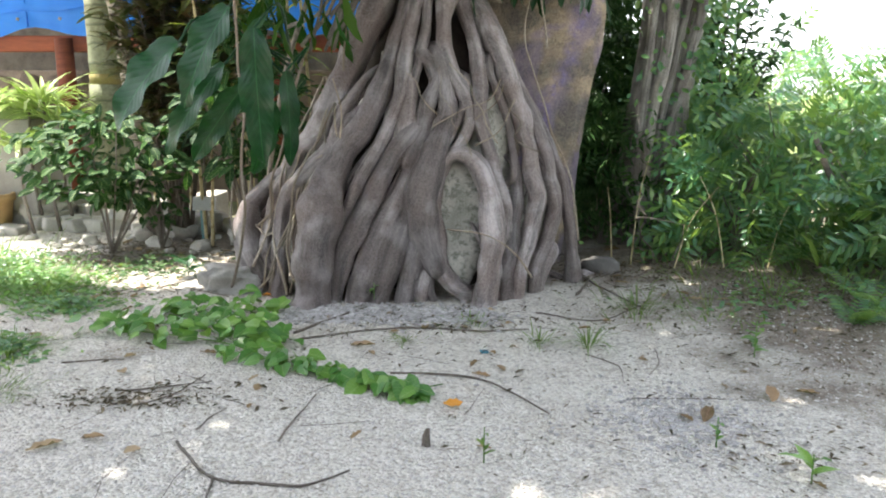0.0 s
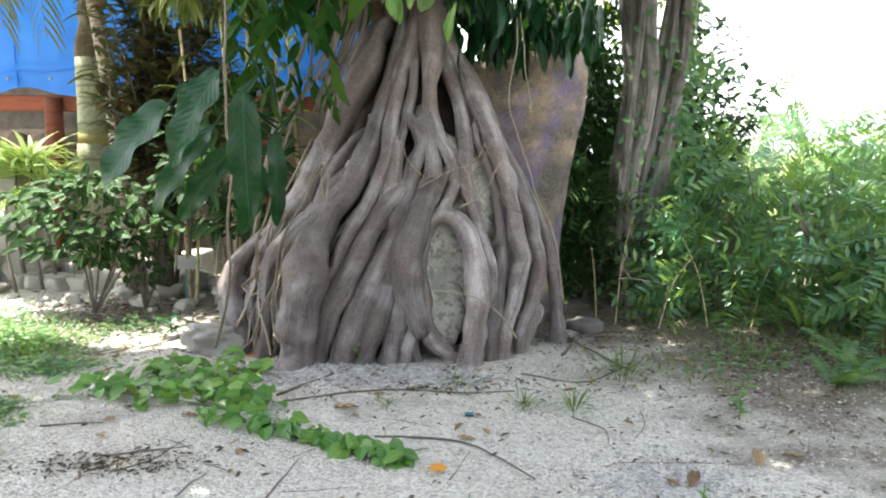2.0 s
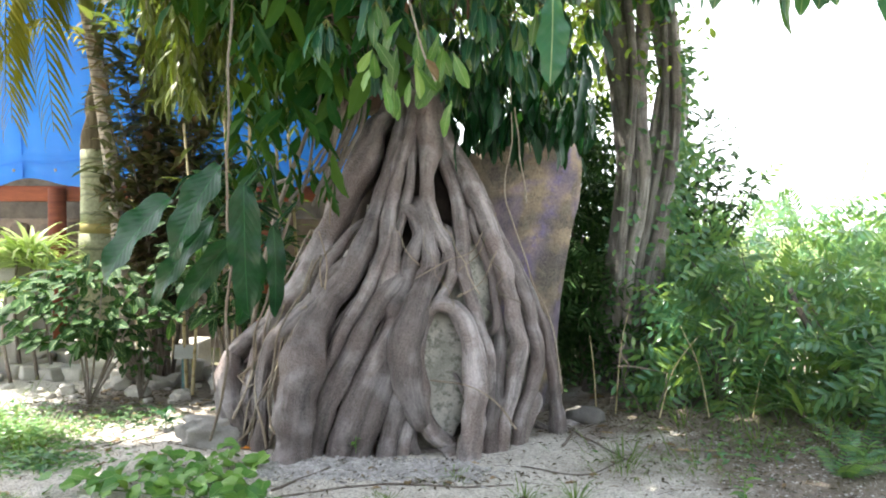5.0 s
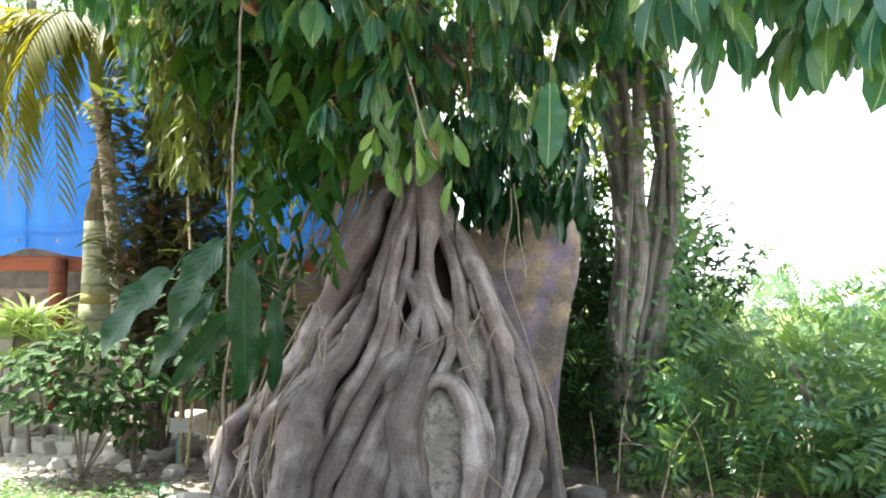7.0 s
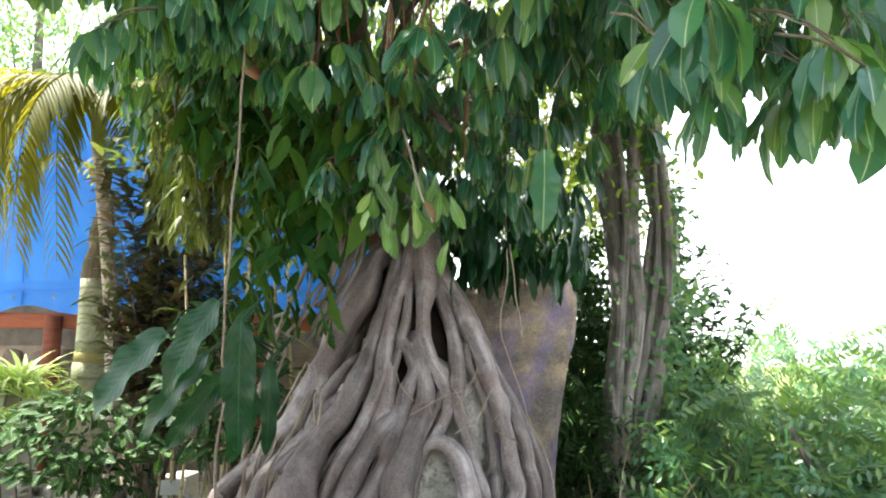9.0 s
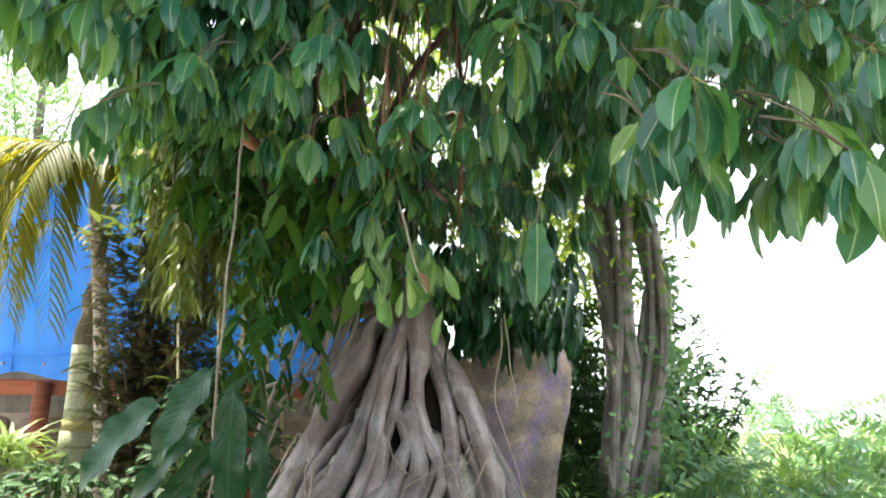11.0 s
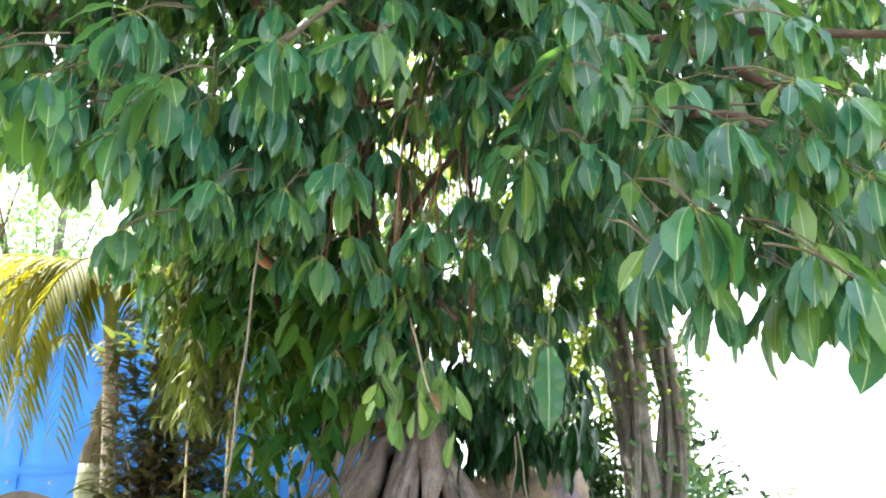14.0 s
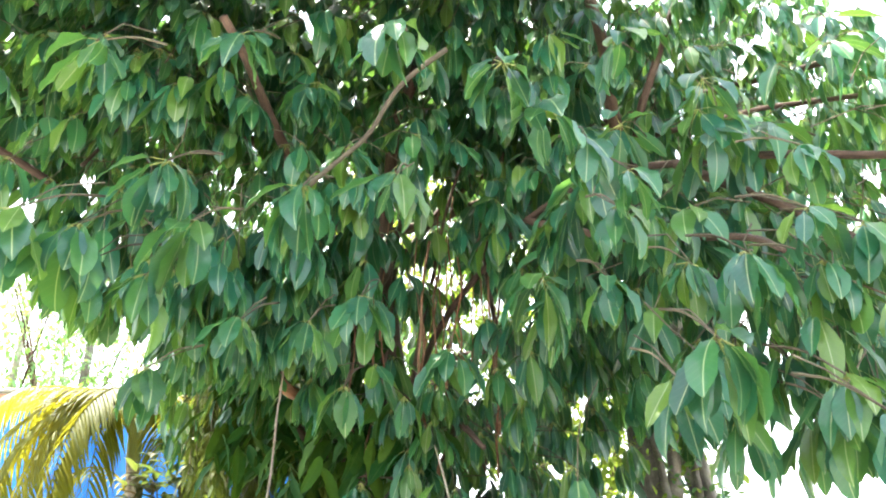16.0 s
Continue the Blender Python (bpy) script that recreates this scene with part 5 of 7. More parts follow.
def canes():
    rr = random.Random(8)
    for x, y, r in ((-2.6, 8.3, 0.02), (-2.45, 8.0, 0.018), (-2.0, 7.9, 0.02), (-1.8, 8.1, 0.022), (-1.6, 8.3, 0.02), (-2.2, 8.9, 0.02), (-1.5, 8.8, 0.02), (-3.33, 8.85, 0.030), (-3.22, 8.95, 0.024), (-2.95, 8.9, 0.022), (-2.3, 8.6, 0.02), (-2.1, 8.4, 0.022), (-1.9, 8.6, 0.02)):
        c = thing("cane", (x, y, 0), "thin yellowish cane with ringed joints", "cane", "canes behind the fig")
        part("stalk", tube(Geo(), glide([(x, y, -0.02), (x + rr.uniform(-0.05, 0.05), y, 1.2), (x + rr.uniform(-0.12, 0.1), y, rr.uniform(2.6, 3.4))], 8), (r, r * 0.8), 8), CANE, c)
        g = Geo()
        b = leaf_shape(0.34, 0.06, "lance", 0.01, 0.2, 0.5, 5, 2)
        for _ in range(26):
            z = rr.uniform(1.3, 3.6)
            a = rr.uniform(0, 6.28)
            lay(g, b, aim((x + rr.gauss(0, 0.08), y + rr.gauss(0, 0.08), z), (math.cos(a), math.sin(a), rr.uniform(-0.5, 0.6)), (0, 0, 1), rr.uniform(0.7, 1.2)))
        tagged(part("foliage", g, OLIVELEAF, c), kind="stuff")


canes()


def croton():
    rr = random.Random(31)
    s = thing("croton_shrub", (-2.95, 8.6, 0), "tall shrub with thin stems and dark reddish green leaves", "shrub")
    b = [leaf_shape(0.27, 0.085, "lance", 0.015, 0.25, 0.35, 5, k) for k in range(4)]
    g = Geo()
    for k in range(32):
        x, y = -2.95 + rr.gauss(0, 0.12), 8.6 + rr.gauss(0, 0.1)
        tip = (-2.88 + rr.uniform(-0.65, 0.75), 8.5 + rr.uniform(-0.4, 0.3), rr.uniform(1.6, 4.1))
        line = glide([(x, y, -0.02), ((x * 1.3 + tip[0] * 0.7) / 2, (y + tip[1]) / 2, tip[2] * 0.55), tip], 8)
        part("stem", tube(Geo(), line, (0.016, 0.011, 0.006), 6), DEADWOOD, s)
        for _ in range(90):
            q = line[rr.randint(len(line) // 2, len(line) - 1)]
            a = rr.uniform(0, 6.28)
            lay(g, rr.choice(b), aim(q + np.array((rr.gauss(0, 0.05), rr.gauss(0, 0.05), rr.gauss(0, 0.08))), (math.cos(a), math.sin(a), rr.uniform(-0.3, 0.8)), (0, 0, 1), rr.uniform(0.7, 1.25)))
    tagged(part("foliage", g, DARKLEAF, s), kind="stuff")


croton()


def hanging_green():
    """Slender drooping leaves above the shrub."""
    rr = random.Random(12)
    s = thing("drooping_creeper", (-2.5, 8.0, 4.6), "curtain of slender olive green leaves hanging from a branch", "creeper")
    b = [leaf_shape(0.26, 0.055, "lance", 0.02, 0.2, 0.4, 5, k) for k in range(4)]
    g = Geo()
    for k in range(100):
        y, z = rr.uniform(7.2, 8.6), rr.uniform(4.4, 6.0)
        x = rr.uniform(-0.362, -0.16) * y
        end = z - rr.uniform(0.8, 2.2)
        line = glide([(x, y, z), (x + rr.gauss(0, 0.1), y, (z + end) / 2), (x + rr.gauss(0, 0.12), y - 0.1, max(3.0, end))], 8)
        part("strand", tube(Geo(), line, (0.006, 0.003), 4), VINE, s)
        for q in line:
            for _ in range(4):
                a = rr.uniform(0, 6.28)
                lay(g, rr.choice(b), aim(q, (math.cos(a) * 0.6, math.sin(a) * 0.6, -rr.uniform(0.3, 1.2)), (math.cos(a), math.sin(a), 0.6), rr.uniform(0.6, 1.2)))
    tagged(part("foliage", g, OLIVELEAF, s), kind="stuff")


hanging_green()


# ---- climber with very large leaves ----
def climber():
    rr = random.Random(41)
    s = thing("large_leaved_climber", (-1.3, 6.6, 0), "climber with very large glossy green leaves hanging beside the roots", "climber")
    part("stem", tube(Geo(), glide([(-1.7, 6.9, 0.0), (-1.5, 6.6, 0.9), (-1.25, 6.3, 1.8), (-0.95, 6.3, 2.6), (-0.7, 6.5, 3.4), (-0.75, 6.7, 4.4)], 8), (0.022, 0.02, 0.015), 8, 0.1), VINE, s)
    # stalk end, tip, width, upper side
    for k, (a, b, w, up) in enumerate((((-1.25, 5.25, 2.02), (-1.23, 5.15, 1.10), 0.215, (0.1, -1, 0.3)), ((-1.42, 5.3, 2.16), (-1.78, 5.15, 1.52), 0.245, (-0.3, -1, 0.4)),
                                       ((-1.80, 5.4, 1.94), (-2.27, 5.2, 1.38), 0.285, (-0.2, -0.8, 0.7)), ((-1.55, 5.6, 1.80), (-2.05, 5.5, 1.16), 0.24, (-0.2, -1, 0.4)),
                                       ((-1.12, 5.6, 1.75), (-1.06, 5.55, 1.05), 0.17, (0.5, -1, 0.2)), ((-1.45, 5.7, 1.65), (-1.85, 5.65, 1.05), 0.24, (0.2, -1, 0.3)),
                                       ((-1.25, 5.7, 1.55), (-1.35, 5.7, 0.95), 0.22, (0.6, -0.9, 0.2)))):
        length = (Vector(b) - Vector(a)).length
        g = Geo()
        g.add(*leaf_shape(length, w * (1.12 if k < 3 else 0.85), "oblong", 0.034, 0.30, 0.34, 26, k))
        leaf = part("leaf", g, BIGLEAF, s)
        leaf.matrix_basis = aim(a, Vector(b) - Vector(a) + Vector((0, 0, 0.1)), up)
        leaf.matrix_parent_inverse = s.matrix_basis.inverted()
        part("stalk", tube(Geo(), glide([a, (Vector(a) + Vector((0.12, 0.25, 0.18))), (-1.2, 6.2, 1.95 - 0.05 * k)], 6), (0.008, 0.012), 6), BIGLEAF, s)
    # the leaves higher up, coloured dark for the shade under the crown
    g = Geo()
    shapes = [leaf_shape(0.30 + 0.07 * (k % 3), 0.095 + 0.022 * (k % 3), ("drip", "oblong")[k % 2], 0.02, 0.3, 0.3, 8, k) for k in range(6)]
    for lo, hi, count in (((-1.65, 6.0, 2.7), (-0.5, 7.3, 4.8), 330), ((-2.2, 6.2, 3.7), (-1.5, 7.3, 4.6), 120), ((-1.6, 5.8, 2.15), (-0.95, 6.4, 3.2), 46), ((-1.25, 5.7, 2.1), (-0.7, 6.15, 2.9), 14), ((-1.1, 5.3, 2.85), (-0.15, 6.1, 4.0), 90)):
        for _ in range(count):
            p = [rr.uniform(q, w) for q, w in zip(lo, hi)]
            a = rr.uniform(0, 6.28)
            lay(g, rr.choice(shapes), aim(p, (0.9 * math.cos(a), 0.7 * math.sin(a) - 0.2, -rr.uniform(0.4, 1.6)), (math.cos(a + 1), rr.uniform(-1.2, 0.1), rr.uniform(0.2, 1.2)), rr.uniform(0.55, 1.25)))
    tagged(part("foliage", g, SHADELEAF, s), kind="stuff")
    g = Geo()
    for _ in range(150):
        a = rr.uniform(0, 6.28)
        p = (rr.uniform(0.15, 1.45), rr.uniform(6.4, 7.2), rr.uniform(2.6, 3.5))
        lay(g, rr.choice(shapes), aim(p, (0.5 * math.cos(a), 0.4 * math.sin(a) - 0.2, -rr.uniform(0.6, 1.6)), (math.cos(a + 1), rr.uniform(-1.2, 0.1), rr.uniform(0.2, 1.2)), rr.uniform(0.5, 1.0)))
    for _ in range(60):
        a = rr.uniform(0, 6.28)
        p = (rr.uniform(0.30, 1.45), rr.uniform(6.65, 7.0), rr.uniform(2.55, 2.95))
        lay(g, rr.choice(shapes), aim(p, (0.4 * math.cos(a), 0.3 * math.sin(a) - 0.2, -1.2), (math.cos(a + 1), rr.uniform(-1.2, 0.1), rr.uniform(0.2, 1.2)), rr.uniform(0.5, 0.95)))
    for _ in range(120):
        a = rr.uniform(0, 6.28)
        p = (rr.uniform(-0.3, 1.7), rr.uniform(7.3, 8.3), rr.uniform(2.5, 3.7))
        lay(g, rr.choice(shapes), aim(p, (0.6 * math.cos(a), 0.4 * math.sin(a) - 0.2, -rr.uniform(0.4, 1.6)), (math.cos(a + 1), rr.uniform(-1.2, 0.1), rr.uniform(0.2, 1.2)), rr.uniform(0.6, 1.1)))
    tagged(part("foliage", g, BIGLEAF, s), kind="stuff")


climber()


# ---- hanging vines and aerial roots ----
def hanging(name, label, r, *pts, bark=VINE):
    s = thing(name, pts[-1], label, name.split("_")[-1], "vines hanging round the fig")
    line = glide(pts, 10)
    for q in line:
        q += np.array(noise.noise_vector(Vector(q) * 3)) * 0.035
    part("strand", tube(Geo(), line, (r, r, r * 1.4), 7, 0.15, r * 99), bark, s)


hanging("hanging_vine", "long pale vine hanging from the crown", 0.0085, (-1.24, 5.0, 4.9), (-1.25, 5.0, 4.25), (-1.30, 5.05, 3.2), (-1.33, 5.1, 2.2), (-1.36, 5.2, 1.75), (-1.32, 5.25, 1.6), (-1.38, 5.3, 1.2), (-1.45, 5.5, 0.7), (-1.66, 5.9, 0.1))
hanging("hanging_vine", "thin pale vine beside the roots", 0.010, (-1.05, 5.9, 1.85), (-1.25, 5.95, 1.2), (-1.4, 6.1, 0.75), (-1.42, 6.2, 0.35), (-1.25, 6.1, 0.02))
hanging("hanging_vine", "thin pale vine beside the roots", 0.010, (-0.85, 6.2, 1.5), (-1.1, 5.95, 1.0), (-1.2, 5.9, 0.6), (-1.18, 5.85, 0.25), (-0.95, 5.8, 0.02))
hanging("hanging_vine", "thin pale vine over the stone slab", 0.0065, (0.70, 6.5, 3.1), (0.72, 6.45, 2.5), (0.66, 6.4, 2.1), (0.78, 6.3, 1.6), (0.98, 6.2, 1.05), (1.12, 6.2, 0.4))
hanging("hanging_vine", "thin pale vine over the stone slab", 0.007, (0.74, 6.5, 2.9), (0.80, 6.5, 2.3), (0.84, 6.45, 1.95))
hanging("hanging_vine", "thin vine hanging before the dark root", 0.006, (-0.72, 6.1, 2.7), (-0.75, 6.1, 2.2), (-0.77, 6.1, 1.75))
hanging("hanging_vine", "thin vine hanging before the dark root", 0.006, (-0.85, 6.0, 1.7), (-0.78, 5.95, 1.45), (-0.80, 5.95, 1.25))
hanging("hanging_vine", "thin runner along the root", 0.007, (-1.7, 6.2, 0.9), (-1.72, 6.2, 0.5), (-1.6, 6.15, 0.2), (-1.75, 6.1, 0.02))
hanging("hanging_vine", "thin runner crossing the roots", 0.006, (0.55, 6.05, 1.55), (0.45, 6.0, 1.3), (0.25, 6.0, 1.18))
hanging("hanging_vine", "thin dry stem arching before the stone", 0.006, (0.05, 5.75, 0.58), (0.3, 5.65, 0.57), (0.55, 5.65, 0.42), (0.7, 5.7, 0.22))
hanging("hanging_vine", "bundle strand of brown vine by the stem", 0.012, (-0.5, 6.3, 3.4), (-0.62, 6.25, 2.9), (-0.8, 6.2, 2.4), (-1.1, 6.1, 1.95))
hanging("hanging_vine", "bundle strand of brown vine by the stem", 0.010, (-0.45, 6.3, 3.4), (-0.55, 6.2, 2.8), (-0.72, 6.15, 2.3))
hanging("hanging_vine", "bundle strand of brown vine by the stem", 0.011, (-0.6, 6.4, 3.3), (-0.66, 6.3, 2.7), (-0.95, 6.2, 2.25), (-1.2, 6.1, 2.1))

hanging("hanging_vine", "pale vine curling down over the outer roots", 0.009, (-1.00, 6.67, 1.72), (-1.12, 6.63, 1.45), (-1.18, 6.27, 1.07), (-1.34, 6.22, 0.79), (-1.38, 6.08, 0.54), (-1.28, 5.91, 0.26), (-1.24, 5.88, 0.02))
hanging("hanging_vine", "pale vine curling down over the outer roots", 0.009, (-1.04, 6.66, 1.65), (-1.27, 6.61, 1.23), (-1.40, 6.41, 0.91), (-1.41, 6.19, 0.66), (-1.45, 6.06, 0.41), (-1.52, 6.08, 0.23))
hanging("hanging_vine", "pale vine looping over the swollen root", 0.010, (-0.96, 6.10, 1.11), (-1.12, 6.15, 0.99), (-1.17, 6.01, 0.69), (-1.20, 5.91, 0.44), (-1.18, 5.86, 0.18), (-1.00, 5.77, 0.06))
hanging("hanging_vine", "pale vine looping over the swollen root", 0.007, (-1.67, 6.58, 0.89), (-1.64, 6.47, 0.61), (-1.46, 6.12, 0.49), (-1.38, 6.06, 0.51))
hanging("hanging_vine", "thin pale vine on the outer root", 0.007, (-1.75, 6.45, 0.42), (-1.67, 6.24, 0.28), (-1.55, 6.11, 0.20))
hanging("hanging_vine", "thin pale vine on the swollen root", 0.006, (-0.93, 5.89, 0.71), (-0.87, 5.80, 0.50), (-0.92, 5.76, 0.29), (-1.01, 5.77, 0.07))
hanging("hanging_vine", "thin stem crossing between the roots", 0.005, (-0.09, 5.97, 1.35), (0.14, 6.05, 1.48), (0.37, 6.19, 1.57), (0.56, 6.57, 1.86))
hanging("hanging_vine", "thin stem crossing between the roots", 0.005, (0.26, 6.06, 1.39), (0.44, 6.24, 1.57), (0.60, 6.67, 1.87))
hanging("hanging_vine", "thin vine hanging before the dark root", 0.006, (-0.98, 6.64, 1.72), (-0.86, 6.26, 1.48), (-0.83, 6.11, 1.26))


for k in range(8):
    rr = random.Random(610 + k)
    x = -0.42 - 0.05 * k + rr.gauss(0, 0.07)
    hanging("hanging_vine", "bundle strand of brown vine by the stem", rr.uniform(0.008, 0.016), (x * 0.8, 6.35, 3.7), (x, 6.22, 3.1), (x - 0.08 + rr.gauss(0, 0.03), 6.12, 2.5), (x * 1.15 - 0.15 + rr.gauss(0, 0.05), 6.08, rr.uniform(1.9, 2.2)), bark=DEADWOOD)
for k in range(20):
    rr = random.Random(660 + k)
    x, y, z = rr.uniform(-0.85, 0.5), rr.uniform(5.5, 6.3), rr.uniform(5.0, 6.6)
    hanging("aerial_root", "thin red-brown aerial root hanging beside the stem", rr.uniform(0.005, 0.012), (x, y, z), (x + rr.gauss(0, 0.06), y, z - 0.7), (x + rr.gauss(0, 0.08), y, z - 1.5), (x + rr.gauss(0, 0.1), y, z - rr.uniform(1.7, 2.4)), bark=REDBARK)
MIDLEAF = leafy("half_grown_leaf", (0.014, 0.07, 0.014), (0.024, 0.10, 0.018), (0.05, 0.14, 0.02), rough=0.33, glow=0.3)


def nest():
    rr = random.Random(23)
    for k in range(9):
        x, y, z = -0.62 + rr.gauss(0, 0.12), 5.75 + rr.gauss(0, 0.1), 3.35 + rr.gauss(0, 0.08)
        a, n = rr.uniform(0, 3.14), rr.uniform(0.08, 0.2)
        ob = part("stick", tube(Geo(), [(x - n * math.cos(a), y, z - n * 0.6 * math.sin(a)), (x, y + 0.03, z), (x + n * math.cos(a), y, z + n * 0.6 * math.sin(a))], (0.008, 0.005), 6, 0.2), LIMB)
        tagged(ob, "dry bare stick caught in the fork", "stick", "sticks caught in the crown")


nest()


def runners():
    rr = random.Random(19)
    for k in range(8):
        x, z = rr.uniform(-1.25, -0.6), rr.uniform(0.9, 1.9)
        pts = []
        for q in range(6):
            h = z * (1 - q / 5)
            xx = x - 0.55 * (q / 5) ** 0.8 + rr.gauss(0, 0.05)
            pts.append((xx, trunk_face(max(-1.7, xx), h) - rr.uniform(0.08, 0.22), max(0.01, h)))
        hanging("hanging_vine", "thin pale runner trailing down the roots", rr.uniform(0.006, 0.011), *pts)
    for k in range(4):
        x, z = rr.uniform(-0.5, 0.9), rr.uniform(1.4, 2.3)
        pts = [(x + rr.gauss(0, 0.05) + 0.06 * q, trunk_face(x, z - 0.12 * q) - 0.14, z - 0.12 * q) for q in range(rr.randint(4, 7))]
        hanging("hanging_vine", "thin pale runner trailing down the roots", rr.uniform(0.003, 0.006), *pts)


runners()


def young_spray():
    """The lime green tips that hang before the apex."""
    rr = random.Random(51)
    s = thing("hanging_spray", (0.05, 4.8, 2.9), "drooping spray of young lime green leaves with a withered leaf", "branch")
    part("twig", tube(Geo(), glide([(-0.2, 5.5, 3.6), (-0.1, 5.1, 3.2), (-0.02, 4.85, 2.85), (0.06, 4.8, 2.65)], 6), (0.010, 0.005), 6), VINE, s)
    b = [leaf_shape(0.20 + 0.02 * k, 0.075, "obovate", 0.02, 0.2, 0.3, 6, k) for k in range(4)]
    meshes = []
    for k in b:
        g = Geo()
        g.add(*k)
        m = g.mesh("leaf")
        m.materials.append(LEAFLIME if k is b[0] else MIDLEAF)
        meshes.append(m)
    for k in range(26):
        p = (rr.uniform(-0.34, 0.18), rr.uniform(4.75, 5.1), rr.uniform(2.55, 3.1))
        ob = part("leaf", rr.choice(meshes), LEAFLIME, s)
        ob.matrix_basis = aim(p, (rr.gauss(0, 0.35), rr.gauss(0, 0.3), -1), (rr.gauss(0, 0.6), -1, 0.2), rr.uniform(0.7, 1.15))
    g = Geo()
    g.add(*leaf_shape(0.16, 0.07, "oval", 0.06, 0.6, 0.6, 6, 9))
    ob = part("withered_leaf", g, DRY, s, "curled brown leaf")
    ob.matrix_basis = aim((0.0, 4.78, 2.78), (0.5, 0, -0.6), (0, -1, 0.4))
    # the pale wavy leaf
    s = thing("hanging_leaf", (0.57, 3.4, 2.75), "single long pale leaf with wavy margin hanging down", "leaf")
    g = Geo()
    g.add(*leaf_shape(0.40, 0.15, "oval", 0.05, 0.2, 0.15, 12, 3))
    ob = part("blade", g, LEAF, s)
    ob.matrix_basis = aim((0.57, 3.4, 2.75), (0.0, -0.05, -1), (0.2, -1, 0.2))
    part("stalk", tube(Geo(), glide([(0.57, 3.4, 2.75), (0.62, 3.5, 3.05), (0.77, 3.7, 3.35)], 4), (0.003, 0.004), 5), TWIG, s)


young_spray()


# ---- the planted bed by the shed ----
def sign():
    s = thing("plant_label", (-2.62, 8.3, 0), "small blank white plate on two stakes among the stones", "sign")
    bm = bmesh.new()
    box(bm, (0.25, 0.012, 0.15), (-2.60, 8.28, 0.42), (-12, 0, 0), 0.004)
    part("plate", bm, PLASTIC, s)
    bm = bmesh.new()
    box(bm, (0.05, 0.02, 0.42), (-2.63, 8.31, 0.18), bevel=0.004)
    part("stake", bm, STAKEBLUE, s, "blue-green stake")
    bm = bmesh.new()
    box(bm, (0.035, 0.02, 0.40), (-2.53, 8.31, 0.17), bevel=0.004)
    part("stake", bm, STAKEWOOD, s, "yellow wooden stake")


sign()


def planter():
    s = thing("planter", (-5.3, 9.5, 0), "square weathered concrete planter with a green painted rim", "planter")
    bm = bmesh.new()
    box(bm, (0.95, 0.9, 1.3), (-5.3, 9.5, 0.65), bevel=0.02)
    part("body", bm, CONCRETE, s)
    bm = bmesh.new()
    box(bm, (1.0, 0.95, 0.14), (-5.3, 9.5, 1.37), bevel=0.02)
    part("rim", bm, GREENRIM, s, "green painted rim")


planter()


def strap_plant(seed, place, count, length, width, material, name, label, category, lift=0.9, group=""):
    rr = random.Random(seed)
    s = thing(name, place, label, category, group)
    g = Geo()
    b = [leaf_shape(length, width, "strip", 0.008, 0.3, q, 7, k) for k, q in enumerate((0.5, 0.8, 1.0))]
    for k in range(count):
        a = rr.uniform(0, 6.28)
        r = rr.uniform(0, 0.35) * length
        lay(g, rr.choice(b), aim((place[0] + r * math.cos(a), place[1] + r * math.sin(a), place[2]), (math.cos(a), math.sin(a), lift * rr.uniform(0.5, 1.8)), (-math.cos(a), -math.sin(a), 1), rr.uniform(0.5, 1.1)))
    tagged(part("foliage", g, material, s), kind="stuff")
    return s


# Pale yellow-green leaf, its tones raised to carry the sun on the bed.
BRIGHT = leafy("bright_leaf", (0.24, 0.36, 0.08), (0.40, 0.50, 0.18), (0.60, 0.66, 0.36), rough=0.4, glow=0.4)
for k, (x, y, z) in enumerate(((-4.78, 9.0, 1.42), (-4.42, 9.0, 1.28), (-5.2, 8.9, 1.40), (-4.75, 8.7, 1.0), (-4.55, 8.9, 1.5))):
    plant = strap_plant(60 + k, (x, y, z), 60, 0.60, 0.062, BRIGHT, "spider_plant", "pale strap-leaved plant beside the planter, sunlight put into its leaf colour", "plant", group="plants by the planter")
    part("stalk", tube(Geo(), glide([(x + 0.05, y, -0.02), (x - 0.03, y, z * 0.5), (x, y, z)], 5), (0.022, 0.018, 0.014), 7, 0.2), DEADWOOD, plant)


def shrub(seed, place, size, count, material, label, blade=(0.10, 0.055)):
    rr = random.Random(seed)
    s = thing("shrub", (place[0], place[1], 0), label, "shrub")
    b = [leaf_shape(blade[0], blade[1], "oval", 0.02, 0.25, 0.2, 4, k) for k in range(3)]
    g = Geo()
    for k in range(9):
        a = rr.uniform(0, 6.28)
        tip = (place[0] + size[0] * 0.7 * math.cos(a), place[1] + size[1] * 0.7 * math.sin(a), place[2] + size[2] * rr.uniform(0.2, 0.9))
        part("stem", tube(Geo(), glide([(place[0], place[1], -0.02), ((place[0] + tip[0]) / 2 + 0.03, (place[1] + tip[1]) / 2, tip[2] * 0.6), tip], 6), (0.012, 0.006), 5), DEADWOOD, s)
    for k in range(count):
        a, q, h = rr.uniform(0, 6.28), math.sqrt(rr.uniform(0, 1)), rr.uniform(-1, 1)
        w = math.sqrt(1 - h * h) * (1 + 0.7 * noise.noise(Vector((a * 1.5, h * 3, seed))))
        p = (place[0] + size[0] * q * w * math.cos(a), place[1] + size[1] * q * w * math.sin(a), place[2] + size[2] * (0.5 + 0.5 * h))
        lay(g, rr.choice(b), aim(p, (math.cos(a) + rr.gauss(0, 0.6), math.sin(a) - 0.4 + rr.gauss(0, 0.6), rr.gauss(-0.2, 0.6)), (rr.gauss(0, 0.4), -0.6, 1), rr.uniform(0.6, 1.25)))
    tagged(part("foliage", g, material, s), kind="stuff")


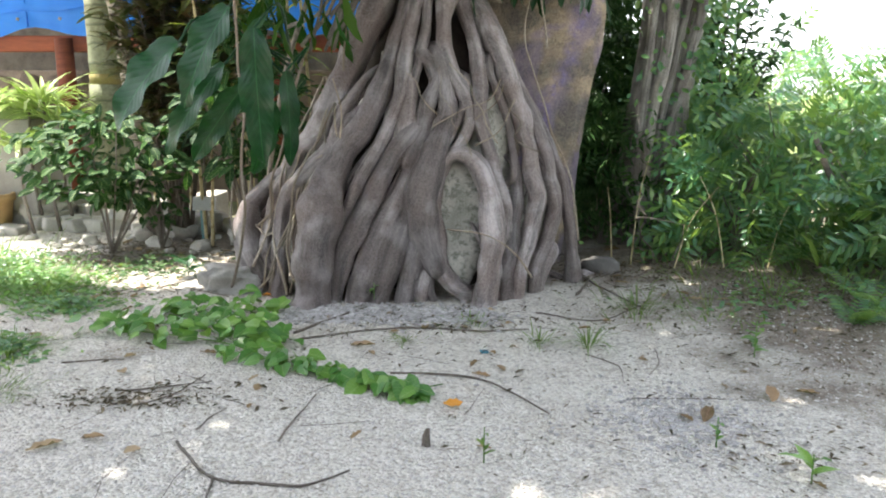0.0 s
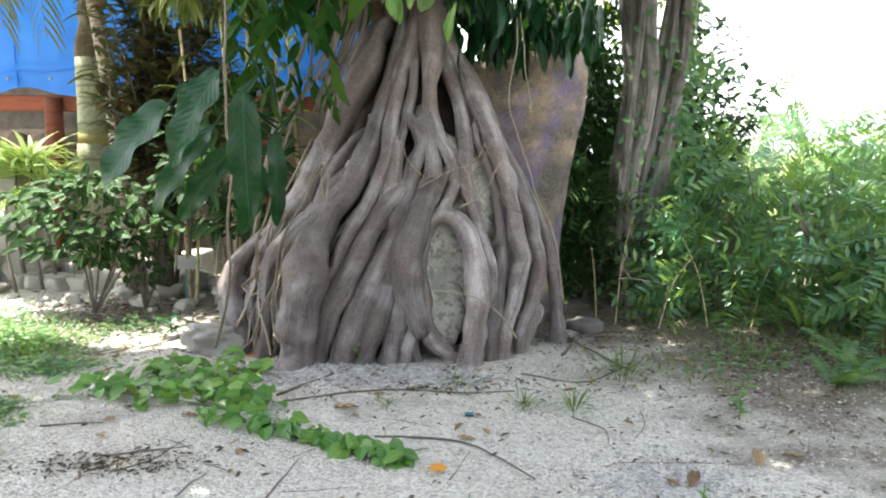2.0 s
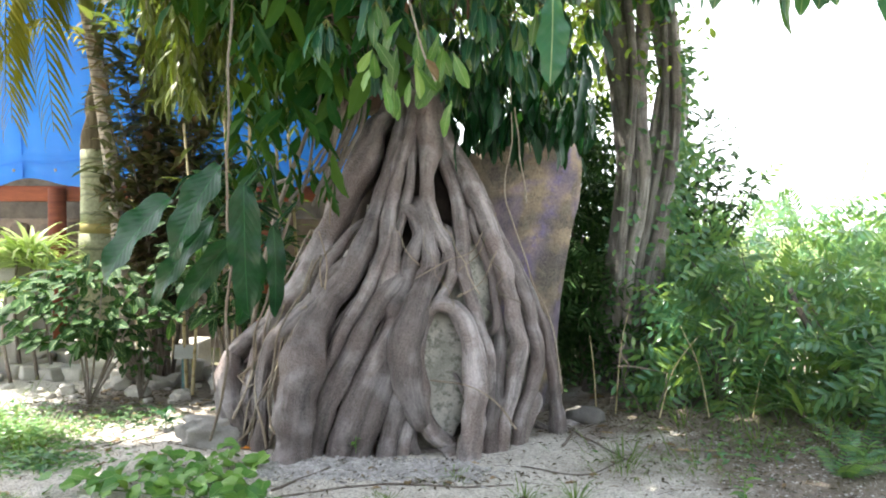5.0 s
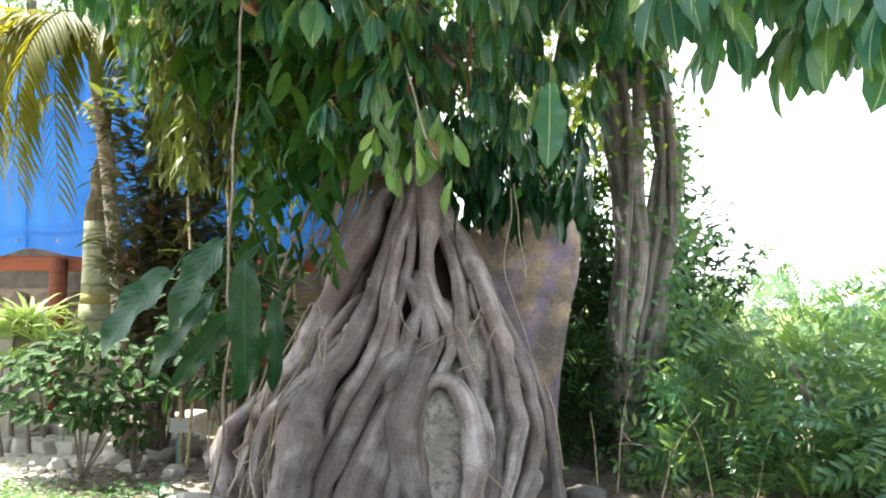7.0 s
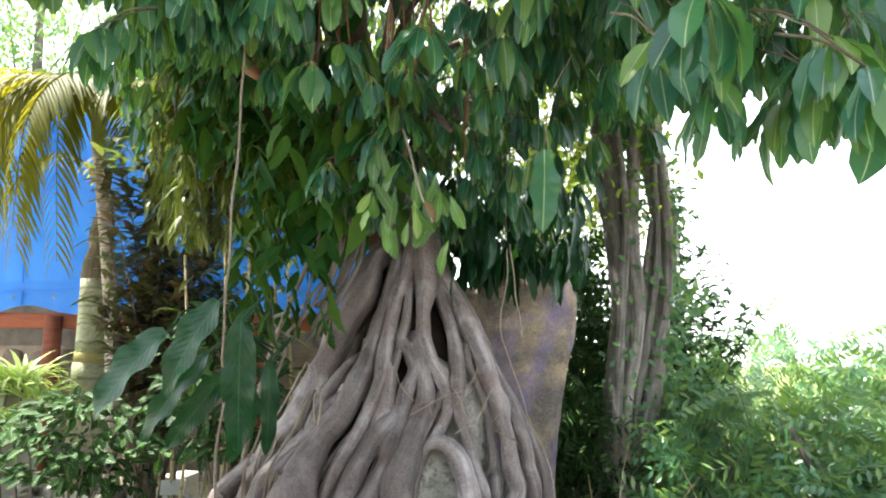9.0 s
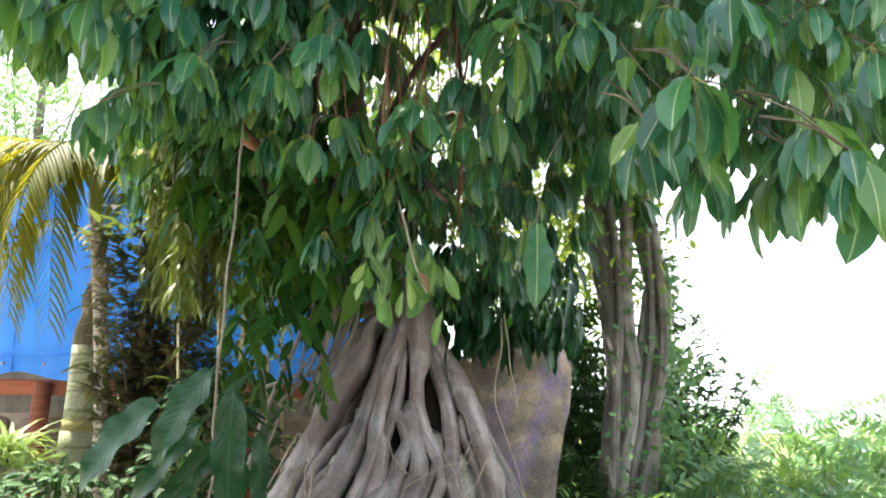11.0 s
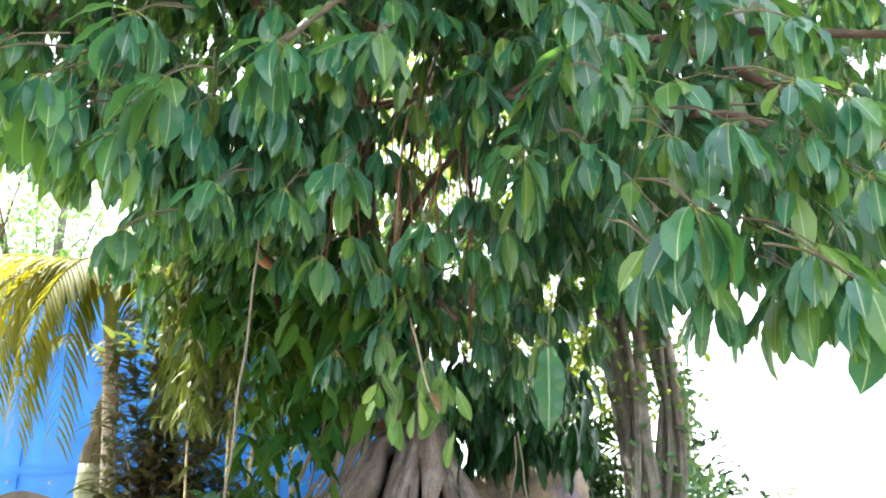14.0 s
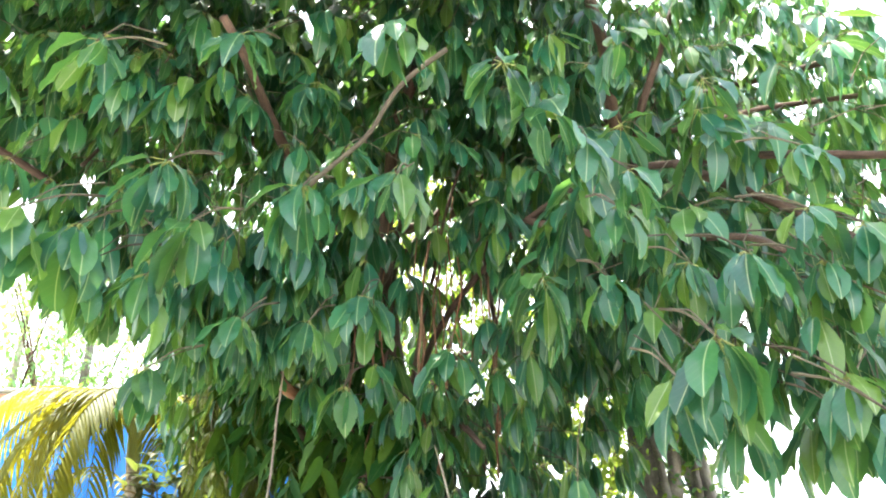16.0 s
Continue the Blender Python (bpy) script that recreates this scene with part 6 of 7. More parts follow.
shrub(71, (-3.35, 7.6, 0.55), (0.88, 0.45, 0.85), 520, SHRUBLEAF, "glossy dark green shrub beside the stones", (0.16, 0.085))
shrub(73, (-1.95, 7.7, 0.8), (0.6, 0.5, 1.5), 420, SHRUBLEAF, "understorey shrub behind the climber, its leaves coloured dark as shaded backing", (0.24, 0.085))
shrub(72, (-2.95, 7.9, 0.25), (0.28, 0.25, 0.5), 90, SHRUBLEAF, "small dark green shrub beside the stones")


def rubble():
    rr = random.Random(81)
    spots = [(-4.9, 9.3, 0.5), (-3.1, 9.0, 0.4), (-2.75, 8.9, 0.34), (-2.3, 8.7, 0.36), (-3.35, 8.4, 0.24), (-2.9, 8.4, 0.26), (-2.2, 8.2, 0.24), (-2.05, 8.9, 0.4), (-5.4, 9.0, 0.3), (-3.0, 8.0, 0.18), (-2.5, 7.8, 0.16), (-3.8, 8.1, 0.16)]
    for k, (x, y, size) in enumerate(spots):
        ob = part("stone", stone(k + 1, (size * rr.uniform(0.9, 1.5), size, size * rr.uniform(0.6, 0.9)), 3, 0.6), BEDSTONE)
        ob.matrix_basis = pose(x, y, -0.02, 0, 0, rr.uniform(0, 360))
        tagged(ob, "rough pale stone in the edging of the planted bed", "stone", "edging stones")
    for k in range(26):
        x, y = rr.uniform(-5.0, -2.9), rr.uniform(8.7, 9.9)
        high = 0.10 + 0.26 * (y - 8.7) / 1.2
        bm = bmesh.new()
        box(bm, (rr.uniform(0.22, 0.5), rr.uniform(0.2, 0.4), high), (0, 0, high / 2 - 0.02), (rr.uniform(-5, 5), rr.uniform(-5, 5), 0), 0.03)
        for q in bm.verts:
            q.co += Vector(noise.noise_vector(q.co * 6 + Vector((k, 0, 0)))) * 0.05
        ob = part("stone", bm, BEDSTONE)
        ob.matrix_basis = pose(x, y, 0, 0, 0, rr.uniform(0, 360))
        tagged(ob, "flat slab of broken pale stone on the bed, sunlight painted into its colour", "stone", "flat stones on the bed")
    for k in range(70):
        size = rr.uniform(0.03, 0.11)
        ob = part("stone", stone(k + 40, (size * 1.3, size, size * 0.7), 2), BEDSTONE)
        ob.matrix_basis = pose(rr.uniform(-5.2, -2.0), rr.uniform(7.6, 9.6), -0.01, 0, 0, rr.uniform(0, 360))
        tagged(ob, "small pale broken stone on the bed", "stone", "small stones on the bed")
    bm = bmesh.new()
    box(bm, (0.16, 0.14, 0.42), (0, 0, 0.2), (3, 2, 0), 0.02)
    ob = part("stump", bm, DEADWOOD)
    ob.matrix_basis = pose(-3.22, 8.45, 0)
    tagged(ob, "short grey wooden stump among the stones", "stump")


rubble()


def pot(x, y, r, h):
    s = thing("clay_pot", (x, y, 0), "ochre clay pot standing on the sunlit bed", "pot")
    bm = bmesh.new()
    profile = [(r * 0.62, 0.0), (r * 0.70, 0.02), (r * 0.92, h * 0.8), (r * 1.05, h * 0.82), (r * 1.05, h), (r * 0.9, h), (r * 0.86, h * 0.85), (0.01, h * 0.84)]
    rows = [[bm.verts.new((q * math.cos(2 * math.pi * k / 28), q * math.sin(2 * math.pi * k / 28), z)) for k in range(28)] for q, z in profile]
    for a, b in zip(rows, rows[1:]):
        for k in range(28):
            bm.faces.new((a[k], a[(k + 1) % 28], b[(k + 1) % 28], b[k]))
    ob = part("body", bm, OCHRE, s)
    ob.matrix_basis = pose(x, y, 0)


pot(-5.25, 8.9, 0.22, 0.45)


# ---- the clearing: stones, plants, sticks, leaves ----
def place_on(ob, x, y, turn=0.0, sink=0.0, tilt=(0, 0)):
    ob.matrix_basis = pose(x, y, ground_z(x, y) - sink, tilt[0], tilt[1], turn)
    return ob


tagged(place_on(part("stone", stone(7.3, (0.50, 0.34, 0.27), 4, 0.55, 1.6), PALE), -1.72, 6.15, 12, 0.02), "pale angular stone lying beside the roots", "stone")
tagged(place_on(part("stone", stone(9.1, (0.34, 0.24, 0.16), 3, 0.25), GREYROCK), 1.42, 6.75, -15, 0.02), "grey rounded stone beside the roots", "stone")


def creeper():
    rr = random.Random(91)
    s = thing("ground_creeper", (-1.5, 4.9, 0), "creeping vine with bright green heart-shaped leaves on the sand", "creeper")
    blades = [leaf_shape(0.088 + 0.012 * k, 0.080 + 0.008 * k, "heart", 0.02, 0.25, 0.25, 5, k) for k in range(4)]
    meshes = []
    for b in blades:
        g = Geo()
        g.add(*b)
        m = g.mesh("leaf")
        m.materials.append(CREEPLEAF)
        meshes.append(m)
    runs = [((-2.3, 5.05), (-1.9, 4.95), (-1.4, 4.75), (-1.0, 4.4), (-0.75, 4.22), (-0.45, 4.05), (-0.26, 3.92), (-0.15, 3.83)), ((-2.1, 5.5), (-1.7, 5.3), (-1.3, 5.0), (-1.05, 4.7)), ((-1.5, 5.6), (-1.3, 5.3), (-1.15, 5.0)), ((-2.2, 5.2), (-1.8, 5.15), (-1.5, 4.95), (-1.2, 4.6)), ((-0.3, 4.0), (-0.1, 3.98), (0.0, 4.02))]
    spots = []
    for k, run in enumerate(runs):
        line = glide([(x, y, ground_z(x, y) + 0.012) for x, y in run], 10)
        part("runner", tube(Geo(), line, (0.005, 0.004, 0.003), 5), CREEPLEAF, s)
        for q in line:
            many = (3 if q[0] < -1.05 else 2)
            spots += [(q[0] + rr.gauss(0, 0.10 if q[0] < -1.0 else 0.035), q[1] + rr.gauss(0, 0.11 if q[0] < -1.0 else 0.03)) for _ in range(many)]
    for x, y in spots[:290]:
        a = rr.uniform(0, 6.28)
        h = rr.uniform(0.03, 0.13) if x < -1.0 else rr.uniform(0.03, 0.07)
        ob = part("leaf", rr.choice(meshes), CREEPLEAF, s)
        ob.matrix_basis = aim((x, y, ground_z(x, y) + h), (math.cos(a), math.sin(a) - 0.4, rr.uniform(-0.5, 0.1)), (rr.gauss(0, 0.35), -0.5, 1), rr.uniform(0.7, 1.2))


creeper()


def stick(label, r, *xy, lift=0.0):
    line = glide([(x, y, ground_z(x, y) + r * 0.8 + lift * (k % 2)) for k, (x, y) in enumerate(xy)], 8)
    for q in line:
        q += np.array(noise.noise_vector(Vector((q[0] * 7, q[1] * 7, r * 900)))) * (0.014, 0.014, 0.003)
    r *= 0.75
    ob = part("stick", tube(Geo(), line, (r, r * 0.9, r * 0.5), 7, 0.25, r * 300), DEADWOOD)
    return tagged(ob, label, "stick", "sticks on the sand")


stick("thin brown stick lying curved on the sand", 0.010, (-0.31, 4.22), (-0.08, 4.21), (0.18, 4.13), (0.36, 3.94), (0.54, 3.62))
stick("forked dry stick on the sand", 0.010, (-1.24, 3.32), (-0.98, 2.99), (-0.71, 2.92), (-0.56, 2.92), (-0.40, 3.05))
stick("forked dry stick on the sand", 0.009, (-0.98, 2.99), (-0.96, 2.9), (-0.94, 2.78))
stick("dry twig on the sand", 0.008, (-2.29, 4.39), (-2.1, 4.44), (-1.95, 4.46))
stick("dry twig on the sand", 0.006, (-1.19, 3.44), (-1.16, 3.6), (-1.12, 3.71))
stick("thin pale root on the sand", 0.008, (-0.77, 3.32), (-0.74, 3.6), (-0.68, 3.90))
stick("dry twig in the litter", 0.008, (-1.75, 3.95), (-1.55, 4.0), (-1.30, 4.1))
stick("dry twig in the litter", 0.006, (-1.60, 3.75), (-1.45, 3.9), (-1.38, 4.2))
stick("pale dry stick leading from the roots", 0.013, (-1.01, 5.00), (-0.76, 5.40), (-0.57, 5.62))
stick("long dry stick lying below the roots", 0.010, (-0.95, 4.87), (-0.33, 5.12), (0.26, 5.06), (0.6, 5.1))
stick("pale broken stick beside the roots", 0.016, (1.08, 5.96), (1.17, 6.2), (1.27, 6.42))
stick("long dry stick by the grass", 0.012, (1.2, 6.6), (1.35, 6.0), (1.5, 5.5))
stick("long dry stick by the grass", 0.009, (0.7, 5.5), (1.1, 5.3), (1.5, 5.6))
stick("thin twig on the sand", 0.005, (1.0, 3.85), (1.3, 3.84), (1.65, 3.80))
stick("thin twig on the sand", 0.005, (0.9, 4.6), (1.05, 4.35), (1.02, 4.1))
stick("thin twig on the sand", 0.005, (1.35, 4.65), (1.3, 4.4), (1.2, 4.2))
for k in range(60):
    rr = random.Random(400 + k)
    x, y, a = rr.uniform(-2.8, 2.6), rr.uniform(2.9, 6.6), rr.uniform(0, 3.14)
    n = rr.uniform(0.04, 0.2)
    stick("short dry twig on the sand", rr.uniform(0.0015, 0.0035), (x - n * math.cos(a), y - n * math.sin(a)), (x, y + rr.uniform(-0.03, 0.03)), (x + n * math.cos(a), y + n * math.sin(a)))


for k in range(40):
    rr = random.Random(520 + k)
    x, y, a = rr.uniform(-3.3, -1.75), rr.uniform(5.9, 7.6), rr.uniform(0, 3.14)
    n = rr.uniform(0.08, 0.32)
    stick("dry twig in the litter beside the roots", rr.uniform(0.003, 0.009), (x - n * math.cos(a), y - n * math.sin(a)), (x, y + rr.uniform(-0.05, 0.05)), (x + n * math.cos(a), y + n * math.sin(a)))


def fallen(material, length, width, x, y, label, seed, curl=0.5, lift=0.012):
    g = Geo()
    g.add(*leaf_shape(length, width, "oval", 0.05, curl, -0.08, 6, seed))
    ob = part("fallen_leaf", g, material)
    ob.matrix_basis = pose(x, y, ground_z(x, y) + lift, random.Random(seed).uniform(-8, 8), random.Random(seed + 1).uniform(-10, 10), random.Random(seed).uniform(0, 360))
    tagged(ob, label, "leaf", "fallen leaves")


fallen(ORANGE, 0.10, 0.085, 0.10, 3.72, "bright orange fallen leaf on the sand", 3, 0.15, 0.03)
fallen(ORANGE, 0.20, 0.07, -1.28, 5.95, "orange fallen leaf beside the roots", 8)
for k, (x, y, n, label) in enumerate(((-0.43, 3.34, 0.08, "red-brown"), (0.22, 3.24, 0.08, "pale brown"), (1.72, 3.76, 0.16, "pale tan"), (1.28, 3.51, 0.15, "red-brown"), (-0.60, 4.73, 0.17, "tan"), (-1.77, 3.32, 0.16, "curled brown"), (-1.70, 3.34, 0.12, "curled brown"), (1.9, 3.9, 0.12, "brown"), (-2.6, 5.95, 0.14, "brown"), (0.3, 4.62, 0.08, "brown"), (1.54, 2.95, 0.09, "brown"), (-1.0, 3.7, 0.07, "yellowish"))):
    fallen(DRY, n, n * 0.5, x, y, label + " dry leaf fallen on the sand", 20 + k)
for k in range(110):
    rr = random.Random(700 + k)
    x = rr.uniform(-4.5, 4.0)
    y = rr.uniform(5.4, 8.6) if k < 80 else rr.uniform(3.0, 5.4)
    if abs(x + 0.3) < 1.3 and y > 5.7:
        x += math.copysign(1.9, x + 0.3)
    fallen(DRY, rr.uniform(0.06, 0.16), rr.uniform(0.03, 0.07), x, y, "dry brown leaf in the litter", 720 + k)


def sprout(x, y, count, length, width, material, label):
    rr = random.Random(int(x * 100) + 500)
    s = thing("seedling", (x, y, ground_z(x, y)), label, "seedling", "seedlings in the sand")
    for k in range(count):
        a = 6.28 * k / count + rr.uniform(-0.3, 0.3)
        g = Geo()
        g.add(*leaf_shape(length * rr.uniform(0.7, 1.1), width, "lance", 0.02, 0.3, 0.4, 5, k))
        ob = part("leaf", g, material, s)
        ob.matrix_basis = aim((x, y, ground_z(x, y) + 0.04 + 0.02 * k), (math.cos(a), math.sin(a), rr.uniform(0.2, 1.0)), (0, 0, 1))
    part("stem", tube(Geo(), [(x, y, ground_z(x, y) - 0.01), (x, y, ground_z(x, y) + 0.05 + 0.02 * count)], (0.004, 0.003), 5), material, s)


sprout(1.54, 2.95, 4, 0.15, 0.05, CREEPLEAF, "young plant with four long green leaves")
sprout(1.25, 3.26, 5, 0.06, 0.025, CREEPLEAF, "tiny green seedling in the sand")
sprout(0.18, 3.12, 6, 0.06, 0.02, GRASS, "tiny pale green seedling")
sprout(1.90, 4.46, 9, 0.10, 0.06, CREEPLEAF, "small leafy green plant in the sand")
sprout(-2.25, 6.6, 7, 0.22, 0.07, BIGLEAF, "dark green young plant by the litter")
sprout(-0.53, 5.72, 6, 0.09, 0.035, CREEPLEAF, "small green seedling growing on the roots")
sprout(-1.3, 4.35, 3, 0.07, 0.05, CREEPLEAF, "small green leaf tuft")


def tuft(seed, x, y, count, length, label, material=GRASS, spread=0.05, name="grass_tuft"):
    rr = random.Random(seed)
    s = thing(name, (x, y, ground_z(x, y)), label, "grass", "grass tufts")
    g = Geo()
    b = [leaf_shape(length, 0.006 + 0.012 * length, "strip", 0.0, 0.3, q, 5, k) for k, q in enumerate((0.3, 0.7, 1.1))]
    for _ in range(count):
        a = rr.uniform(0, 6.28)
        r = abs(rr.gauss(0, spread))
        px, py = x + r * math.cos(a), y + r * math.sin(a)
        lay(g, rr.choice(b), aim((px, py, ground_z(px, py) - 0.005), (math.cos(a) * 0.6, math.sin(a) * 0.6, rr.uniform(0.5, 1.6)), (-math.cos(a), -math.sin(a), 0.5), rr.uniform(0.5, 1.1)))
    tagged(part("grass", g, material, s), kind="stuff")


tuft(1, 0.94, 4.76, 40, 0.26, "sparse dry grass tuft in the sand", spread=0.04)
tuft(2, 0.63, 4.80, 40, 0.16, "short green grass tuft in the sand", spread=0.05)
tuft(3, 1.45, 5.5, 90, 0.26, "green grass at the foot of the bushes", spread=0.22)
tuft(4, 1.9, 5.25, 60, 0.26, "green grass at the foot of the bushes", spread=0.25)
tuft(5, 2.5, 5.6, 60, 0.40, "long grass at the foot of the bushes", spread=0.3)
tuft(6, 2.2, 6.4, 40, 0.50, "long grass at the foot of the bushes", spread=0.3)
tuft(7, 3.1, 5.8, 60, 0.5, "long grass at the foot of the bushes", spread=0.3)
tuft(8, -3.3, 6.2, 420, 0.22, "soft green grass patch at the clearing's edge", spread=0.35)
tuft(9, -3.9, 6.6, 420, 0.24, "soft green grass patch at the clearing's edge", spread=0.4)
tuft(10, -2.9, 5.7, 160, 0.15, "soft green grass patch at the clearing's edge", spread=0.25)
tuft(11, -2.75, 4.6, 260, 0.15, "thin grass at the clearing's edge", spread=0.2)
tuft(12, -2.5, 3.9, 200, 0.12, "thin grass at the clearing's edge", spread=0.15)
tuft(13, 0.2, 5.25, 60, 0.10, "short grass below the roots", spread=0.15)
tuft(14, -0.25, 4.85, 40, 0.10, "short grass in the sand", spread=0.06)
tuft(15, -4.4, 7.2, 500, 0.26, "soft green grass patch at the clearing's edge", spread=0.4)


def weeds(seed, x, y, count, spread, high, material, label):
    rr = random.Random(seed)
    s = thing("weed_patch", (x, y, ground_z(x, y)), label, "weeds", "weed patches")
    b = [leaf_shape(0.05 + 0.012 * k, 0.026, "oval", 0.01, 0.3, 0.3, 3, k) for k in range(3)]
    g = Geo()
    for _ in range(count):
        px, py = x + rr.gauss(0, spread), y + rr.gauss(0, spread * 0.7)
        h = abs(rr.gauss(0, 0.5)) * high * max(0.2, 1 - math.hypot(px - x, py - y) / spread / 2.5)
        a = rr.uniform(0, 6.28)
        lay(g, rr.choice(b), aim((px, py, ground_z(px, py) + h), (math.cos(a), math.sin(a), rr.uniform(-0.2, 0.7)), (rr.gauss(0, 0.4), -0.4, 1), rr.uniform(0.6, 1.3)))
    tagged(part("leafage", g, material, s), kind="stuff")


weeds(1, -3.5, 6.2, 1500, 0.38, 0.18, CREEPLEAF, "soft bright green weeds at the clearing's edge")
weeds(2, -4.2, 6.8, 1300, 0.45, 0.22, BUSHLEAF, "soft green weeds at the clearing's edge")
weeds(3, -2.85, 5.6, 420, 0.2, 0.1, BUSHLEAF, "low green weeds in the sand")
weeds(4, -2.9, 4.6, 420, 0.2, 0.10, BUSHLEAF, "low green weeds in the sand")
weeds(5, 2.4, 5.5, 110, 0.3, 0.15, BUSHLEAF, "low green weeds on the sandy bank")
weeds(6, -2.7, 6.9, 300, 0.3, 0.12, SHRUBLEAF, "dark low weeds in the litter")


def debris(seed, x, y, count, spread, label):
    """Crumbled bark and leaf bits."""
    rr = random.Random(seed)
    g = Geo()
    b = [leaf_shape(0.018 + 0.009 * k, 0.008 + 0.003 * k, "oval", 0.05, 0.5, 0.3, 2, k) for k in range(4)]
    for _ in range(count):
        px, py = x + rr.gauss(0, spread[0]), y + rr.gauss(0, spread[1])
        a = rr.uniform(0, 6.28)
        lay(g, rr.choice(b), aim((px, py, ground_z(px, py) + rr.uniform(0.004, 0.02)), (math.cos(a), math.sin(a), rr.uniform(-0.2, 0.4)), (rr.gauss(0, 0.5), rr.gauss(0, 0.5), 1), rr.uniform(0.5, 1.6)))
    tagged(part("litter", g, LITTER), label, "litter", kind="stuff")


LITTER = leafy("litter_bits", (0.035, 0.028, 0.022), (0.09, 0.07, 0.052), (0.22, 0.17, 0.12), rough=0.9, spec=0.1, glow=0.05, vein=(0.1, 0.08, 0.06))
debris(1, -1.62, 3.85, 380, (0.26, 0.10), "patch of dark crumbled leaf litter on the sand")
debris(2, -2.6, 6.9, 1500, (0.8, 0.6), "brown leaf litter beside the roots")
debris(3, 1.9, 6.6, 1700, (0.7, 0.5), "brown leaf litter below the bushes")
debris(8, 2.9, 5.6, 1200, (0.5, 0.4), "brown leaf litter on the sandy bank")
debris(9, -3.2, 7.6, 1600, (0.6, 0.5), "brown leaf litter on the bed")
debris(4, 1.5, 3.2, 140, (0.3, 0.14), "dark litter crumbs on the sand")
debris(5, 0.0, 4.4, 350, (1.6, 0.9), "scattered litter crumbs on the sand")
debris(6, -0.2, 5.3, 600, (1.2, 0.25), "litter crumbs below the roots")
debris(7, 2.3, 4.8, 700, (0.6, 0.6), "brown litter on the sandy bank")


def fern(seed, x, y, count, length):
    rr = random.Random(seed)
    s = thing("fern", (x, y, ground_z(x, y)), "green fern arching over the sandy bank", "fern", "ferns on the bank")
    b = leaf_shape(0.085, 0.024, "strip", 0.0, 0.2, 0.2, 2, 1)
    for _ in range(count):
        g = Geo()
        a = rr.uniform(0, 6.28)
        pinnate(rr, g, Vector((x, y, ground_z(x, y))), Vector((math.cos(a), math.sin(a), rr.uniform(0.4, 1.2))), length * rr.uniform(0.7, 1.1), 14, b)
        part("frond", g, BUSHLEAF, s)


strap_plant(75, (3.15, 6.2, 0.22), 34, 0.62, 0.045, BUSHLEAF, "strap_leaved_plant", "rosette of long green strap leaves below the bushes", "plant", 0.8)
strap_plant(76, (3.75, 5.7, 0.2), 26, 0.55, 0.045, BUSHLEAF, "strap_leaved_plant", "rosette of long green strap leaves below the bushes", "plant", 0.8)
fern(1, 2.75, 4.95, 9, 0.42)
fern(2, 3.05, 5.2, 9, 0.5)
fern(3, 2.9, 6.6, 10, 0.75)
fern(4, 3.4, 6.6, 10, 0.7)


def sapling():
    rr = random.Random(61)
    s = thing("sapling", (3.0, 8.5, 0), "thin sapling with sparse small leaves against the sky", "sapling")
    b = [leaf_shape(0.14, 0.065, "oval", 0.02, 0.2, 0.2, 4, k) for k in range(3)]
    g = Geo()
    for tip in ((3.1, 8.5, 3.1), (3.4, 8.5, 2.7), (3.75, 8.5, 2.4), (2.9, 8.4, 3.4), (3.5, 8.6, 2.2), (2.85, 8.5, 2.5), (3.3, 8.6, 2.95)):
        line = glide([(3.0, 8.5, 0), ((3.0 + tip[0]) / 2 - 0.05, 8.5, tip[2] * 0.6), tip], 12)
        part("stem", tube(Geo(), line, (0.018, 0.012, 0.005), 5), DEADWOOD, s)
        for q in line[9:]:
            for _ in range(6):
                a = rr.uniform(0, 6.28)
                lay(g, rr.choice(b), aim(q + np.array((rr.gauss(0, 0.07), rr.gauss(0, 0.07), rr.gauss(0, 0.05))), (math.cos(a), math.sin(a), rr.uniform(-0.8, 0.3)), (0, -0.5, 1), rr.uniform(0.6, 1.2)))
    tagged(part("foliage", g, SHRUBLEAF, s), kind="stuff")


sapling()


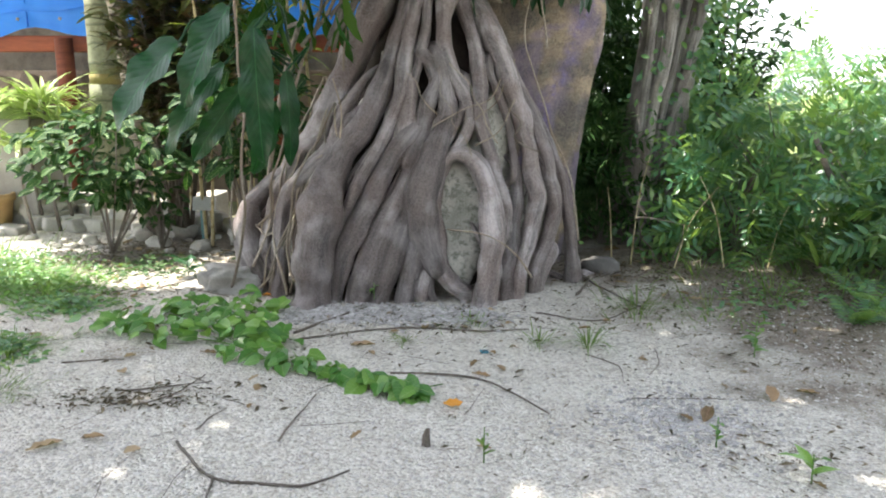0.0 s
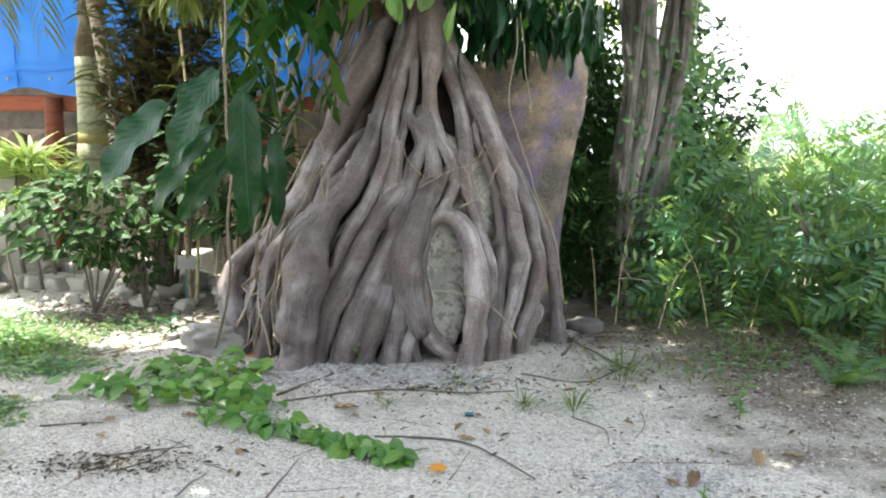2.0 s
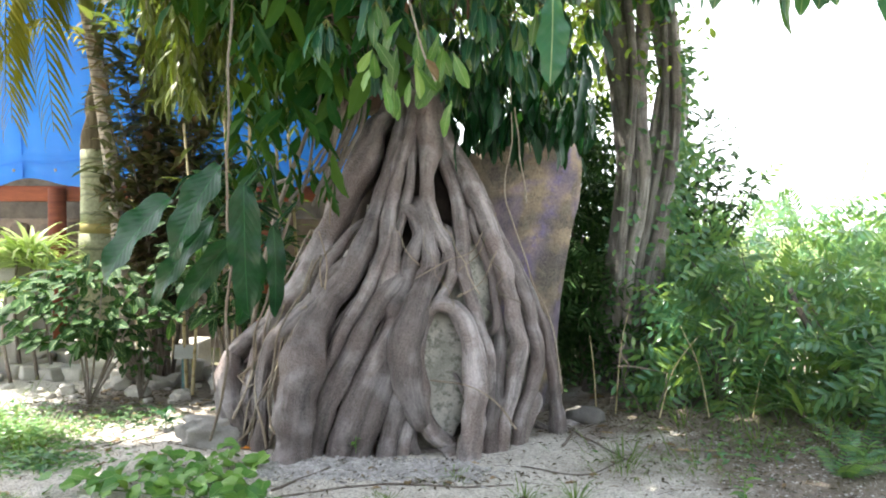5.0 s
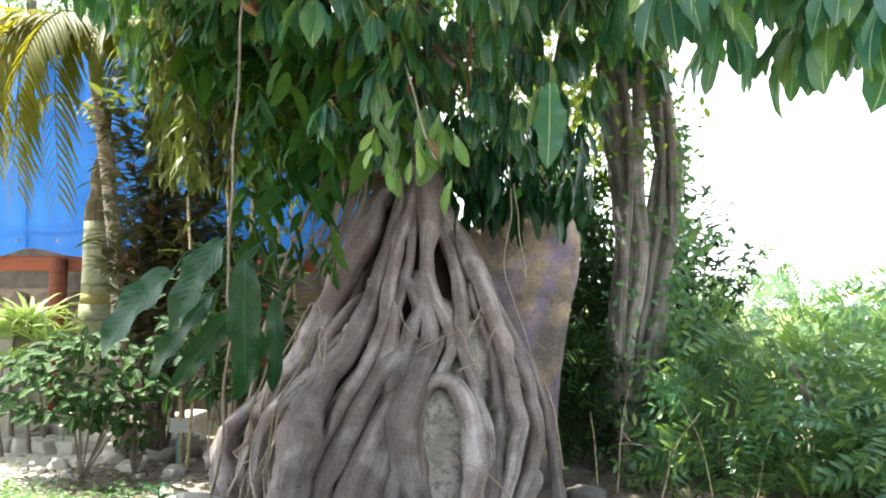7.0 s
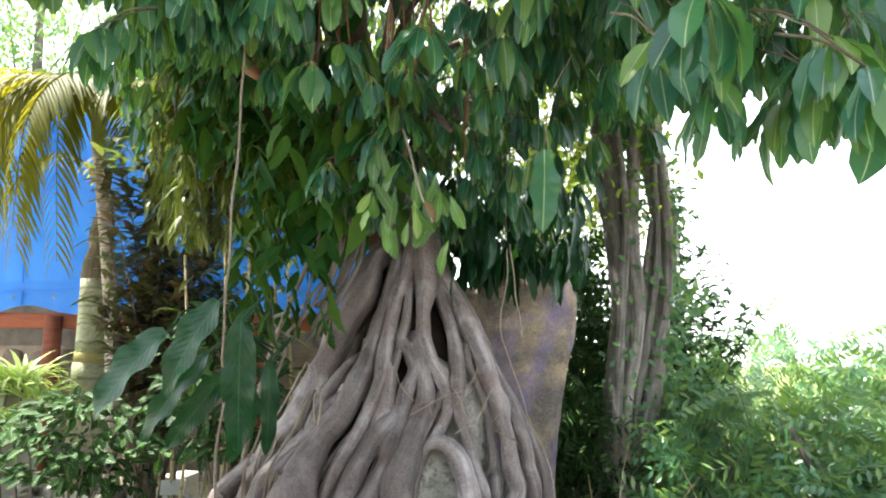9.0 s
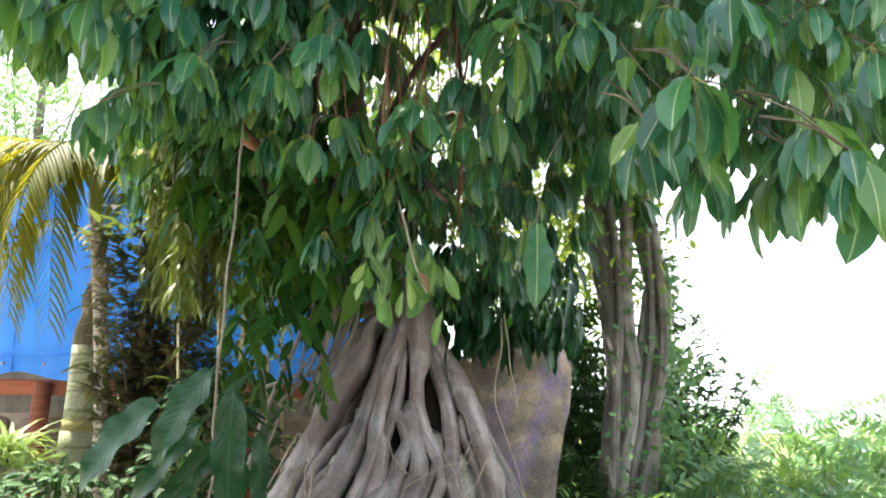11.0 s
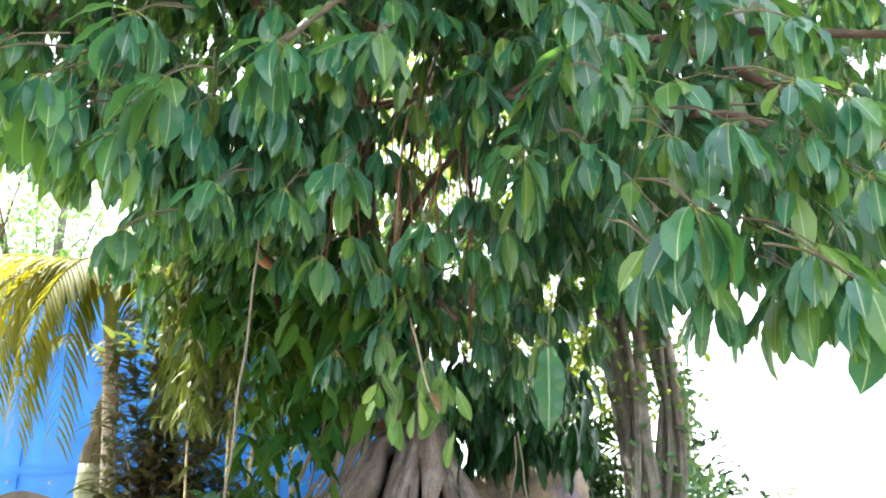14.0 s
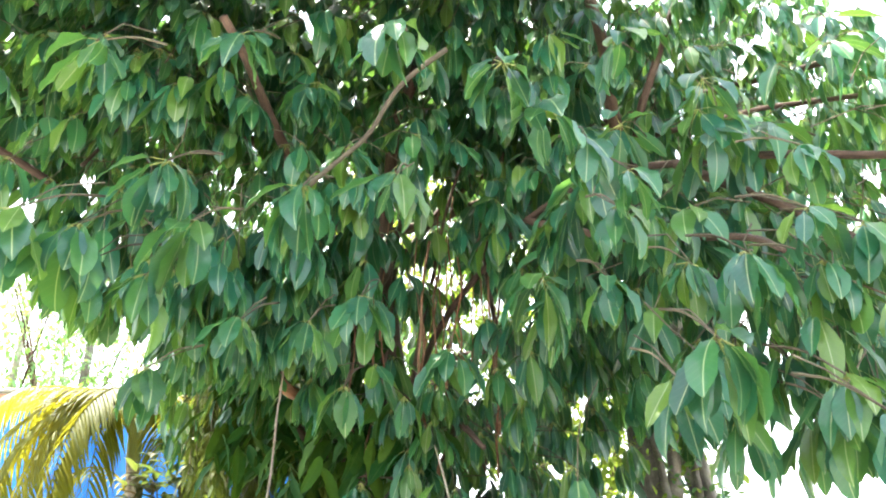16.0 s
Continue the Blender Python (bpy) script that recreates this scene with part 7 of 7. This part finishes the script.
def dead_branch():
    s = thing("dead_branch", (1.87, 6.85, 0), "pale dead forked branch lying on the litter", "branch")
    for r, pts in ((0.008, ((1.95, 6.9, 0.05), (1.90, 6.85, 0.20), (1.78, 6.8, 0.34), (1.80, 6.8, 0.46))), (0.008, ((1.72, 6.8, 0.50), (1.85, 6.8, 0.50), (2.2, 6.9, 0.42), (2.5, 7.0, 0.30))), (0.008, ((2.2, 6.9, 0.42), (2.15, 6.8, 0.3), (2.05, 6.7, 0.15))), (0.009, ((1.82, 6.8, 0.52), (1.75, 6.8, 0.62), (1.78, 6.8, 0.7)))):
        part("stem", tube(Geo(), glide(pts, 6), (r, r * 0.6), 7, 0.3), VINE, s)
    d = thing("leaning_stem", (3.75, 6.6, 0), "pale bare stem leaning among the bushes", "stem")
    part("stem", tube(Geo(), glide([(3.9, 6.5, -0.03), (3.6, 6.6, 0.5), (3.38, 6.7, 0.9), (3.3, 6.9, 1.25)], 7), (0.045, 0.035, 0.02), 9, 0.2), DEADWOOD, d)
    for k, (x, y, lean, high) in enumerate(((1.75, 7.0, 0.12, 1.05), (2.05, 6.7, 0.35, 0.8), (1.6, 7.1, -0.08, 0.75), (2.5, 6.6, -0.3, 0.9), (2.8, 6.5, 0.25, 0.85))):
        t = thing("dry_stalk", (x, y, 0), "thin dry yellowish stalk standing in the litter", "stalk", "dry stalks below the bushes")
        part("stalk", tube(Geo(), glide([(x, y, -0.02), (x + lean * 0.4, y, high * 0.6), (x + lean, y - 0.05, high)], 6), (0.008, 0.005, 0.003), 6, 0.15), CANE, t)
    p = thing("post", (3.36, 5.35, 0), "rusty brown post at the edge of the bushes", "post")
    part("shaft", tube(Geo(), [(3.36, 5.35, z) for z in np.linspace(-0.05, 0.46, 6)], (0.05, 0.05), 12, 0.05), REDWOOD, p)


dead_branch()
bm = bmesh.new()
box(bm, (0.05, 0.035, 0.012), (0, 0, 0.008), (8, 5, 0), 0.004)
tagged(place_on(part("plastic_scrap", bm, BLUEBIT), 0.26, 4.62, 20), "small blue plastic scrap on the sand", "scrap")
tagged(place_on(part("stub", tube(Geo(), [(0, 0, -0.02), (0.005, 0, 0.05), (0.012, 0, 0.085)], (0.022, 0.018, 0.010), 9, 0.5), DEADWOOD), -0.08, 3.3), "short grey broken stub standing in the sand", "stub")


# ---- gravel ----
def gravel(name, seed, material, label, spots):
    """Loose pebbles: each an uneven eight-sided lump."""
    rr = np.random.RandomState(seed)
    g = Geo()
    ring = [(math.cos(a), math.sin(a)) for a in np.arange(6) * math.pi / 3]
    base = np.array([(0.5 * x, 0.5 * y, -0.3) for x, y in ring] + [(x, y, 0.1) for x, y in ring] + [(0.55 * x, 0.55 * y, 0.62) for x, y in ring])
    faces = [(k, (k + 1) % 6, 6 + (k + 1) % 6, 6 + k) for k in range(6)] + [(6 + k, 6 + (k + 1) % 6, 12 + (k + 1) % 6, 12 + k) for k in range(6)] + [(12, 13, 14, 15), (12, 15, 16, 17)]
    for x, y, size in spots(rr):
        v = base * (1 + rr.uniform(-0.28, 0.28, base.shape)) * np.array((1, rr.uniform(0.6, 1), rr.uniform(0.45, 0.8))) * size / 2
        a = rr.uniform(0, 6.28)
        v = v @ np.array(((math.cos(a), math.sin(a), 0), (-math.sin(a), math.cos(a), 0), (0, 0, 1)))
        g.add(v + np.array((x, y, ground_z(x, y) + 0.1 * size)), faces, v[:, :2])
    ob = part(name, g, material, smooth=False)
    tagged(ob, label, "gravel", kind="stuff")


def wide(rr):
    for _ in range(22000):
        y = 2.6 + 3.6 * rr.rand() ** 1.5
        yield rr.uniform(-0.72, 0.72) * y, y, 0.006 + 0.020 * rr.rand() ** 2.5


def heap(rr):
    for _ in range(2300):
        a = rr.rand()
        yield -1.25 + 1.6 * a + rr.normal(0, 0.08), 5.50 - 0.10 * a + rr.normal(0, 0.13), 0.020 + 0.042 * rr.rand() ** 2


def patch(rr):
    for _ in range(1100):
        yield rr.normal(1.2, 0.22), rr.normal(3.55, 0.22), 0.012 + 0.025 * rr.rand() ** 2


gravel("gravel", 1, PEBBLE, "fine pale coral gravel over the clearing", wide)
gravel("gravel", 2, GREYPEBBLE, "heap of grey broken gravel below the roots", heap)
gravel("gravel", 3, GREYPEBBLE, "patch of bluish grey gravel", patch)
